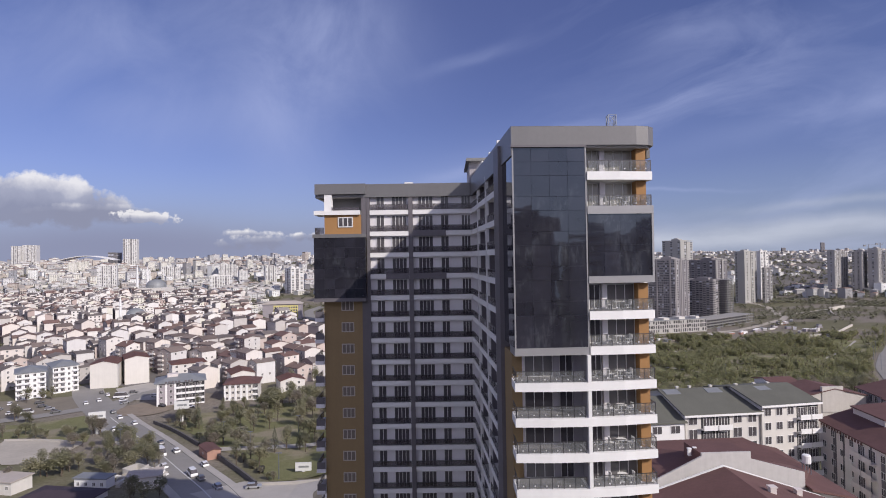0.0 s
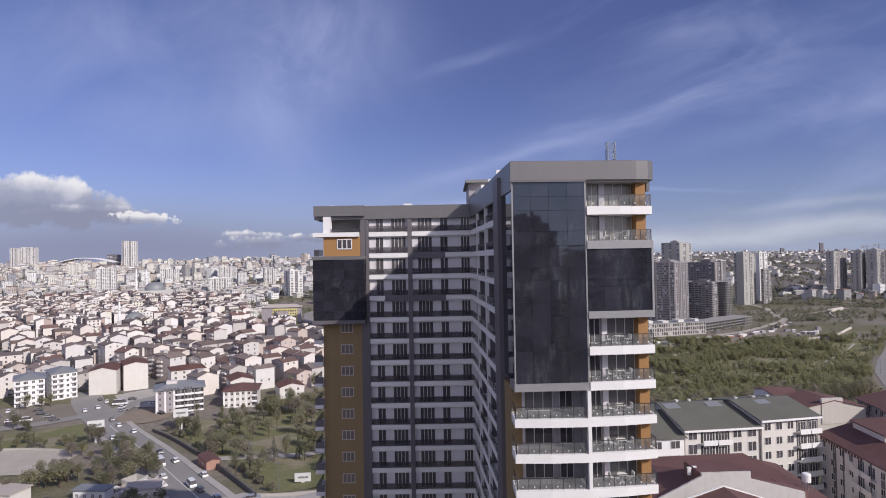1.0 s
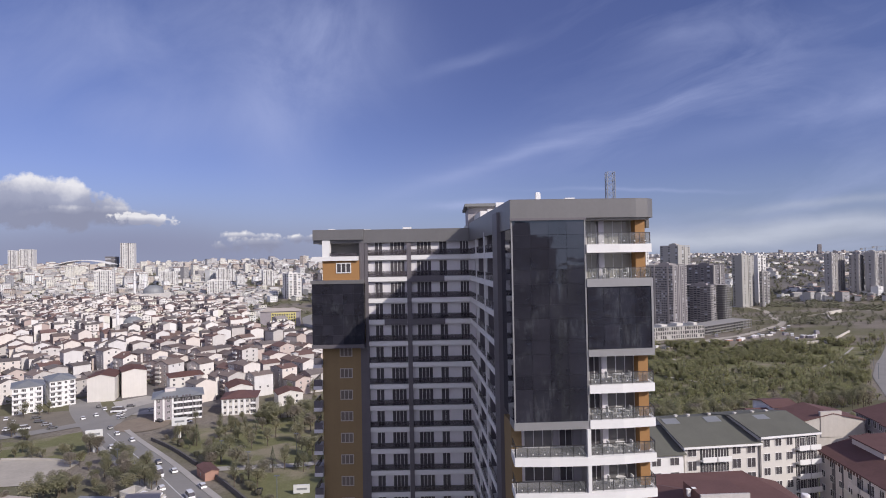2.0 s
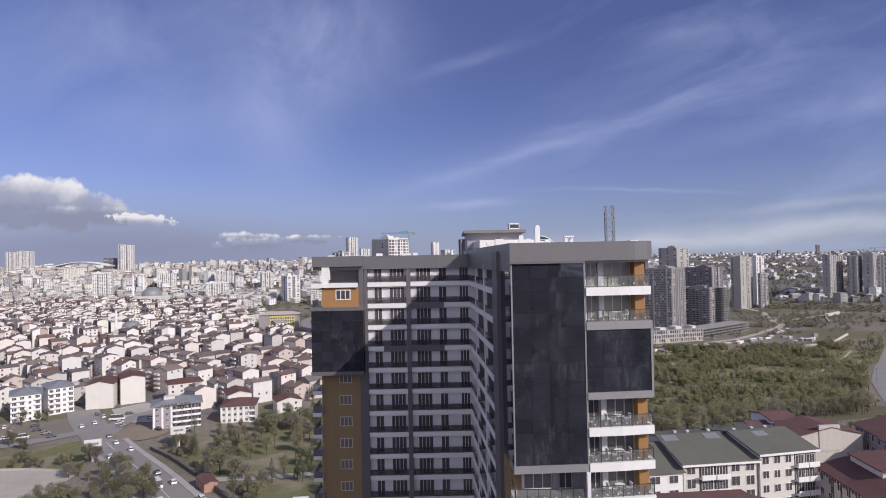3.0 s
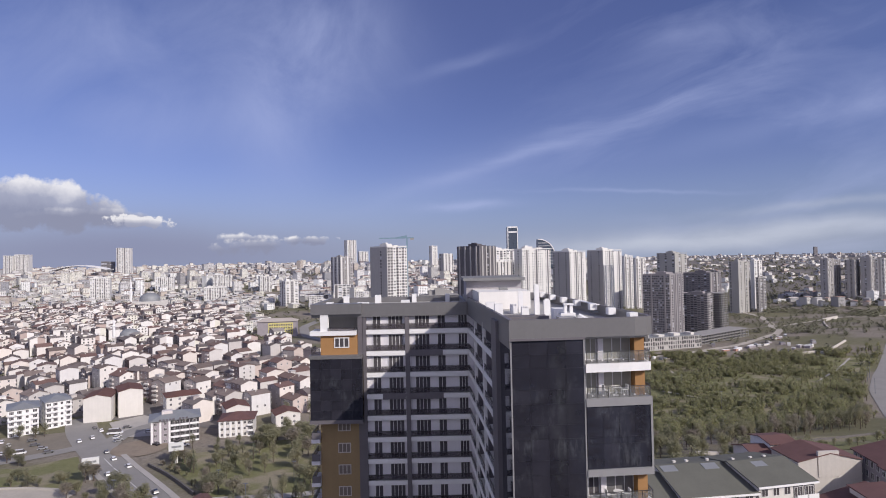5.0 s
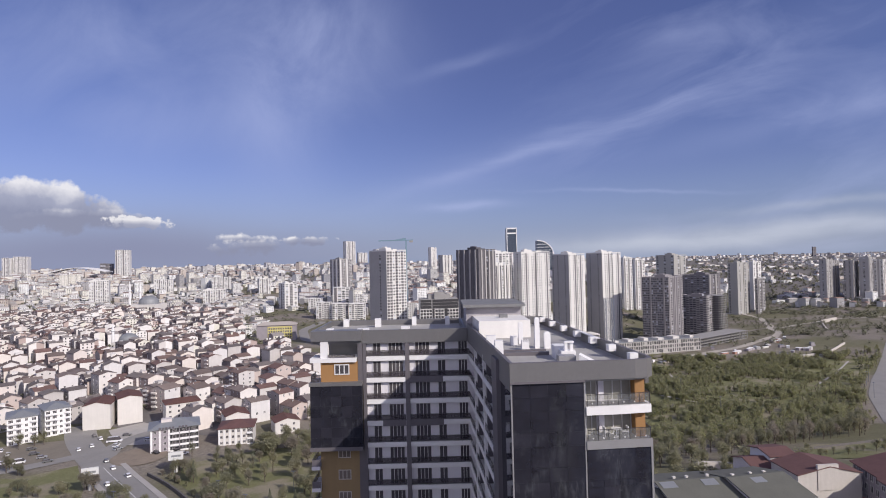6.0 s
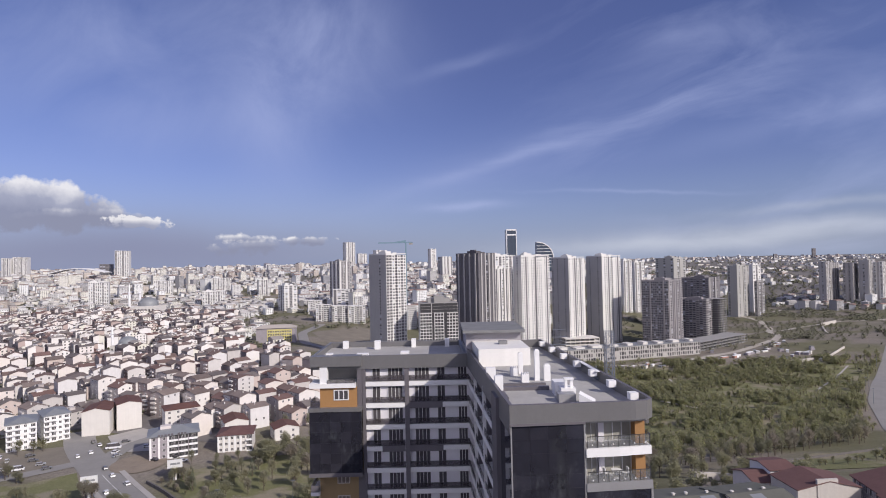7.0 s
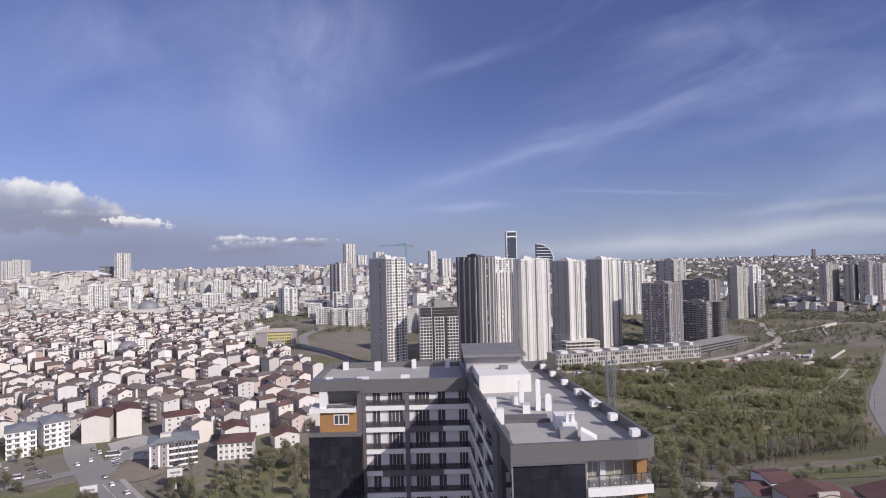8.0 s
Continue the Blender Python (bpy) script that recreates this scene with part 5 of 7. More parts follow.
FAR_WALLS, FAR_SIDES, FAR_ROOFS, FAR_PANES = Mesh(), Mesh(), Mesh(), Mesh()
rng = random.Random(11)
count = 0
for i in range(-46, 46):
    for j in range(-8, 92):
        street_v = 6.5 * ((i + 60) // 2)
        street_u = 7.0 * (j // 5)
        c = Vector((-210, 330)) + ALONG * (i * 12.6 + street_v - 95) - GABLE_N * (j * 13.2 + street_u - 150)
        bend = noise.noise(Vector((c.x / 130, c.y / 130, 1.0)))
        c += Vector((rng.uniform(-2.2, 2.2) + 14 * bend, rng.uniform(-2.2, 2.2)))
        wdt, dep = rng.uniform(10.6, 12.5), rng.uniform(12.0, 13.4)
        storeys = rng.choice((2, 3, 4, 4, 4, 5, 5, 6))
        skip, tall, rise, turn = rng.random(), rng.uniform(-0.8, 1.0), rng.uniform(1.2, 2.6), rng.gauss(0, 3.5) + 26 * bend
        ang = math.degrees(math.atan2(c.x, c.y))
        edge = -12.0 if c.y < 520 else (-14.5 if c.y < 600 else -19.0)
        if not (-47 < ang < edge) or c.y < 300 or c.y > 1000 or skip < 0.10:
            continue
        if any(math.hypot(c.x - bx, c.y - by) < r + 6 for bx, by, r in BLOCKED) or (c.y < 330 and c.x > -240):
            continue
        z0 = min(gz(c.x, c.y), gz(c.x - 8, c.y + 8)) - 1.5
        top = gz(c.x, c.y) + storeys * 2.85 + tall
        if c.y < 330 and c.x > -118:
            continue
        m = turn_z(c.x, c.y, 0, math.degrees(math.atan2(ALONG.y, ALONG.x)) + turn) @ Matrix.Translation((-wdt / 2, 0, 0))
        axis = "y" if rng.random() < 0.68 else "x"
        if c.y < 520 and count < 290:
            count += 1
            t = thing("town_house", "old town house with pale rendered gable and brown tiled roof" if axis == "y" else "old town house with pale walls and brown eaves to the street", "house", "houses of the old quarter", m=m)
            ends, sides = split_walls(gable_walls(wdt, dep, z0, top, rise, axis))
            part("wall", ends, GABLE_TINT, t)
            part("side_wall", sides, SIDE_TINT, t, "side wall toned darker for shade")
            part("roof", gable_roof(wdt, dep, top + 0.02, rise, 0.35, axis), ROOF_TINT, t)
            if c.y < 455:
                for s in range(storeys):
                    for y in (dep * 0.28, dep * 0.72):
                        small_window(t, turn_z(-0.03, y, top - 2.85 * (s + 1) + 0.9, -90), 1.2, 1.4, 2)
                    if rng.random() < 0.35:
                        for x in (wdt * 0.3, wdt * 0.7):
                            small_window(t, Matrix.Translation((x, -0.03, top - 2.85 * (s + 1) + 0.9)), 1.2, 1.4, 2)
            if rng.random() < 0.7:
                chimney(t, wdt * rng.uniform(0.3, 0.45), dep * rng.uniform(0.3, 0.7), top + rise * 0.7, 1.1, CREAM, 0.55)
            if rng.random() < 0.32:
                x0, y0 = wdt * rng.uniform(0.15, 0.5), dep * rng.uniform(0.2, 0.55)
                part("attic_room", Mesh().box(x0, y0, top, x0 + 3.4, y0 + 3.6, top + rise + 1.1).box(x0 - 0.2, y0 - 0.2, top + rise + 1.1, x0 + 3.6, y0 + 3.8, top + rise + 1.3), rng.choice((GABLE_TINT, SIDE_TINT)), t, "small rendered attic room")
            if c.y < 470 and rng.random() < 0.55:
                u0, u1 = rng.choice(((0.08, 0.45), (0.55, 0.92), (0.3, 0.7)))
                for s in range(min(storeys - 1, 4)):
                    z = top - 2.85 * (s + 1)
                    part("balcony", Mesh().box(-1.15, dep * u0, z - 0.15, -0.02, dep * u1, z + 0.85), GABLE_TINT, t)
        else:
            w1, r1 = gable_walls(wdt, dep, z0, top, rise, axis), gable_roof(wdt, dep, top + 0.02, rise, 0.35, axis)
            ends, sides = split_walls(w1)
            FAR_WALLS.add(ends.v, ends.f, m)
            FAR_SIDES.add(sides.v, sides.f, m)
            fronted = rng.random() < 0.4
            for s in range(min(storeys, 4)):
                z = top - 2.85 * (s + 1) + 0.9
                for u in (0.2, 0.5, 0.8):
                    y = dep * u
                    FAR_PANES.add([(-0.06, y + 0.6, z), (-0.06, y - 0.6, z), (-0.06, y - 0.6, z + 1.4), (-0.06, y + 0.6, z + 1.4)], ((0, 1, 2, 3),), m)
                    if fronted:
                        x = wdt * u
                        FAR_PANES.add([(x - 0.6, -0.06, z), (x + 0.6, -0.06, z), (x + 0.6, -0.06, z + 1.4), (x - 0.6, -0.06, z + 1.4)], ((0, 1, 2, 3),), m)
            FAR_ROOFS.add(r1.v, r1.f, m)
            for _ in range(rng.choice((0, 1, 1, 2))):
                x0, y0 = wdt * rng.uniform(0.1, 0.6), dep * rng.uniform(0.1, 0.6)
                b0 = rng.uniform(1.2, 3.6)
                FAR_WALLS.box(x0, y0, top, x0 + b0, y0 + b0, top + rise + rng.uniform(0.3, 1.3), m)
quarter = thing("old_quarter", "hillside of close-set pale houses with brown tiled roofs", "houses", kind="stuff")
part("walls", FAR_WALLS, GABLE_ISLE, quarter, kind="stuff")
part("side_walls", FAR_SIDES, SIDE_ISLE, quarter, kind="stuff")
part("glazing", FAR_PANES, PANE, quarter, kind="stuff")
part("roofs", FAR_ROOFS, ROOF_ISLE, quarter, kind="stuff")


# ---- high-rises and the far town ----
TOWER_PALE = material("tower_pale_render", (0.66, 0.645, 0.62), 0.8, var=0.05, scale=0.05, fine=0.5, streaks=0.08)
# mauve-grey with the dark of an unlit face in its base
TOWER_SHADE_MAUVE = material("tower_shade_mauve", (0.28, 0.262, 0.265), 0.85, var=0.08, scale=0.05, fine=0.5, streaks=0.12)
STRIPE_DARK = material("tower_charcoal_panel", (0.105, 0.098, 0.108), 0.7, var=0.1, scale=0.05, fine=0.5, streaks=0.1)
PALE_GLASS = glass_material("net_curtained_far_glass", (0.17, 0.172, 0.18), 0.15, 0.5, mixed=(0.6, 1.0, 1.2, 0.5, 1.6, 1.0, 1.4, 0.8, 0.4, 2.0))
TOWER_GREY = material("tower_grey_concrete", (0.34, 0.325, 0.315), 0.85, var=0.08, scale=0.05, fine=0.5, streaks=0.12)
TOWER_DARK = material("tower_dark_panel", (0.19, 0.178, 0.185), 0.7, var=0.1, scale=0.05, fine=0.5, streaks=0.1)
TOWER_TAN = material("tower_tan_concrete", (0.37, 0.36, 0.34), 0.85, var=0.07, scale=0.05, fine=0.5, streaks=0.1)
# bare concrete grey, also the darker tone for towers' shaded left sides
TOWER_BARE_SHADE = material("tower_bare_and_shade_grey", (0.40, 0.385, 0.375), 0.88, var=0.12, scale=0.04, fine=0.4, streaks=0.25)
FAR_GLASS = glass_material("far_window_glass", (0.085, 0.088, 0.098), 0.15, 0.5, mixed=(0.6, 1.0, 1.0, 0.5, 1.6, 1.0, 3.2, 0.8, 1.3, 6.0))
# shade of recessed bays as a colour, lightened for distance haze
FAR_SHADE = material("far_recess_shade", (0.135, 0.128, 0.138), 0.7, var=0.25, scale=0.2)
BLUE_GLASS = glass_material("blue_glass", (0.05, 0.065, 0.09), 0.1, 0.6)


def facade(m, length, pattern, z0, z1, step, panes, dark, relief, seed):
    """One face, bay by bay from left to right: w a window, W a wide one, G a dark cell for the shade of an open bay, D
    a plain dark strip, d one with floor bands, b stacked balconies, p a proud pier, a dot blank wall.
    """
    g = random.Random(seed)
    bay = length / len(pattern)
    n = int((z1 - max(z0, -62) - 1.0) / step)
    for c, kind in enumerate(pattern):
        u = bay * (c + 0.5)
        if kind in "wW":
            w = bay * (0.24 if kind == "w" else 0.38)
            for s in range(n):
                if g.random() < 0.04:
                    continue
                z = z1 - 1.0 - step * s
                panes.box(u - w, -0.06, z - 1.75, u + w, 0.3, z - 0.25, m)
                if g.random() < 0.3:
                    relief.box(u - w * 1.25, -0.55, z - 2.3, u + w * 1.25, 0, z - 1.75, m)
        elif kind == "G":
            for s in range(n):
                z = z1 - 0.6 - step * s
                dark.box(u - bay * 0.40, -0.06, z - step + 0.65, u + bay * 0.40, 0.3, z - 0.2, m)
        elif kind == "p":
            relief.box(u - bay * 0.32, -0.75, z0, u + bay * 0.32, 0, z1 + 0.5, m)
        elif kind in "dbD":
            w = bay * (0.42 if kind == "b" else 0.34)
            # dark strip laid on the wall gives the shade of recessed bays
            dark.box(u - w, -0.05, max(z0, -62), u + w, 0.3, z1 - 0.8, m)
            for s in range(n + 1):
                z = z1 - 0.6 - step * s
                if kind == "D":
                    continue
                if kind == "d":
                    relief.box(u - w, -0.12, z - 0.45, u + w, 0, z, m)
                elif g.random() < 0.94:
                    relief.box(u - w * 1.08, -1.2, z - 1.1, u + w * 1.08, 0, z, m)


def high_rise(x, y, wa, wb, z1, label, wall=TOWER_PALE, turn=40, front="wwdwww", side="wwdww", z0=None, step=3.0, crown=True, wmat=None, trim=None, side_wall=None, steps=True, dmat=None):
    """A high-rise whose near corner stands at x, y: one face runs off to the right (wa wide), the other to the left (wb wide)."""
    if z0 is None:
        z0 = gz(x, y + 15) - 3
    t = thing("high_rise", label, "building", "high-rises", m=turn_z(x, y, 0, turn))
    body = Mesh().box(0, 0, z0, wa * 0.47, wb, z1).box(wa * 0.53, 0, z0, wa, wb, z1 - (0.9 if steps else 0)).box(wa * 0.47, 0.9 if steps else 0, z0, wa * 0.53, wb - 0.9, z1 - 0.4)
    part("wall", body, wall, t)
    if side_wall is not None:
        # darker panel over the left face puts its shade into colour
        part("shade_toned_side", Mesh().box(-0.25, 0.05, z0, 0, wb, z1 - 0.3), side_wall, t)
    if crown:
        part("roof_house", Mesh().box(wa * 0.15, wb * 0.2, z1, wa * 0.42, wb * 0.6, z1 + 3.2).box(wa * 0.2, wb * 0.3, z1 + 3.2, wa * 0.3, wb * 0.5, z1 + 4.4).box(wa * 0.6, wb * 0.3, z1, wa * 0.8, wb * 0.7, z1 + 2.0), wall, t)
        part("parapet", Mesh().ring([(0, 0), (wa, 0), (wa, wb), (0, wb)], 0.4, z1, z1 + 0.9), wall, t)
    panes, dark, relief, shade = Mesh(), Mesh(), Mesh(), Mesh()
    facade(Matrix.Identity(4), wa, front, z0, z1, step, panes, dark, relief, int(x * 7))
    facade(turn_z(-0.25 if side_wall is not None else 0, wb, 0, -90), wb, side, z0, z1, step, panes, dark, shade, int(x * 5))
    for name, mesh, mat in (("glazing", panes, wmat or FAR_GLASS), ("recess_shade", dark, dmat or FAR_SHADE), ("relief", relief, trim or wall), ("side_relief", shade, trim or side_wall or wall)):
        if mesh.f:
            part(name, mesh, mat, t, kind="stuff")
    return t


def frame_building(x, y, wa, wb, z0, z1, turn, bays, label, step=3.2, name="building_shell", mat=CONCRETE):
    """An unfinished concrete frame: slabs, columns and a dark core."""
    m = turn_z(x, y, 0, turn)
    t = thing(name, label, "building", m=m)
    n = max(1, int((z1 - z0) / step))
    slab, col = Mesh().box(0, 0, -0.35 if mat is CONCRETE else -1.1, wa, wb, 0).data("floor_slab", mat), Mesh()
    for s in range(n + 1):
        shared("floor_slab", slab, t, Matrix.Translation((0, 0, z0 + s * step)))
    for i in range(bays + 1):
        for yy in (0.3, wb - 0.9):
            xx = 0.2 + (wa - 0.9) * i / bays
            col.box(xx, yy, z0 - 4, xx + 0.6, yy + 0.6, z0 + n * step)
    part("column", col, mat, t, kind="stuff")
    # solid dark block gives the shade between the open floors
    part("core", Mesh().box(wa * 0.1, wb * 0.2, z0 - 4, wa * 0.9, wb * 0.9, z0 + n * step - 0.4), TOWER_DARK, t, "dark block for the shade of the open interior")
    return t


high_rise(-53.8, 575, 24.4, 30.7, 81.4, "slim tower with bare side greyed for shade and white balconied front", turn=40, front='GGwGwGw', side='....w..', side_wall=TOWER_BARE_SHADE, dmat=STRIPE_DARK)
high_rise(40.3, 615, 28.6, 32.0, 80.7, "dark striped residential tower with white ribs", turn=46, front='DpDpwpDpD', side='DpDDpDDpDDpD', wall=STRIPE_DARK, trim=TOWER_BARE_SHADE)
high_rise(58.4, 640, 31.9, 31.8, 64.2, "residential tower with dark and pale vertical stripes", turn=40, front='pDpDwpDpDw', side='wDwDwDwD', wall=TOWER_PALE, side_wall=STRIPE_DARK)
high_rise(71.9, 760, 35.9, 30.6, 78.9, "pale residential tower behind its neighbours", turn=35, front='wdwwdw')
high_rise(90.6, 649, 41.1, 14.5, 77.3, "broad white residential tower with small square windows", turn=30, front='wwDw.wwDwww.wDw', side='.w.', wmat=PALE_GLASS)
high_rise(160.1, 722, 34.3, 26.1, 74.6, "white residential tower with a side greyed for shade", turn=42, front='w.wDwwDw.', side='w.w..w.', side_wall=TOWER_BARE_SHADE, wmat=PALE_GLASS)
high_rise(211.0, 755, 43.1, 24.7, 75.7, "white residential tower, small square windows, a side greyed for shade", turn=40, front='.wwDww.wDw', side='.w..w.', side_wall=TOWER_BARE_SHADE, wmat=PALE_GLASS)
high_rise(346.6, 1095, 25.5, 6.4, 67.9, "far slim white tower", turn=35, front='dwdw', side='w.')
high_rise(386.4, 1150, 31.0, 6.6, 63.6, "far slim white tower", turn=35, front='dwdw', side='w.')
high_rise(283.0, 720, 62.0, 33.0, 43.0, "grey residential tower with a dense grid of openings", turn=52, front='pwDpDwDw', side='WWWWpWWWWWWpWW', wall=TOWER_SHADE_MAUVE)
high_rise(363.0, 899, 46.0, 29.0, 70.4, "bare grey concrete tower", turn=45, front='.w.w', side='w.w.w', wall=TOWER_TAN)
high_rise(404, 872, 56.0, 40.0, 39.5, "dark grey residential tower with a pale edge", turn=48, front='pdwpwd', side='dWdWdWdWd', wall=TOWER_DARK, trim=TOWER_GREY)
high_rise(585.1, 1140, 46.0, 19.3, 52.4, "tall bare grey concrete tower", turn=35, front='.w..W.w', side='w..', wall=TOWER_TAN)
high_rise(649.0, 1200, 32.8, 8.1, 52.7, "pale tower behind the bare concrete tower", turn=35, front='wdw', side='.')
high_rise(629.8, 1150, 25.0, 5.7, 19.8, "grey glazed tower beside the bare tower", turn=30, front='dWdW', side='w', wall=TOWER_GREY)
for x, y, wa, wb, top, turn, front, side, wall, words in (
        (902.8, 1350, 46, 16, 53.7, 40, "wpwwpw", "pwp", TOWER_BARE_SHADE, "far grey residential tower with pale ribs"), (930.0, 1372, 48, 18, 50.6, 38, "pwpwpwp", "wpw", TOWER_SHADE_MAUVE, "far grey and white ribbed residential tower"),
        (962.0, 1345, 44, 20, 49.5, 42, "wpwwpw", "wpwp", TOWER_GREY, "far grey residential tower with recessed window columns"), (988.0, 1330, 52, 20, 55.5, 40, "pwpwWpwp", "pwp", TOWER_BARE_SHADE, "far unfinished residential tower with pale ribs"),
        (1026.0, 1338, 50, 18, 51.0, 40, "wpwpWpwp", "wpw", TOWER_PALE, "far white residential tower with window columns"), (1062.0, 1350, 44, 14, 48.0, 40, "wpwwpwwp", "wp", TOWER_BARE_SHADE, "far grey residential tower")):
    high_rise(x, y, wa, wb, top, words, turn=turn, front=front, side=side, wall=wall, trim=TOWER_BARE_SHADE, crown=words.startswith("far unfinished"))
high_rise(1852.7, 3200, 25.3, 6.9, 75.8, "slim dark tower on the skyline", turn=20, front='d', side='d', wall=TOWER_DARK, crown=False)
high_rise(2132.3, 3300, 27.0, 6.7, 103.2, "tall slim dark tower on the skyline", turn=20, front='dd', side='d', wall=TOWER_DARK, crown=False)
high_rise(1927.3, 3200, 75.0, 10.3, 52.2, "broad dark office block on the skyline", turn=20, front='dWdW', side='d', wall=TOWER_DARK, crown=False)
high_rise(2113.9, 3000, 75.0, 11.7, 55.6, "broad dark office block on the skyline", turn=20, front='WWW', side='W', wall=TOWER_DARK, crown=False)
high_rise(-196.0, 1118, 29.3, 32.0, 76.9, "grey striped residential tower", turn=45, front='pdwpdw', side='dpdpd', wall=TOWER_GREY, trim=TOWER_PALE)
high_rise(-424.6, 2600, 46.0, 32.0, 168.0, "far white tower on the skyline", turn=35, front='wdwdw', side='w.', crown=False)
high_rise(-383.9, 2700, 46.0, 17.1, 117.4, "far white tower on the skyline", turn=35, front='wdwdw', side='w.', crown=False)
high_rise(-254.8, 2300, 33.3, 28.0, 123.2, "far white tower on the skyline", turn=35, front='wdwdw', side='w.', crown=False)
high_rise(-28.2, 1680, 19.9, 14.7, 110.4, "far slim white tower", turn=35, front='pwwp', side='w.', crown=False)
high_rise(5.5, 1600, 32.8, 21.8, 86.2, "far white block tower", turn=35, front='pdpdpd', side='w.', side_wall=TOWER_BARE_SHADE, crown=False)
high_rise(-732.9, 1205, 36.6, 32.0, 44.2, "white tower block with a blank end", turn=25, front='wwdwwwdww', side='w.')
high_rise(-743.4, 1500, 43.8, 32.0, 38.2, "white tower block among low roofs", turn=20, front='wwdwwwdww', side='w.', crown=False)
high_rise(-594.4, 1500, 46.0, 32.0, 42.1, "wide white tower block among low roofs", turn=20, front='wdwwdwwdwwdw', side='w.', crown=False)
high_rise(-287.1, 1061, 24.7, 32.0, 34.7, "white tower with a tan recessed stripe", turn=35, front='wdw', side='wdw')
high_rise(-515.0, 1250, 46.0, 32.0, 17.9, "pale slab block among low roofs", turn=20, front='wwdwwwdww', side='w.')
high_rise(-456.0, 1450, 27.3, 32.0, 36.3, "pale tower block among low roofs", turn=25, front='wdwdw', side='w.', crown=False)
high_rise(-1591.8, 2100, 28.1, 32.0, 117.2, "white slab tower on the skyline", turn=15, front='wdwdw', side='w.', crown=False)
high_rise(-1565.7, 2120, 46.0, 32.0, 120.7, "broad white slab tower on the skyline", turn=15, front='wdwwdwwdwwdw', side='w.', crown=False)
high_rise(-1181.0, 2100, 46.0, 32.0, 136.5, "tall white tower on the skyline", turn=15, front='dwwdww', side='w.', crown=False)
high_rise(-1254.3, 2130, 39.0, 32.0, 88.8, "low dark glazed office block on the skyline", turn=15, front='WWWW', side='W', wall=TOWER_DARK, crown=False)
site = high_rise(-20.5, 556, 37, 24, 33.0, "unfinished concrete tower with open top floors and a white gridded front", turn=6, front='GGGGDGGGDGGGG', side='w.w', crown=False, dmat=OPENING_SHADE)
part("open_floors", Mesh().box(0, -0.4, 33.0, 37, 24, 33.4).box(0, -0.4, 30.2, 37, 0, 30.5).box(0, -0.4, 27.2, 37, 0, 27.5).box(0, -0.4, 24.2, 37, 0, 24.5).box(8, 5, 33.4, 30, 18, 37.5).box(14, 2, 33.4, 24, 8, 40.0), CONCRETE, site, "raw concrete top floors")
# dark boxes on the front give the shade of grooves and open floors
for gx in (11.6, 24.6):
    part("recess_shade", Mesh().box(gx, -0.25, -40, gx + 1.6, 0.1, 33.0), OPENING_SHADE, site, "dark strip for the shade of a groove")
part("open_floor_shade", Mesh().box(0.3, -0.3, 24.6, 11, 0.1, 33.0).box(13, -0.3, 24.6, 24, 0.1, 33.0).box(26, -0.3, 24.6, 36.7, 0.1, 33.0), OPENING_SHADE, site, "dark panels for the shade of open floors")
high_rise(352.9, 770, 30, 36, 14.5, "unfinished concrete tower with white corner balconies", turn=48, front='bWb', side='bWbWWbWb', wall=TOWER_SHADE_MAUVE, trim=TOWER_GREY)
frame_building(376, 778, 22, 24, -38, 16, 44, 4, "unfinished bare concrete frame tower", 3.1)
glassy = high_rise(204, 1772, 31, 26, 166, "dark glass office tower with a white frame", turn=4, front='W....W', side='..', wall=BLUE_GLASS, crown=False, step=12)
part("frame_bands", Mesh().box(-0.5, -0.8, 40, 1.5, 0, 166).box(29.5, -0.8, 40, 31.5, 0, 166).box(-0.5, -0.8, 163, 31.5, 0, 167).box(-0.5, -0.8, 148, 31.5, 0, 152).box(-0.5, -0.8, 40, 31.5, 0, 44), WHITE, glassy, "white frame band")
sail = thing("sail_tower", "dark glass tower with a quarter-round sail outline", "building", "high-rises", m=turn_z(291, 1740, 0, 3))
arc = [(0, 20), (50, 20)] + [(50 * math.cos(a), 79 + 46 * math.sin(a)) for a in np.linspace(0, math.pi / 2, 12)]
part("body", Mesh().add([(u, v, w) for v in (0, 24) for u, w in arc], [tuple(range(len(arc))), tuple(range(2 * len(arc) - 1, len(arc) - 1, -1))] + [((i + 1) % len(arc), i, len(arc) + i, len(arc) + (i + 1) % len(arc)) for i in range(len(arc))]), BLUE_GLASS, sail)
edge = Mesh()
for a, b in zip(arc[1:], arc[2:]):
    edge.bar((a[0], -0.5, a[1]), (b[0], -0.5, b[1]), 2.4)
part("rim", edge, WHITE, sail, "pale curved rim")
for z in range(50, 122, 9):
    part("floor_band", Mesh().box(0, -0.4, z, 50 * math.cos(math.asin(min(1, max(0, (z - 79) / 46)))) - 1, 0, z + 1.2), WHITE, sail)



for x, y, wa, wb, up, turn, front, words in ((-196, 905, 24, 14, 27, 8, "wbwbbw", "cream apartment block with balconies beyond the field"), (-170, 900, 24, 14, 26, 8, "bwbbwb", "cream apartment block with balconies beyond the field"), (-144, 897, 26, 14, 27, 8, "wbwbbw", "cream apartment block with balconies beyond the field"),
                                             (-196, 1050, 36, 18, 38, 10, "DWWWD", "white office block with dark glazed ends"), (-230, 1000, 24, 14, 24, 12, "wbwwbw", "pale apartment block among trees"), (-150, 1010, 22, 14, 30, 12, "wwbwww", "pale apartment block among trees")):
    high_rise(x, y, wa, wb, gz(x, y) + up, words, turn=turn, front=front, side="w.w", crown=False)


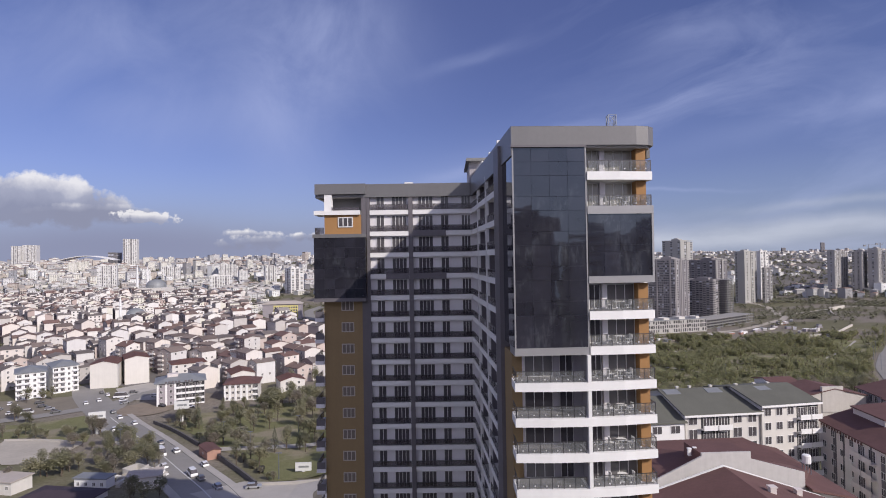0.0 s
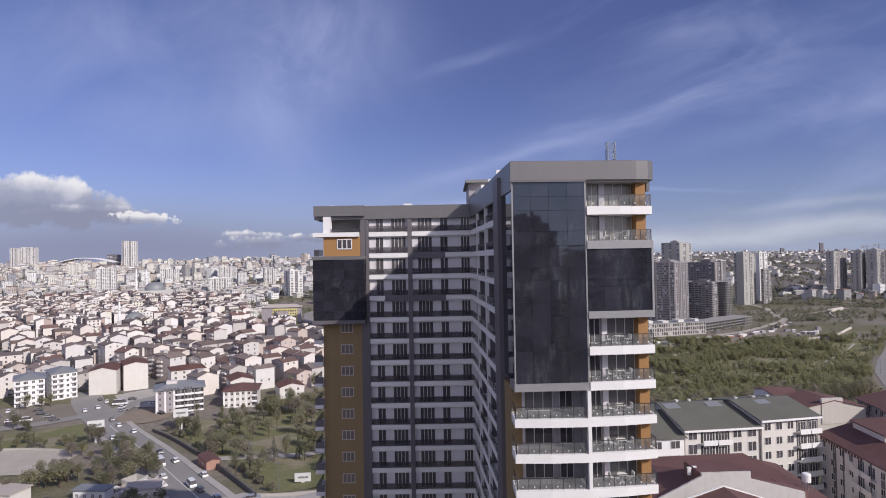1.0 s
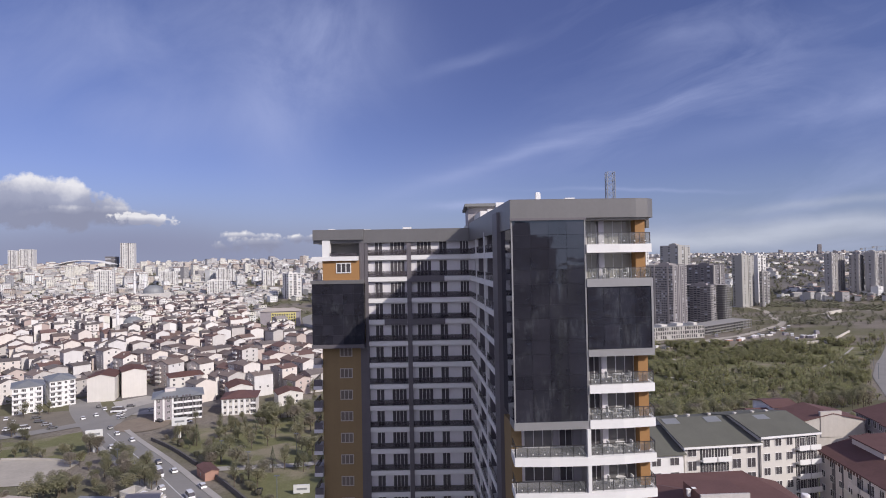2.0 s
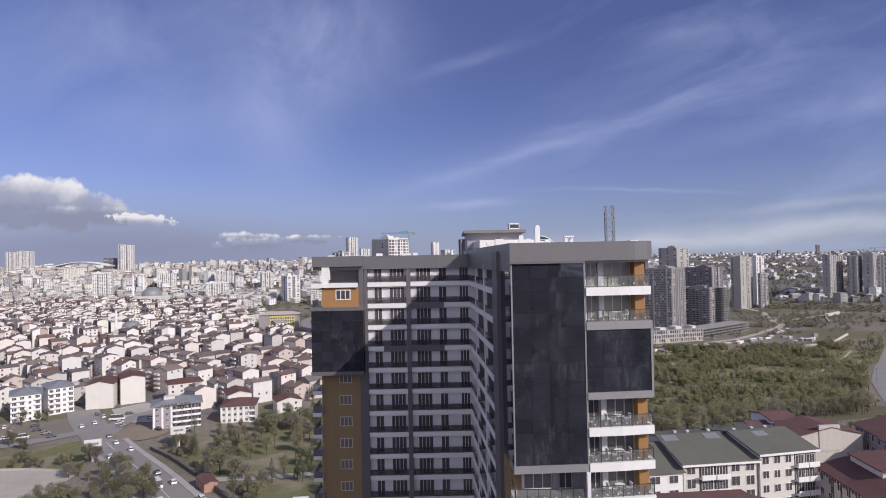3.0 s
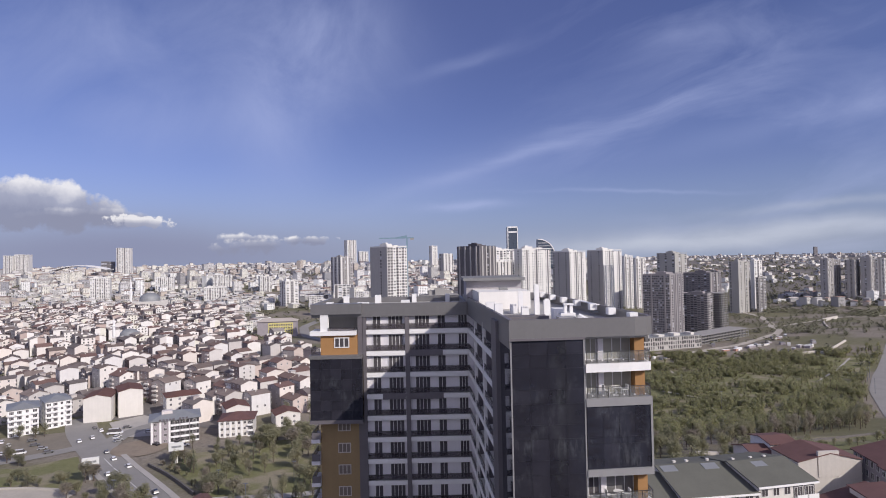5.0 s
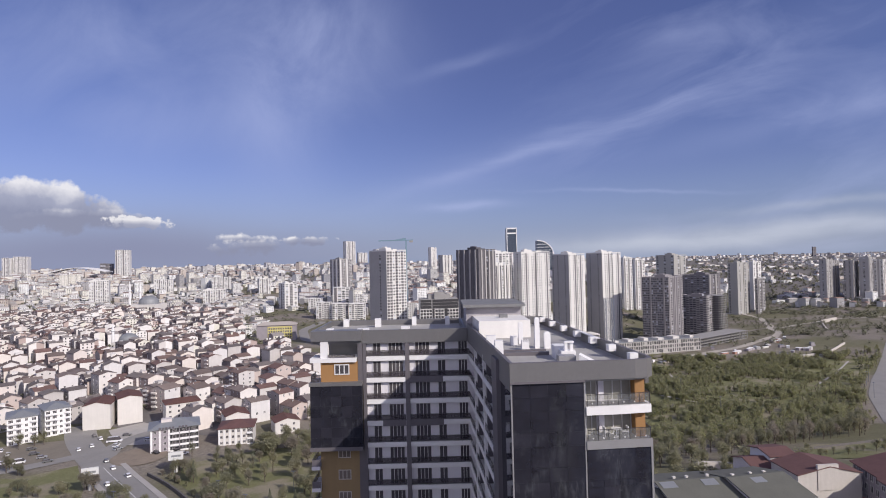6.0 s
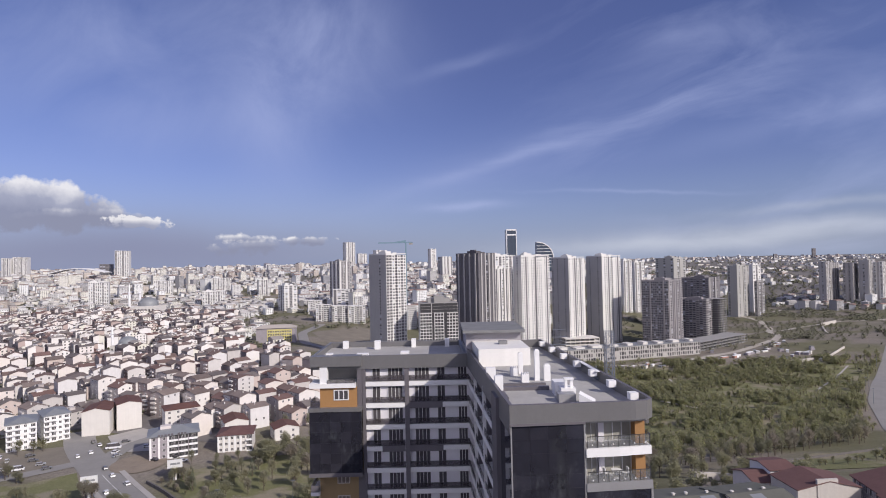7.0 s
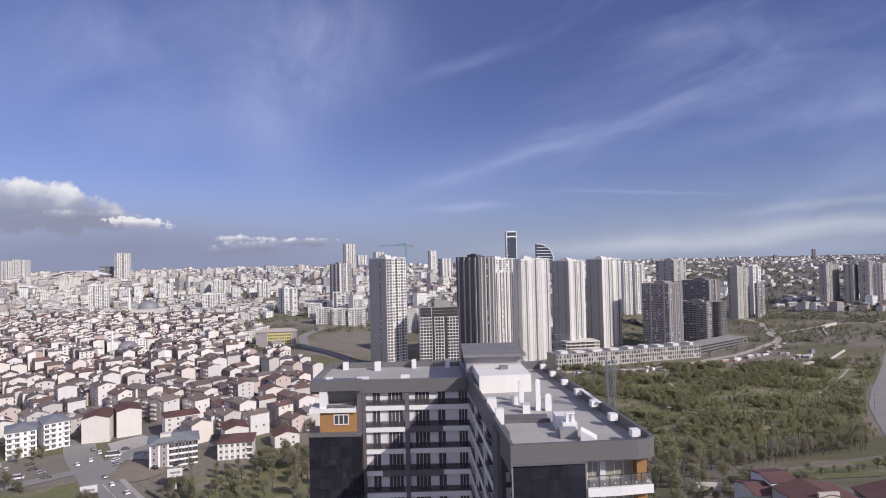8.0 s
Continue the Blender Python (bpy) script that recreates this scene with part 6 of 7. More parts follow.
# the long low arcaded block before the high-rises
def arcade(x, y, length, depth, z0, z1, turn, label, bays, floors):
    t = thing("arcade_block", label, "building", m=turn_z(x, y, 0, turn))
    part("wall", Mesh().box(0, 0, z0 - 3, length, depth, z1), GREY_RENDER, t)
    part("roof", Mesh().box(-0.4, -0.4, z1, length + 0.4, depth + 0.4, z1 + 0.5), SHEET_GREY, t)
    op, fh, g = Mesh(), (z1 - z0) / floors, random.Random(bays)
    for f in range(floors):
        for i in range(bays):
            xc, u = length * (i + 0.5) / bays, length / bays * g.uniform(0.2, 0.46)
            if g.random() < 0.1:
                continue
            op.box(xc - u, -0.15, z0 + f * fh + g.uniform(0.3, 1.2), xc + u * g.uniform(0.3, 1.0), 0.3, z0 + (f + 1) * fh - g.uniform(0.4, 1.0))
    # near-black boxes on the wall give the shade of unglazed openings
    part("glazing", op, OPENING_SHADE, t, kind="stuff")
    bx = Mesh()
    for i in range(9):
        xc = length * (i + 0.5) / 9
        bx.box(xc - g.uniform(2, 6), depth * 0.1, z1 + 0.5, xc + g.uniform(2, 6), depth * 0.6, z1 + g.uniform(1.5, 4.2))
    part("roof_plant", bx, CREAM, t, kind="stuff")
    return t


arcade(118, 600, 178, 22, -36, -22.5, 16, "long low pale block with rows of uneven dark openings", 62, 3)
frame_building(300, 672, 110, 26, -37, -27, 36, 16, "low unfinished concrete parking deck", 3.3)
deck = frame_building(152, 712, 44, 26, -37, -24, 8, 7, "white unfinished concrete podium", 4.0, mat=CREAM)

# the yellow-fronted school
school = thing("school_building", "long grey school with a yellow panelled front", "building", m=turn_z(-224, 700, 0, 8))
part("wall", Mesh().box(0, 0, -26, 46, 18, -3.5), SHADE_MAUVE, school)
part("roof", hip_roof(46, 18, -3.5, 3.6, 1.2, 0.4), BEIGE, school)
YELLOW = material("yellow_panels", (0.60, 0.53, 0.20), 0.7, var=0.08)
part("yellow_front", Mesh().box(13, -0.4, -20, 42, 0, -5), YELLOW, school, "yellow panelled front")
for s in range(4):
    for c in range(10):
        window(school, Matrix.Translation((14.9 + c * 2.8, -0.43, -19.2 + s * 3.5)), 1.8, 2.2, 2)


def mosque(x, y, r, wall_h, label, minarets, scale=1.0):
    z0 = gz(x, y) - 1
    t = thing("mosque", label, "mosque", m=Matrix.Translation((x, y, z0)))
    part("hall", Mesh().box(-r * 1.3, -r * 1.3, 0, r * 1.3, r * 1.3, wall_h), CREAM, t)
    dome = Mesh().lathe([(r * 1.02, wall_h), (r * 1.02, wall_h + r * 0.18)] + [(r * math.cos(a), wall_h + r * 0.18 + r * 0.72 * math.sin(a)) for a in np.linspace(0, 1.5, 9)], 24)
    part("dome", dome, SHEET_GREY, t, "grey lead dome")
    for dx, dy, h in minarets:
        tall = Mesh().lathe([(1.5 * scale, 0), (1.3 * scale, h * 0.68), (2.1 * scale, h * 0.70), (2.1 * scale, h * 0.72), (1.1 * scale, h * 0.72), (1.0 * scale, h * 0.86), (0.05, h)], 10, Matrix.Translation((dx, dy, 0)))
        part("minaret", tall, WHITE, t, "slim white minaret")
    for i in range(7):
        window(t, Matrix.Translation((-r * 1.1 + i * r * 2.2 / 6, -r * 1.3 - 0.03, wall_h * 0.45)), r * 0.18, wall_h * 0.3, 1)


mosque(-325, 602, 9, 11, "small mosque with a grey dome and one minaret", ((-15, -2, 31),))
mosque(-535, 1060, 17, 19, "large mosque with a grey dome and tall minarets", ((-32, -5, 62), (-26, 20, 58)), 1.5)

# tower crane
crane = thing("tower_crane", "blue-grey tower crane with a level jib", "crane", m=Matrix.Translation((-60, 1010, 0)))
CRANE_BLUE = material("crane_paint", (0.20, 0.30, 0.36), 0.5, 0.2, var=0.08)
part("tower", Mesh().box(-1.1, -1.1, -20, 1.1, 1.1, 108), CRANE_BLUE, crane)
part("jib", Mesh().box(-48, -0.9, 106.5, 12, 0.9, 108.5).prism([(-20, -0.5), (0, -0.5), (0, 0.5), (-20, 0.5)], [108.5] * 4, [108.7, 112, 112, 108.7]), CRANE_BLUE, crane)
part("counterweight", Mesh().box(6, -1.5, 103.5, 12, 1.5, 107), CONCRETE, crane)

for x, y, h, reach in ((1003, 1380, 66, 34), (1046, 1400, 70, 40)):
    small = thing("tower_crane", "slim yellow-grey tower crane over the unfinished towers", "crane", m=Matrix.Translation((x, y, 0)))
    part("tower", Mesh().box(-0.8, -0.8, -40, 0.8, 0.8, h), MAST_STEEL, small)
    part("jib", Mesh().box(-12, -0.7, h - 2, reach, 0.7, h - 0.8), MAST_STEEL, small)
    part("counterweight", Mesh().box(-12, -1.2, h - 5, -7, 1.2, h - 2), CONCRETE, small)

# stadium arch on the skyline
arch = thing("stadium_arch", "white arched stadium roof on the skyline", "stadium")
part("roof", Mesh().prism([(0, 0)] * 0 or [(-1160 + 10 * i, 1900) for i in range(2)] + [(-1150, 1960), (-1160, 1960)], 50, 52), WHITE, arch)
vs = [(-1290 + 190 * (u / 24), 1900 + dy, 58 + 15 * math.sin(math.pi * u / 24) + dz) for u in range(25) for dy, dz in ((0, 0), (40, 0), (40, 2.2), (0, 2.2))]
fs = [(4 * u + k, 4 * u + 4 + k, 4 * u + 4 + (k + 1) % 4, 4 * u + (k + 1) % 4) for u in range(24) for k in range(4)]
part("arch_rib", Mesh().add(vs, fs), WHITE, arch)


TOWN_ISLE = material("far_renders", None, 0.85, var=0.1, scale=0.05, tints=[(0.70, 0.70, 0.68), (0.62, 0.61, 0.60), (0.46, 0.45, 0.44), (0.64, 0.62, 0.56), (0.34, 0.33, 0.33), (0.76, 0.76, 0.75), (0.50, 0.44, 0.39), (0.54, 0.53, 0.53), (0.66, 0.64, 0.58), (0.30, 0.30, 0.32)], island=True)
TOWN_ROOFS = material("far_roofs", None, 0.9, var=0.2, scale=0.1, tints=[(0.24, 0.18, 0.16), (0.45, 0.42, 0.39), (0.30, 0.24, 0.21), (0.55, 0.52, 0.49), (0.36, 0.31, 0.28), (0.28, 0.19, 0.16), (0.40, 0.38, 0.37)], island=True)


# paler tints put the sunlight on the low roofs into their colour
LOW_ROOFS = material("far_sunlit_roofs", None, 0.9, var=0.2, scale=0.1, tints=[(0.50, 0.47, 0.44), (0.58, 0.55, 0.52), (0.42, 0.37, 0.33), (0.62, 0.60, 0.57), (0.48, 0.45, 0.42), (0.34, 0.27, 0.235)], island=True)


def far_town():
    """Blocks on the slopes beyond a kilometre: low close houses first, slabs with floors of windows behind them."""
    walls, roofs, panes, pale = Mesh(), Mesh(), Mesh(), Mesh()
    r = random.Random(5)
    keep = ((-715, 1225), (-744, 1515), (-580, 1515), (-287, 1080), (-535, 1060), (-500, 1265))
    for k in range(15500):
        ang = radians(r.uniform(-47, 44))
        d = 760 + 3700 * r.random() ** 1.3
        x, y = d * math.sin(ang), d * math.cos(ang)
        deg = math.degrees(ang)
        big, chance, turn = r.random(), r.random(), r.choice((30, 36, 42, 42, 36, 22, 60)) + r.uniform(-7, 7)
        if (-17 < deg < -4 and d < 960) or (deg > -8 and d < (1080 if deg > 10 else 860)):
            continue
        if deg > 16 and d < 1750 - (250 if deg > 30 else 0) - (350 if deg < 24 else 0):
            continue
        if deg < -17 and d < 980 and chance < 0.75:
            continue
        if deg > 14 and chance < 0.55:
            continue
        if any(math.hypot(x - cx, y - cy) < 42 for cx, cy in keep):
            continue
        if noise.noise(Vector((x / 190, y / 190, 7.0))) > (0.22 if deg > -14 else 0.40):
            continue
        low = deg < -13 + 9 * noise.noise(Vector((x / 260, y / 260, 2.0))) and d < 2000 and big < (0.97 if d < 1500 else 0.86)
        if low:
            w, dep, h = r.uniform(10, 17), r.uniform(11, 16), r.choice((5, 7, 8, 8, 10, 11))
        elif big < 0.72:
            w, dep, h = r.uniform(16, 34), r.uniform(11, 16), r.choice((9, 12, 12, 13, 15))
        elif big < 0.95:
            w, dep, h = r.uniform(14, 22), r.uniform(12, 16), r.choice((15, 18, 18, 21))
        else:
            w, dep, h = r.uniform(15, 22), r.uniform(14, 18), r.choice((26, 30, 36))
        if d > 2300:
            h *= 0.62
        if deg > 14:
            w, h = w * 1.15, h * 0.72
        if not low and deg < -14 and d < 1500:
            continue
        z = gz(x, y)
        m = turn_z(x, y, 0, turn if not low else 44 + r.gauss(0, 9))
        walls.box(0, 0, z - 6, w, dep, z + h, m)
        if low or r.random() < 0.5:
            g = gable_roof(w, dep, z + h, r.uniform(1.2, 2.4), 0.3, "y" if low and r.random() < 0.5 else "x")
            (pale if low else roofs).add(g.v, g.f, m)
        else:
            roofs.box(-0.2, -0.2, z + h, w + 0.2, dep + 0.2, z + h + 0.5, m)
            walls.box(w * 0.3, dep * 0.3, z + h + 0.5, w * 0.3 + 4, dep * 0.3 + 4, z + h + 3, m)
        if d < 2300 and not (low and d > 1500):
            nb, nf = int(w / 3.2), int(h / 3)
            for f in range(nf):
                for c in range(nb):
                    xc, zc = w * (c + 0.5) / nb, z + h - 3 * f
                    panes.add([(xc - 0.7, -0.1, zc - 2.3), (xc + 0.7, -0.1, zc - 2.3), (xc + 0.7, -0.1, zc - 0.9), (xc - 0.7, -0.1, zc - 0.9)], ((0, 1, 2, 3),), m)
    t = thing("far_town", "pale town blocks crowding the far slopes", "buildings", kind="stuff")
    part("walls", walls, TOWN_ISLE, t, kind="stuff")
    part("roofs", roofs, TOWN_ROOFS, t, kind="stuff")
    part("pale_roofs", pale, LOW_ROOFS, t, kind="stuff")
    part("glazing", panes, FAR_GLASS, t, kind="stuff")


far_town()


# ---- trees ----
LEAF = material("leaf_clumps", None, 0.75, var=0.25, scale=0.4, fine=2.0, tints=[(0.30, 0.295, 0.195), (0.34, 0.33, 0.215), (0.275, 0.27, 0.185), (0.37, 0.35, 0.235), (0.335, 0.31, 0.24), (0.355, 0.315, 0.26)], spec=0.1)
LEAF_ISLE = material("leaf_clumps_wood", None, 0.75, var=0.3, scale=0.03, fine=0.8, tints=[(0.31, 0.325, 0.175), (0.37, 0.385, 0.19), (0.27, 0.285, 0.17), (0.43, 0.42, 0.215), (0.34, 0.325, 0.215), (0.36, 0.325, 0.24)], island=True, spec=0.1)
translucent(LEAF, 0.5), translucent(LEAF_ISLE, 0.5)
CONIFER = material("conifer_needles", (0.14, 0.15, 0.10), 0.8, var=0.3, scale=0.5, fine=2.5, spec=0.15)
BARK = material("bark", (0.12, 0.095, 0.075), 0.9, var=0.25, fine=6)


def crown_points(r, h, base, n, seed, shape="round", size=1.0):
    """Small leaf clumps: uneven quads scattered through a lumpy crown."""
    g = random.Random(seed)
    lobes = [(g.uniform(-0.45, 0.45) * r, g.uniform(-0.45, 0.45) * r, base + h * g.uniform(0.25, 0.8), g.uniform(0.42, 0.72)) for _ in range(7)]
    vs, fs = [], []
    for _ in range(n):
        if shape == "cone":
            u = g.random() ** 0.7
            z = base + h * (1 - u)
            rr, a = r * u * (0.7 + 0.4 * g.random()), g.uniform(0, 6.283)
            c = Vector((rr * math.cos(a), rr * math.sin(a), z))
        else:
            lx, ly, lz, k = g.choice(lobes)
            d = Vector((g.gauss(0, 1), g.gauss(0, 1), g.gauss(0, 1))).normalized() * (0.55 + 0.5 * g.random()) * k
            c = Vector((lx + d.x * r, ly + d.y * r, lz + d.z * h * 0.5))
        s = g.uniform(0.05, 0.115) * r * size
        q = Euler((g.uniform(-0.55, 0.55), g.uniform(-0.55, 0.55), g.uniform(0, 6.28))).to_matrix()
        o = len(vs)
        for px, py, pz in ((-1, -0.8, 0), (0.6, -1.0, 0.25), (1, 0.6, -0.1), (-0.5, 0.9, 0.2)):
            vs.append(tuple(c + q @ Vector((px * s * g.uniform(0.7, 1.2), py * s * g.uniform(0.7, 1.2), pz * s))))
        fs.append((o, o + 1, o + 2, o + 3))
    return vs, fs


def trunk_mesh(h, r, seed, crown_base):
    g = random.Random(seed)
    m = Mesh()
    m.tube([(0, 0, -0.6), (0.05 * h * g.uniform(-1, 1) * 0.3, 0, h * 0.35), (0.04 * h * g.uniform(-1, 1), 0.03 * h * g.uniform(-1, 1), h * 0.8)], (r, r * 0.75, r * 0.3), 7)
    for k in range(5):
        a = k * 1.26 + g.uniform(-0.3, 0.3)
        z = crown_base + (h - crown_base) * g.uniform(0.0, 0.4)
        m.tube([(0, 0, z), (math.cos(a) * h * 0.12, math.sin(a) * h * 0.12, z + h * 0.12), (math.cos(a) * h * 0.22, math.sin(a) * h * 0.22, z + h * 0.26)], (r * 0.45, r * 0.3, r * 0.12), 5)
    return m


KINDS = []
for sd, r, h, base, shape in ((1, 2.7, 5.6, 2.0, "round"), (2, 3.2, 6.6, 2.2, "round"), (3, 2.2, 6.4, 1.9, "round"), (4, 3.6, 5.8, 2.0, "round"), (5, 1.9, 8.5, 1.2, "cone"), (6, 2.3, 4.4, 1.2, "round")):
    vs, fs = crown_points(r, h, base, 1000, sd, shape, 0.78)
    KINDS.append((trunk_mesh(base + h * 0.8, 0.22, sd, base).data("trunk", BARK), Mesh().add(vs, fs).data("crown", CONIFER if shape == "cone" else LEAF), shape))
TREE_LABEL = {"round": "leafy tree with a loose uneven green crown", "cone": "dark green conifer with a pointed crown"}


def tree(x, y, kind, s, group):
    trunk, crown, shape = KINDS[kind]
    t = thing("tree", TREE_LABEL[shape], "tree", group, m=turn_z(x, y, gz(x, y), (x * 37 + y * 11) % 360) @ Matrix.Diagonal((s, s, s, 1)))
    part("trunk", trunk, None, t)
    part("crown", crown, None, t)


def tree_belt(spots, label):
    """Trees too many and too close to count, crowns and stems joined."""
    belt = thing("tree_belt", label, "trees", kind="stuff")
    for layer, mats in (("stems", (BARK,)), ("crowns", (LEAF, CONIFER))):
        for mat in mats:
            V, F, n = [], [], 0
            for x, y, kind, s in spots:
                me = KINDS[kind][0 if layer == "stems" else 1]
                if me.materials[0] is not mat and me.materials[0].name != mat.name:
                    continue
                co = np.empty(len(me.vertices) * 3)
                me.vertices.foreach_get("co", co)
                a = (x * 37 + y * 11) % 6.28
                rot = np.array([[math.cos(a), -math.sin(a), 0], [math.sin(a), math.cos(a), 0], [0, 0, 1]]) * s
                V.append(co.reshape(-1, 3) @ rot.T + (x, y, gz(x, y)))
                F += [tuple(n + i for i in f.vertices) for f in me.polygons]
                n += len(me.vertices)
            if V:
                me = bpy.data.meshes.new(layer)
                me.from_pydata(np.concatenate(V).tolist(), [], F)
                me.materials.append(mat)
                part(layer, me, None, belt, kind="stuff")


r = random.Random(21)
for cx, cy, n, sp, lo, hi in ((-127, 183, 7, 5, 0.7, 1.1), (-121, 190, 7, 5, 0.7, 1.1), (-109, 181, 4, 3, 0.7, 1.0), (-118, 209, 7, 4, 0.7, 1.0), (-108, 201, 8, 3.5, 0.8, 1.1), (-100, 193, 7, 3, 0.7, 1.1), (-83, 161, 4, 2.5, 0.8, 1.0), (-146, 238, 4, 2, 1.0, 1.3),
                              (-136, 222, 5, 4, 0.6, 0.9), (-160, 237, 7, 6, 0.4, 0.7), (-178, 234, 7, 6, 0.5, 0.8), (-198, 270, 3, 3, 0.8, 1.1), (-190, 262, 3, 5, 0.5, 0.8), (-128, 224, 4, 3, 0.6, 0.9)):      # west of the avenue
    for k in range(n):
        tree(cx + r.gauss(0, sp), cy + r.gauss(0, sp * 0.8), r.choice((0, 2, 5, 3)), r.uniform(lo, hi), "trees west of the avenue")
for pts in (((-92, 219), (-103, 232), (-114, 245), (-130, 260)), ((-55, 174), (-64, 186), (-71, 195), (-78, 203))):            # shrubs behind the dark wall
    for k in range(16):
        u = r.random() * 2.999
        i, f = int(u), u % 1
        tree(pts[i][0] + (pts[i + 1][0] - pts[i][0]) * f + r.uniform(1, 3), pts[i][1] + (pts[i + 1][1] - pts[i][1]) * f + r.uniform(0.5, 2), 5, r.uniform(0.3, 0.6), "shrubs along the avenue wall")
placed = 0
while placed < 120:                                                                            # the small park east of it
    x, y = r.uniform(-125, -28), r.uniform(186, 292)
    dist = (x + 64) * 0.76 + (y - 163) * 0.65        # how far past the avenue's line
    if dist < 14 or math.hypot(x + 72, y - 226) < 12 or math.hypot(x + 50, y - 190) < 11 or (y > 284 and x < -88):
        continue
    tree(x, y, r.choice((0, 1, 2, 2, 3, 4, 5, 5)), r.uniform(0.7, 1.15), "trees of the small park")
    placed += 1
beside = [(-78 + r.gauss(0, 13), 288 + r.gauss(0, 6), r.choice((0, 1, 2, 3, 5)), r.uniform(0.8, 1.2)) for k in range(26)]
for k in range(22):
    x, y = r.choice(((-88, 296), (-212, 306), (-75, 302), (-62, 330), (-85, 345), (-70, 312)))
    beside.append((x + r.uniform(-9, 9), y + r.uniform(-5, 5), r.choice((0, 2, 5)), r.uniform(0.8, 1.2)))
tree_belt(beside, "dark green trees crowding between the blocks")
EDGE = [(78, 224), (126, 243), (163, 267), (206, 286), (238, 326)]                             # the rows at the park's near edge
for k in range(58):
    u = (k % 29) / 29 * 3.999
    i, f = int(u), u % 1
    x, y = EDGE[i][0] + (EDGE[i + 1][0] - EDGE[i][0]) * f, EDGE[i][1] + (EDGE[i + 1][1] - EDGE[i][1]) * f
    tree(x + r.uniform(-1, 1), y + r.uniform(-1, 1) + 7 * (k // 29), r.choice((2, 2, 2, 0)), r.uniform(0.9, 1.25), "row of trees at the park's edge")


young = [(136 + 4.6 * k + r.uniform(-1.5, 1.5), 222 + 1.6 * k + r.uniform(-3, 3), r.choice((2, 5, 5, 0)), r.uniform(0.4, 0.8)) for k in range(16)]
tree_belt(young + [(r.uniform(42, 122), r.uniform(172, 226), r.choice((0, 1, 2, 2, 3, 5)), r.uniform(0.75, 1.15)) for k in range(46)], "thick green growth behind the row houses")


def park_wood():
    """The rest of the park's trees and scrub, too many to count."""
    base = []
    for sd in range(10):
        slim = sd >= 6
        vs, fs = crown_points(1.7 if slim else 2.6 + 0.3 * (sd % 3), 6.4 if slim else 4.8 + 0.6 * (sd % 2), 0.7, 300, 40 + sd, size=1.25)
        base.append((np.array(vs), np.array(fs)))
    g = random.Random(8)
    V, F, n, k, stems = [], [], 0, 0, Mesh()
    while k < 4300:
        y = 205 + 400 * g.random() ** 0.8
        x = g.uniform(20, 480)
        right = np.interp(y, (250, 300, 345, 408, 476, 592, 660), (205, 228, 257, 296, 350, 448, 500))
        if x > right or x < y * 0.10 or (y < np.interp(x, (20, 78, 126, 163, 206, 238), (215, 228, 250, 275, 294, 330))) or (x > 120 and y < 215):
            continue
        path = min(abs(x - 256) + 0.12 * abs(y - 535), abs((x - 325) - (y - 490) * 0.93))
        if path < 3.5:
            continue
        east = x - 325 > (y - 490) * 0.93
        open_ = noise.noise(Vector((x / 40, y / 55, 3.0)))
        if open_ > ((0.10 if y > 400 else 0.24) if not east or y > 430 else 0.5) and g.random() < 0.78:
            continue
        if east and y > 440 and g.random() < 0.6:
            continue
        tall = east or y < 300
        vs, fs = base[g.randrange(4, 10) if tall else g.randrange(0, 8)]
        s = g.uniform(0.5, 1.15) * (0.7 if open_ > 0.1 else 1.0) * (1.1 if tall else 1.0)
        a = g.uniform(0, 6.28)
        rot = np.array([[math.cos(a), -math.sin(a), 0], [math.sin(a), math.cos(a), 0], [0, 0, 1]]) * s
        z = gz(x, y)
        V.append(vs @ rot.T + (x, y, z))
        F.append(fs + n)
        n += len(vs)
        stems.box(x - 0.15, y - 0.15, z - 0.5, x + 0.15, y + 0.15, z + 3.2 * s)
        k += 1
    me = bpy.data.meshes.new("crowns")
    me.from_pydata(np.concatenate(V).tolist(), [], np.concatenate(F).tolist())
    me.materials.append(LEAF_ISLE)
    t = thing("park_wood", "dense young green trees and scrub covering the park", "trees", kind="stuff")
    part("crowns", me, None, t, kind="stuff")
    part("stems", stems, BARK, t, kind="stuff")


park_wood()


FAR_LEAF = material("far_leaf_clumps", None, 0.8, var=0.3, scale=0.03, fine=0.6, tints=[(0.18, 0.185, 0.125), (0.23, 0.23, 0.15), (0.15, 0.155, 0.11), (0.26, 0.245, 0.175), (0.20, 0.19, 0.15)], island=True, spec=0.1)


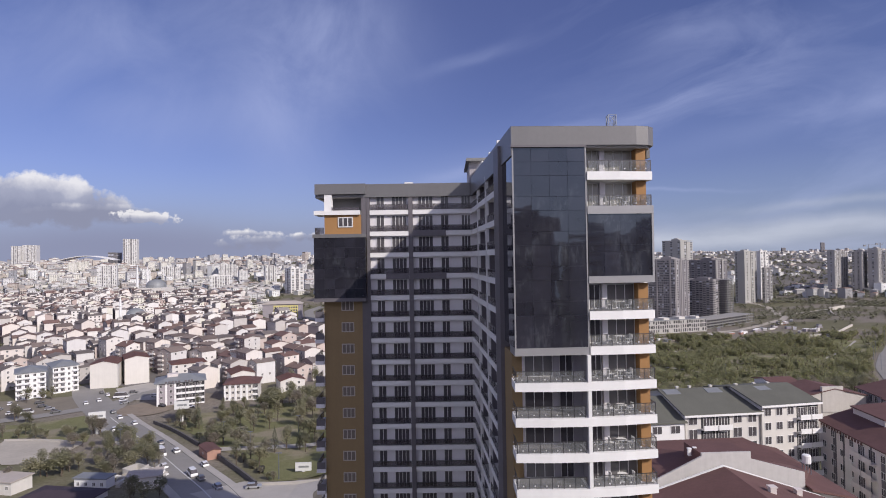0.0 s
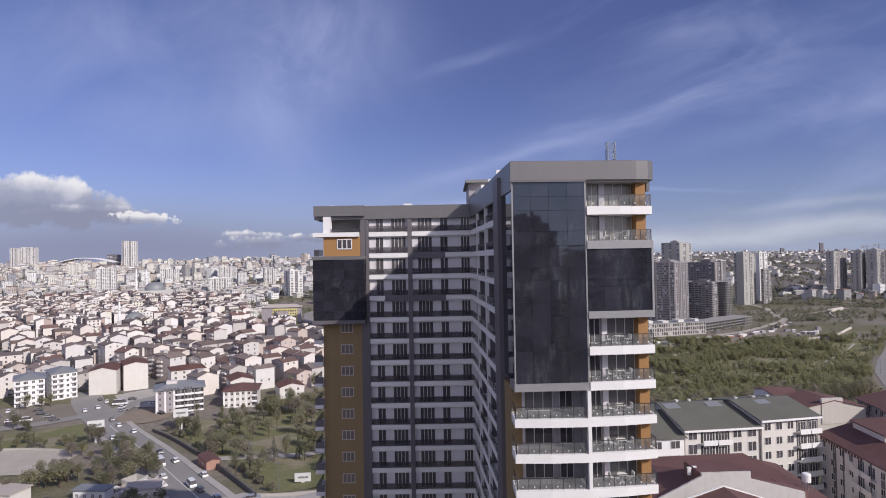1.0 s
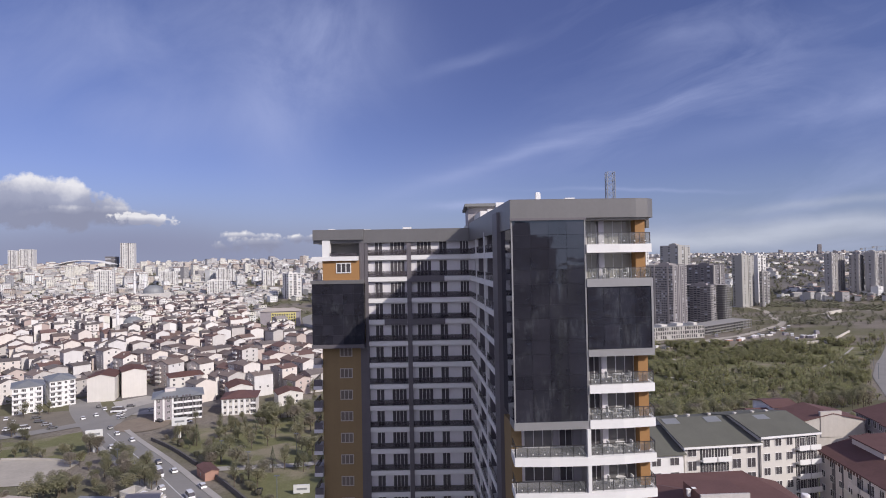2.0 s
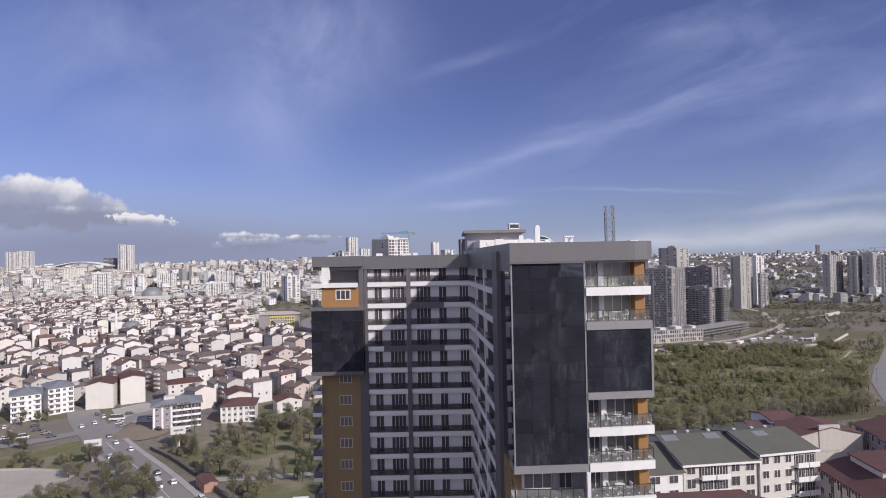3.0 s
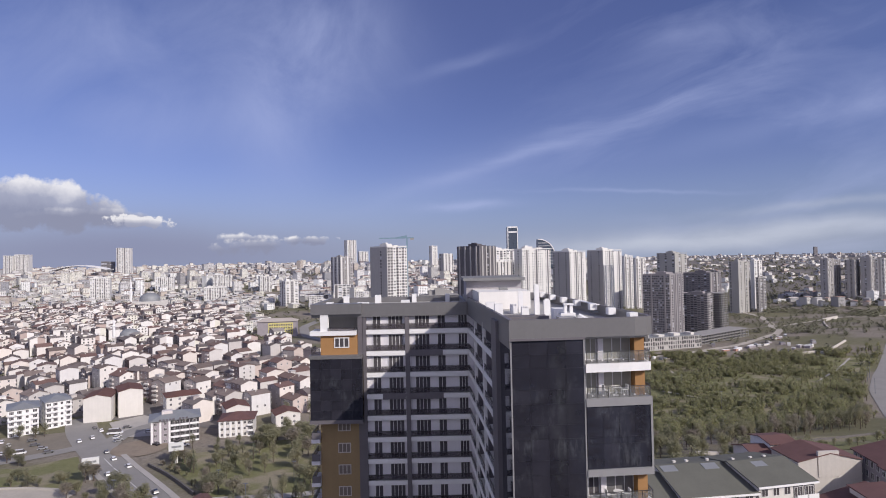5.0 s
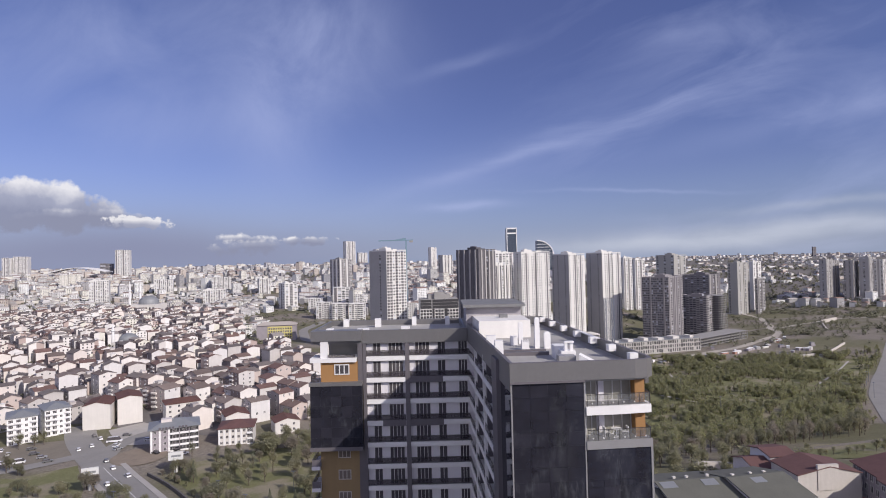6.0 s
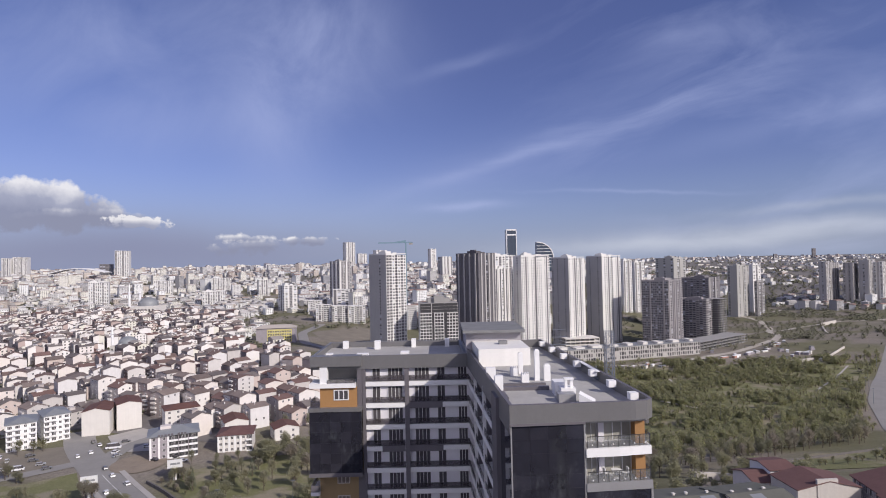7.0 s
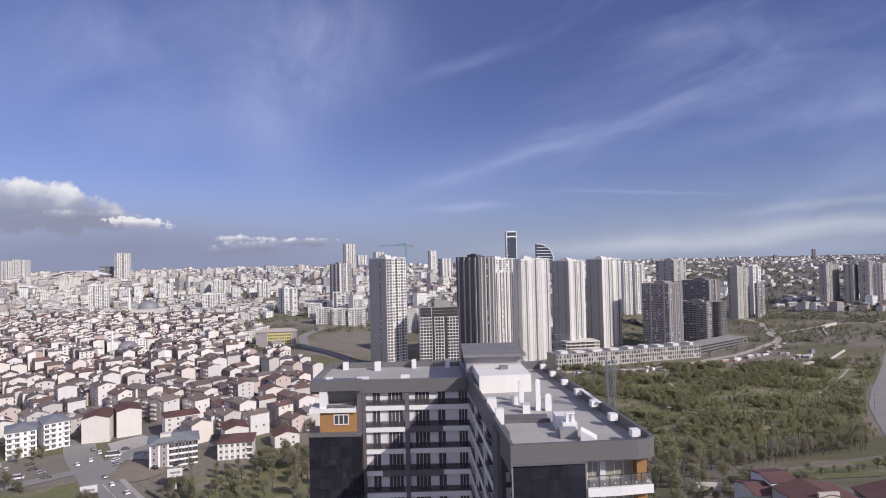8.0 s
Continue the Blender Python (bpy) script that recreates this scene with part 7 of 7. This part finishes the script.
def far_scrub():
    """Bushes and small trees in the valley and between the far blocks."""
    vs, fs = (np.array(a) for a in crown_points(3.6, 5.0, 0.2, 40, 77, size=2.6))
    g = random.Random(9)
    V, F, n = [], [], 0
    for k in range(13500):
        if k < 3600:
            a, d = radians(g.uniform(14, 42)), g.uniform(640, 2600)
        elif k < 12600:
            a, d = radians(g.uniform(-46, 42)), 860 + 2500 * g.random() ** 1.3
        else:
            a, d = radians(g.uniform(-42, -16)), g.uniform(420, 800)
        x, y = d * math.sin(a), d * math.cos(a)
        clump = noise.noise(Vector((x / 130, y / 130, 0)))
        if k < 3600 and d < 1250 and clump < 0.12 and g.random() < 0.85:
            continue
        if k < 3600 and d < 1300 and g.random() < 0.5:
            continue
        if 3600 <= k < 12600 and clump < -0.1 and g.random() < 0.7:
            continue
        s = g.uniform(0.5, 1.3) * (1.5 if d > 1300 else 1.0)
        V.append(vs * s + (x, y, gz(x, y)))
        F.append(fs + n)
        n += len(vs)
    me = bpy.data.meshes.new("far_scrub")
    me.from_pydata(np.concatenate(V).tolist(), [], np.concatenate(F).tolist())
    me.materials.append(FAR_LEAF)
    tagged(new("far_scrub", me), "dull green bushes scattered over the valley and slopes", "bushes", kind="stuff")


far_scrub()

# ---- vehicles ----
TYRE = material("tyre_rubber", (0.02, 0.02, 0.02), 0.85, var=0.1)
CAR_PAINTS = [material("car_paint_white", (0.75, 0.75, 0.76), 0.25, var=0.03, spec=0.6), material("car_paint_grey", (0.16, 0.165, 0.17), 0.3, 0.3, var=0.03, spec=0.6),
              material("car_paint_dark", (0.03, 0.03, 0.035), 0.25, var=0.03, spec=0.6), material("car_paint_silver", (0.45, 0.46, 0.48), 0.3, 0.4, var=0.03, spec=0.6), material("car_paint_red", (0.30, 0.05, 0.04), 0.3, var=0.03, spec=0.6)]


def car(x, y, heading, paint, label, van=False, bus=False):
    L, W, hb, ht = (4.4, 1.8, 0.85, 1.45) if not van else (5.2, 2.0, 1.1, 2.2)
    if bus:
        L, W, hb, ht = 7.5, 2.3, 1.2, 2.8
    t = thing("car" if not (van or bus) else ("minibus" if bus else "van"), label, "car" if not (van or bus) else "van", m=turn_z(x, y, gz(x, y) + 0.3, heading))
    prof = [(-L / 2, 0.28), (L / 2, 0.28), (L / 2, hb * 0.75), (L / 2 - 0.25, hb * 0.92), (L * 0.22, hb), (-L / 2 + 0.1, hb * 1.03), (-L / 2, hb * 0.8)]
    def slab(profile, w, top_w=None):
        n, k = len(profile), (w if top_w is None else top_w)
        hi = max(p[1] for p in profile)
        vs = [(px, sd * (w if pz < hi * 0.9 else k) / 2, pz) for sd in (-1, 1) for px, pz in profile]
        return Mesh().add(vs, [tuple(range(n)), tuple(range(2 * n - 1, n - 1, -1))] + [((i + 1) % n, i, n + i, n + (i + 1) % n) for i in range(n)])
    part("body", slab(prof, W), CAR_PAINTS[paint], t)
    fr = 0.22 if not (van or bus) else 0.40
    cab = [(-L * 0.47, hb), (L * fr, hb), (L * (fr - 0.14), ht), (-L * 0.40, ht)]
    part("glasshouse", slab(cab, W * 0.94, W * 0.8), PANE, t, "dark glazing")
    part("roof", Mesh().box(-L * 0.39, -W * 0.40, ht, L * (fr - 0.145), W * 0.40, ht + 0.06), CAR_PAINTS[paint], t)
    for wx in (-L * 0.31, L * 0.31):
        for wy in (-W / 2 + 0.08, W / 2 - 0.08):
            wh = part("wheel", Mesh().lathe([(0.0, -0.1), (0.31, -0.1), (0.33, 0), (0.31, 0.1), (0.1, 0.1)], 12), TYRE, t, "black tyre")
            wh.matrix_basis = Matrix.Translation((wx, wy, 0.33)) @ Matrix.Rotation(math.pi / 2, 4, "X")


CAR_WORDS = ("white saloon car on the asphalt", "grey car on the asphalt", "dark car on the asphalt", "silver car on the asphalt", "red car on the asphalt")
AV = 128                                            # heading of the avenue
for x, y, hd, p in ((-80.8, 192.1, AV, 0), (-67.8, 170.4, AV, 3), (-139.3, 257.0, AV + 4, 0), (-141.6, 245.3, AV, 0), (-109.5, 220.8, AV, 2), (-98.2, 209.2, AV, 0), (-93.5, 190.5, AV, 0), (-161.1, 278.2, AV, 1),
                    (-170, 303, 80, 0), (-182.9, 303.0, AV, 0), (-134, 294, 60, 2), (-128, 287, 30, 0), (-212, 300, 40, 1), (-218, 292, 120, 0), (-222, 286, 110, 3), (-205, 292, 20, 1), (-190, 280, 40, 1), (-158, 312, 20, 0), (-175, 322, 15, 1), (-193, 322, AV, 2),
                    (-76, 178, AV, 1), (-60, 186, 100, 2), (-57, 170, 10, 3), (-210, 278, 25, 0), (-197, 286, 30, 3), (-230, 283, 100, 2), (-226, 298, 120, 0), (-186, 297, AV, 0), (-166, 297, 60, 3), (-143, 289, 150, 2), (-152, 268, AV, 0), (-186, 316, AV, 0)):
    car(x, y, hd, p, CAR_WORDS[p])
car(-80.6, 182.5, AV, 0, "white van on the avenue", van=True)
car(-102.2, 206.0, AV, 0, "white minibus on the avenue", bus=True)
car(-175.4, 310.6, 15, 0, "white minibus at the junction", bus=True)
car(-203, 279, 25, 0, "white van parked by the lawn", van=True)
car(-158.0, 318.5, 90, 0, "white van by the blocks", van=True)

# ---- balcony furniture ----
def balcony_set(x, y, z):
    t = thing("balcony_table", "small round white table on a balcony", "table", "balcony furniture", m=Matrix.Translation((x, y, z)))
    part("tabletop", Mesh().lathe([(0.0, 0.70), (0.45, 0.70), (0.46, 0.72), (0.45, 0.745)], 14), WHITE, t)
    part("stem", Mesh().tube([(0, 0, 0.0), (0, 0, 0.7)], (0.05, 0.04), 8), WHITE, t)
    part("foot", Mesh().lathe([(0.0, 0.0), (0.26, 0.0), (0.24, 0.04)], 12), WHITE, t)
    for dx, dy, turn in ((-0.85, 0.1, 100), (0.8, 0.2, -80)):
        c = thing("balcony_chair", "white moulded chair on a balcony", "chair", "balcony furniture", m=turn_z(x + dx, y + dy, z, turn))
        part("seat", Mesh().box(-0.24, -0.24, 0.42, 0.24, 0.24, 0.46), WHITE, c)
        part("backrest", Mesh().prism([(-0.24, 0.20), (0.24, 0.20), (0.24, 0.26), (-0.24, 0.26)], 0.46, 0.88), WHITE, c)
        for lx in (-0.2, 0.2):
            for ly in (-0.2, 0.2):
                part("leg", Mesh().box(lx - 0.02, ly - 0.02, 0, lx + 0.02, ly + 0.02, 0.42), WHITE, c)


for k in (1, 4, 5, 6, 7, 8, 9):
    balcony_set(15.4, 51.6, LEVELS[k] + (0.05 if k == 1 else 0.0))

# ---- hoardings, lamps, pylons ----
BOARD = material("hoarding_face", (0.66, 0.66, 0.65), 0.6, var=0.06)


def billboard(x, y, w, h, z, heading, label):
    t = thing("billboard", label, "billboard", "hoardings", m=turn_z(x, y, gz(x, y), heading))
    part("post", Mesh().tube([(0, 0.3, -0.5), (0, 0.3, z)], (0.7, 0.55), 10), FRAME_WHITE, t)
    part("panel", Mesh().box(-w / 2, -0.25, z - 0.2, w / 2, 0.25, z + h), BOARD, t)
    mk = Mesh()
    for i, (a, b) in enumerate(((-0.3, 0.1), (0.12, 0.34))):
        mk.box(w * a, -0.28, z + h * 0.35, w * b, -0.255, z + h * 0.6)
    part("lettering", mk, SHEET_GREY, t, "plain grey bars of lettering")


billboard(-145.5, 240.0, 6.2, 3.4, 5.8, 22, "white roadside hoarding on a thick post")
billboard(-120.5, 262.0, 6.2, 3.4, 5.8, 18, "white roadside hoarding on a thick post among trees")
billboard(-46.0, 184.0, 5.0, 2.4, 0.9, 5, "low white board in the park")


def lamp(x, y, h, label="tall slim steel street lamp"):
    t = thing("street_lamp", label, "lamp", "street lamps", m=Matrix.Translation((x, y, gz(x, y))))
    part("pole", Mesh().tube([(0, 0, -0.5), (0, 0, h)], (0.16, 0.09), 8), MAST_STEEL, t)
    part("head", Mesh().box(-0.9, -0.15, h, 0.9, 0.15, h + 0.2), MAST_STEEL, t)


for x, y, h in ((176, 369, 11), (345, 470, 13), (300, 404, 11), (330, 452, 11), (-70, 205, 8), (-52, 178, 8), (-86, 222, 8), (-120, 212, 8), (-60, 232, 8), (420, 560, 12), (180, 440, 11)):
    lamp(x, y, h)

pylon = lattice_mast("power_pylon", 95, 470, gz(95, 470) - 1, 22, 1.6, "tall lattice power pylon standing in the park")
part("crossarms", Mesh().box(-8, -0.25, 42, 8, 0.25, 42.5).box(-6.5, -0.25, 48, 6.5, 0.25, 48.5).box(-5, -0.25, 54, 5, 0.25, 54.5), MAST_STEEL, pylon)

# pale walls and sheds on the valley floor
for pts, w, lift in (([(402, 604), (449, 646)], 1.0, 2.2), ([(624, 952), (673, 987)], 2, 5.0), ([(541, 810), (622, 944)], 2, 1.5), ([(346, 586), (392, 600)], 1.5, 2.5)):
    strip("site_wall", pts, w, BEIGE_RENDER, lift, "pale retaining wall on the valley floor", "wall", lift + 1)
for k in range(18):
    x, y = r.uniform(290, 420), r.uniform(585, 660)
    if x > y * 0.66:
        continue
    w_, d_, h_ = r.uniform(3, 7), r.uniform(2.5, 4), r.uniform(2.2, 3)
    t = thing("site_hut", "small pale site hut with a flat metal roof", "hut", "site huts", m=turn_z(x, y, gz(x, y), r.uniform(0, 90)))
    part("wall", Mesh().box(-w_ / 2, -d_ / 2, -0.6, w_ / 2, d_ / 2, h_), r.choice((WHITE, CREAM, SHADE_MAUVE)), t)
    part("roof", Mesh().box(-w_ / 2 - 0.2, -d_ / 2 - 0.2, h_, w_ / 2 + 0.2, d_ / 2 + 0.2, h_ + 0.2), r.choice((WHITE, SHEET_GREY)), t)
strip("road", [(120, 585), (200, 588), (262, 612), (330, 655), (420, 735)], 9, PALE_EARTH, 0.4, "pale dusty site road before the long low block", "road")
for k in range(46):
    u = r.random()
    x, y = 130 + 300 * u + r.uniform(-5, 5), np.interp(u, (0, 0.3, 0.5, 0.75, 1.0), (578, 584, 606, 650, 728)) + r.uniform(-7, 4)
    w_, d_, h_ = r.uniform(2.5, 9), r.uniform(2, 3.5), r.uniform(1.4, 3.2)
    t = thing("site_container", "small site container or stacked material beside the dusty road", "container", "site clutter", m=turn_z(x, y, gz(x, y), r.uniform(10, 60)))
    part("body", Mesh().box(-w_ / 2, -d_ / 2, -0.5, w_ / 2, d_ / 2, h_), r.choice((WHITE, CREAM, BEIGE, SHADE_MAUVE, SHEET_GREY, BRICKY)), t)
    part("lid", Mesh().box(-w_ / 2 - 0.1, -d_ / 2 - 0.1, h_, w_ / 2 + 0.1, d_ / 2 + 0.1, h_ + 0.15), r.choice((WHITE, SHEET_GREY)), t)
long_hall, w = apartment((935, 1500), (1010, 1494), 24, -38, "long white hall beyond the valley", WHITE, SHEET_GREY, "hip", 3, 12, 2, 0, (), 0.5, win=(3, 2.5), group="valley buildings", storey=5)

# the street behind the viewer, mirrored in the glass bays
strip("road", [(-120, -38), (-20, -34), (90, -30)], 14, ASPHALT, 0.2, "grey asphalt street between the blocks", "road")
for x, y, wa, z1, front, wall, words in ((44, -64, 34, 61.0, "wbwdwwbwwb", TOWER_GREY, "grey apartment block across the street with stacked balconies"), (9, -68, 30, 64.0, "WwbwwbwW", TOWER_TAN, "tan apartment block across the street with stacked balconies"),
                                         (-26, -66, 44, 62.5, "wwbwdwbwwbw", TOWER_GREY, "broad grey apartment block across the street"), (98, -58, 50, 55.0, "bwwdwwbww", TOWER_PALE, "pale apartment block across the street")):
    high_rise(x, y, wa, 18, z1, words, wall=wall, turn=180, front=front, side="w.w", z0=-3)
tree_belt([(r.uniform(-45, 70), r.choice((-20, -23, -45, -48)) + r.uniform(-2, 2), r.choice((0, 1, 2, 3)), r.uniform(0.9, 1.4)) for k in range(16)], "leafy street trees between the blocks")
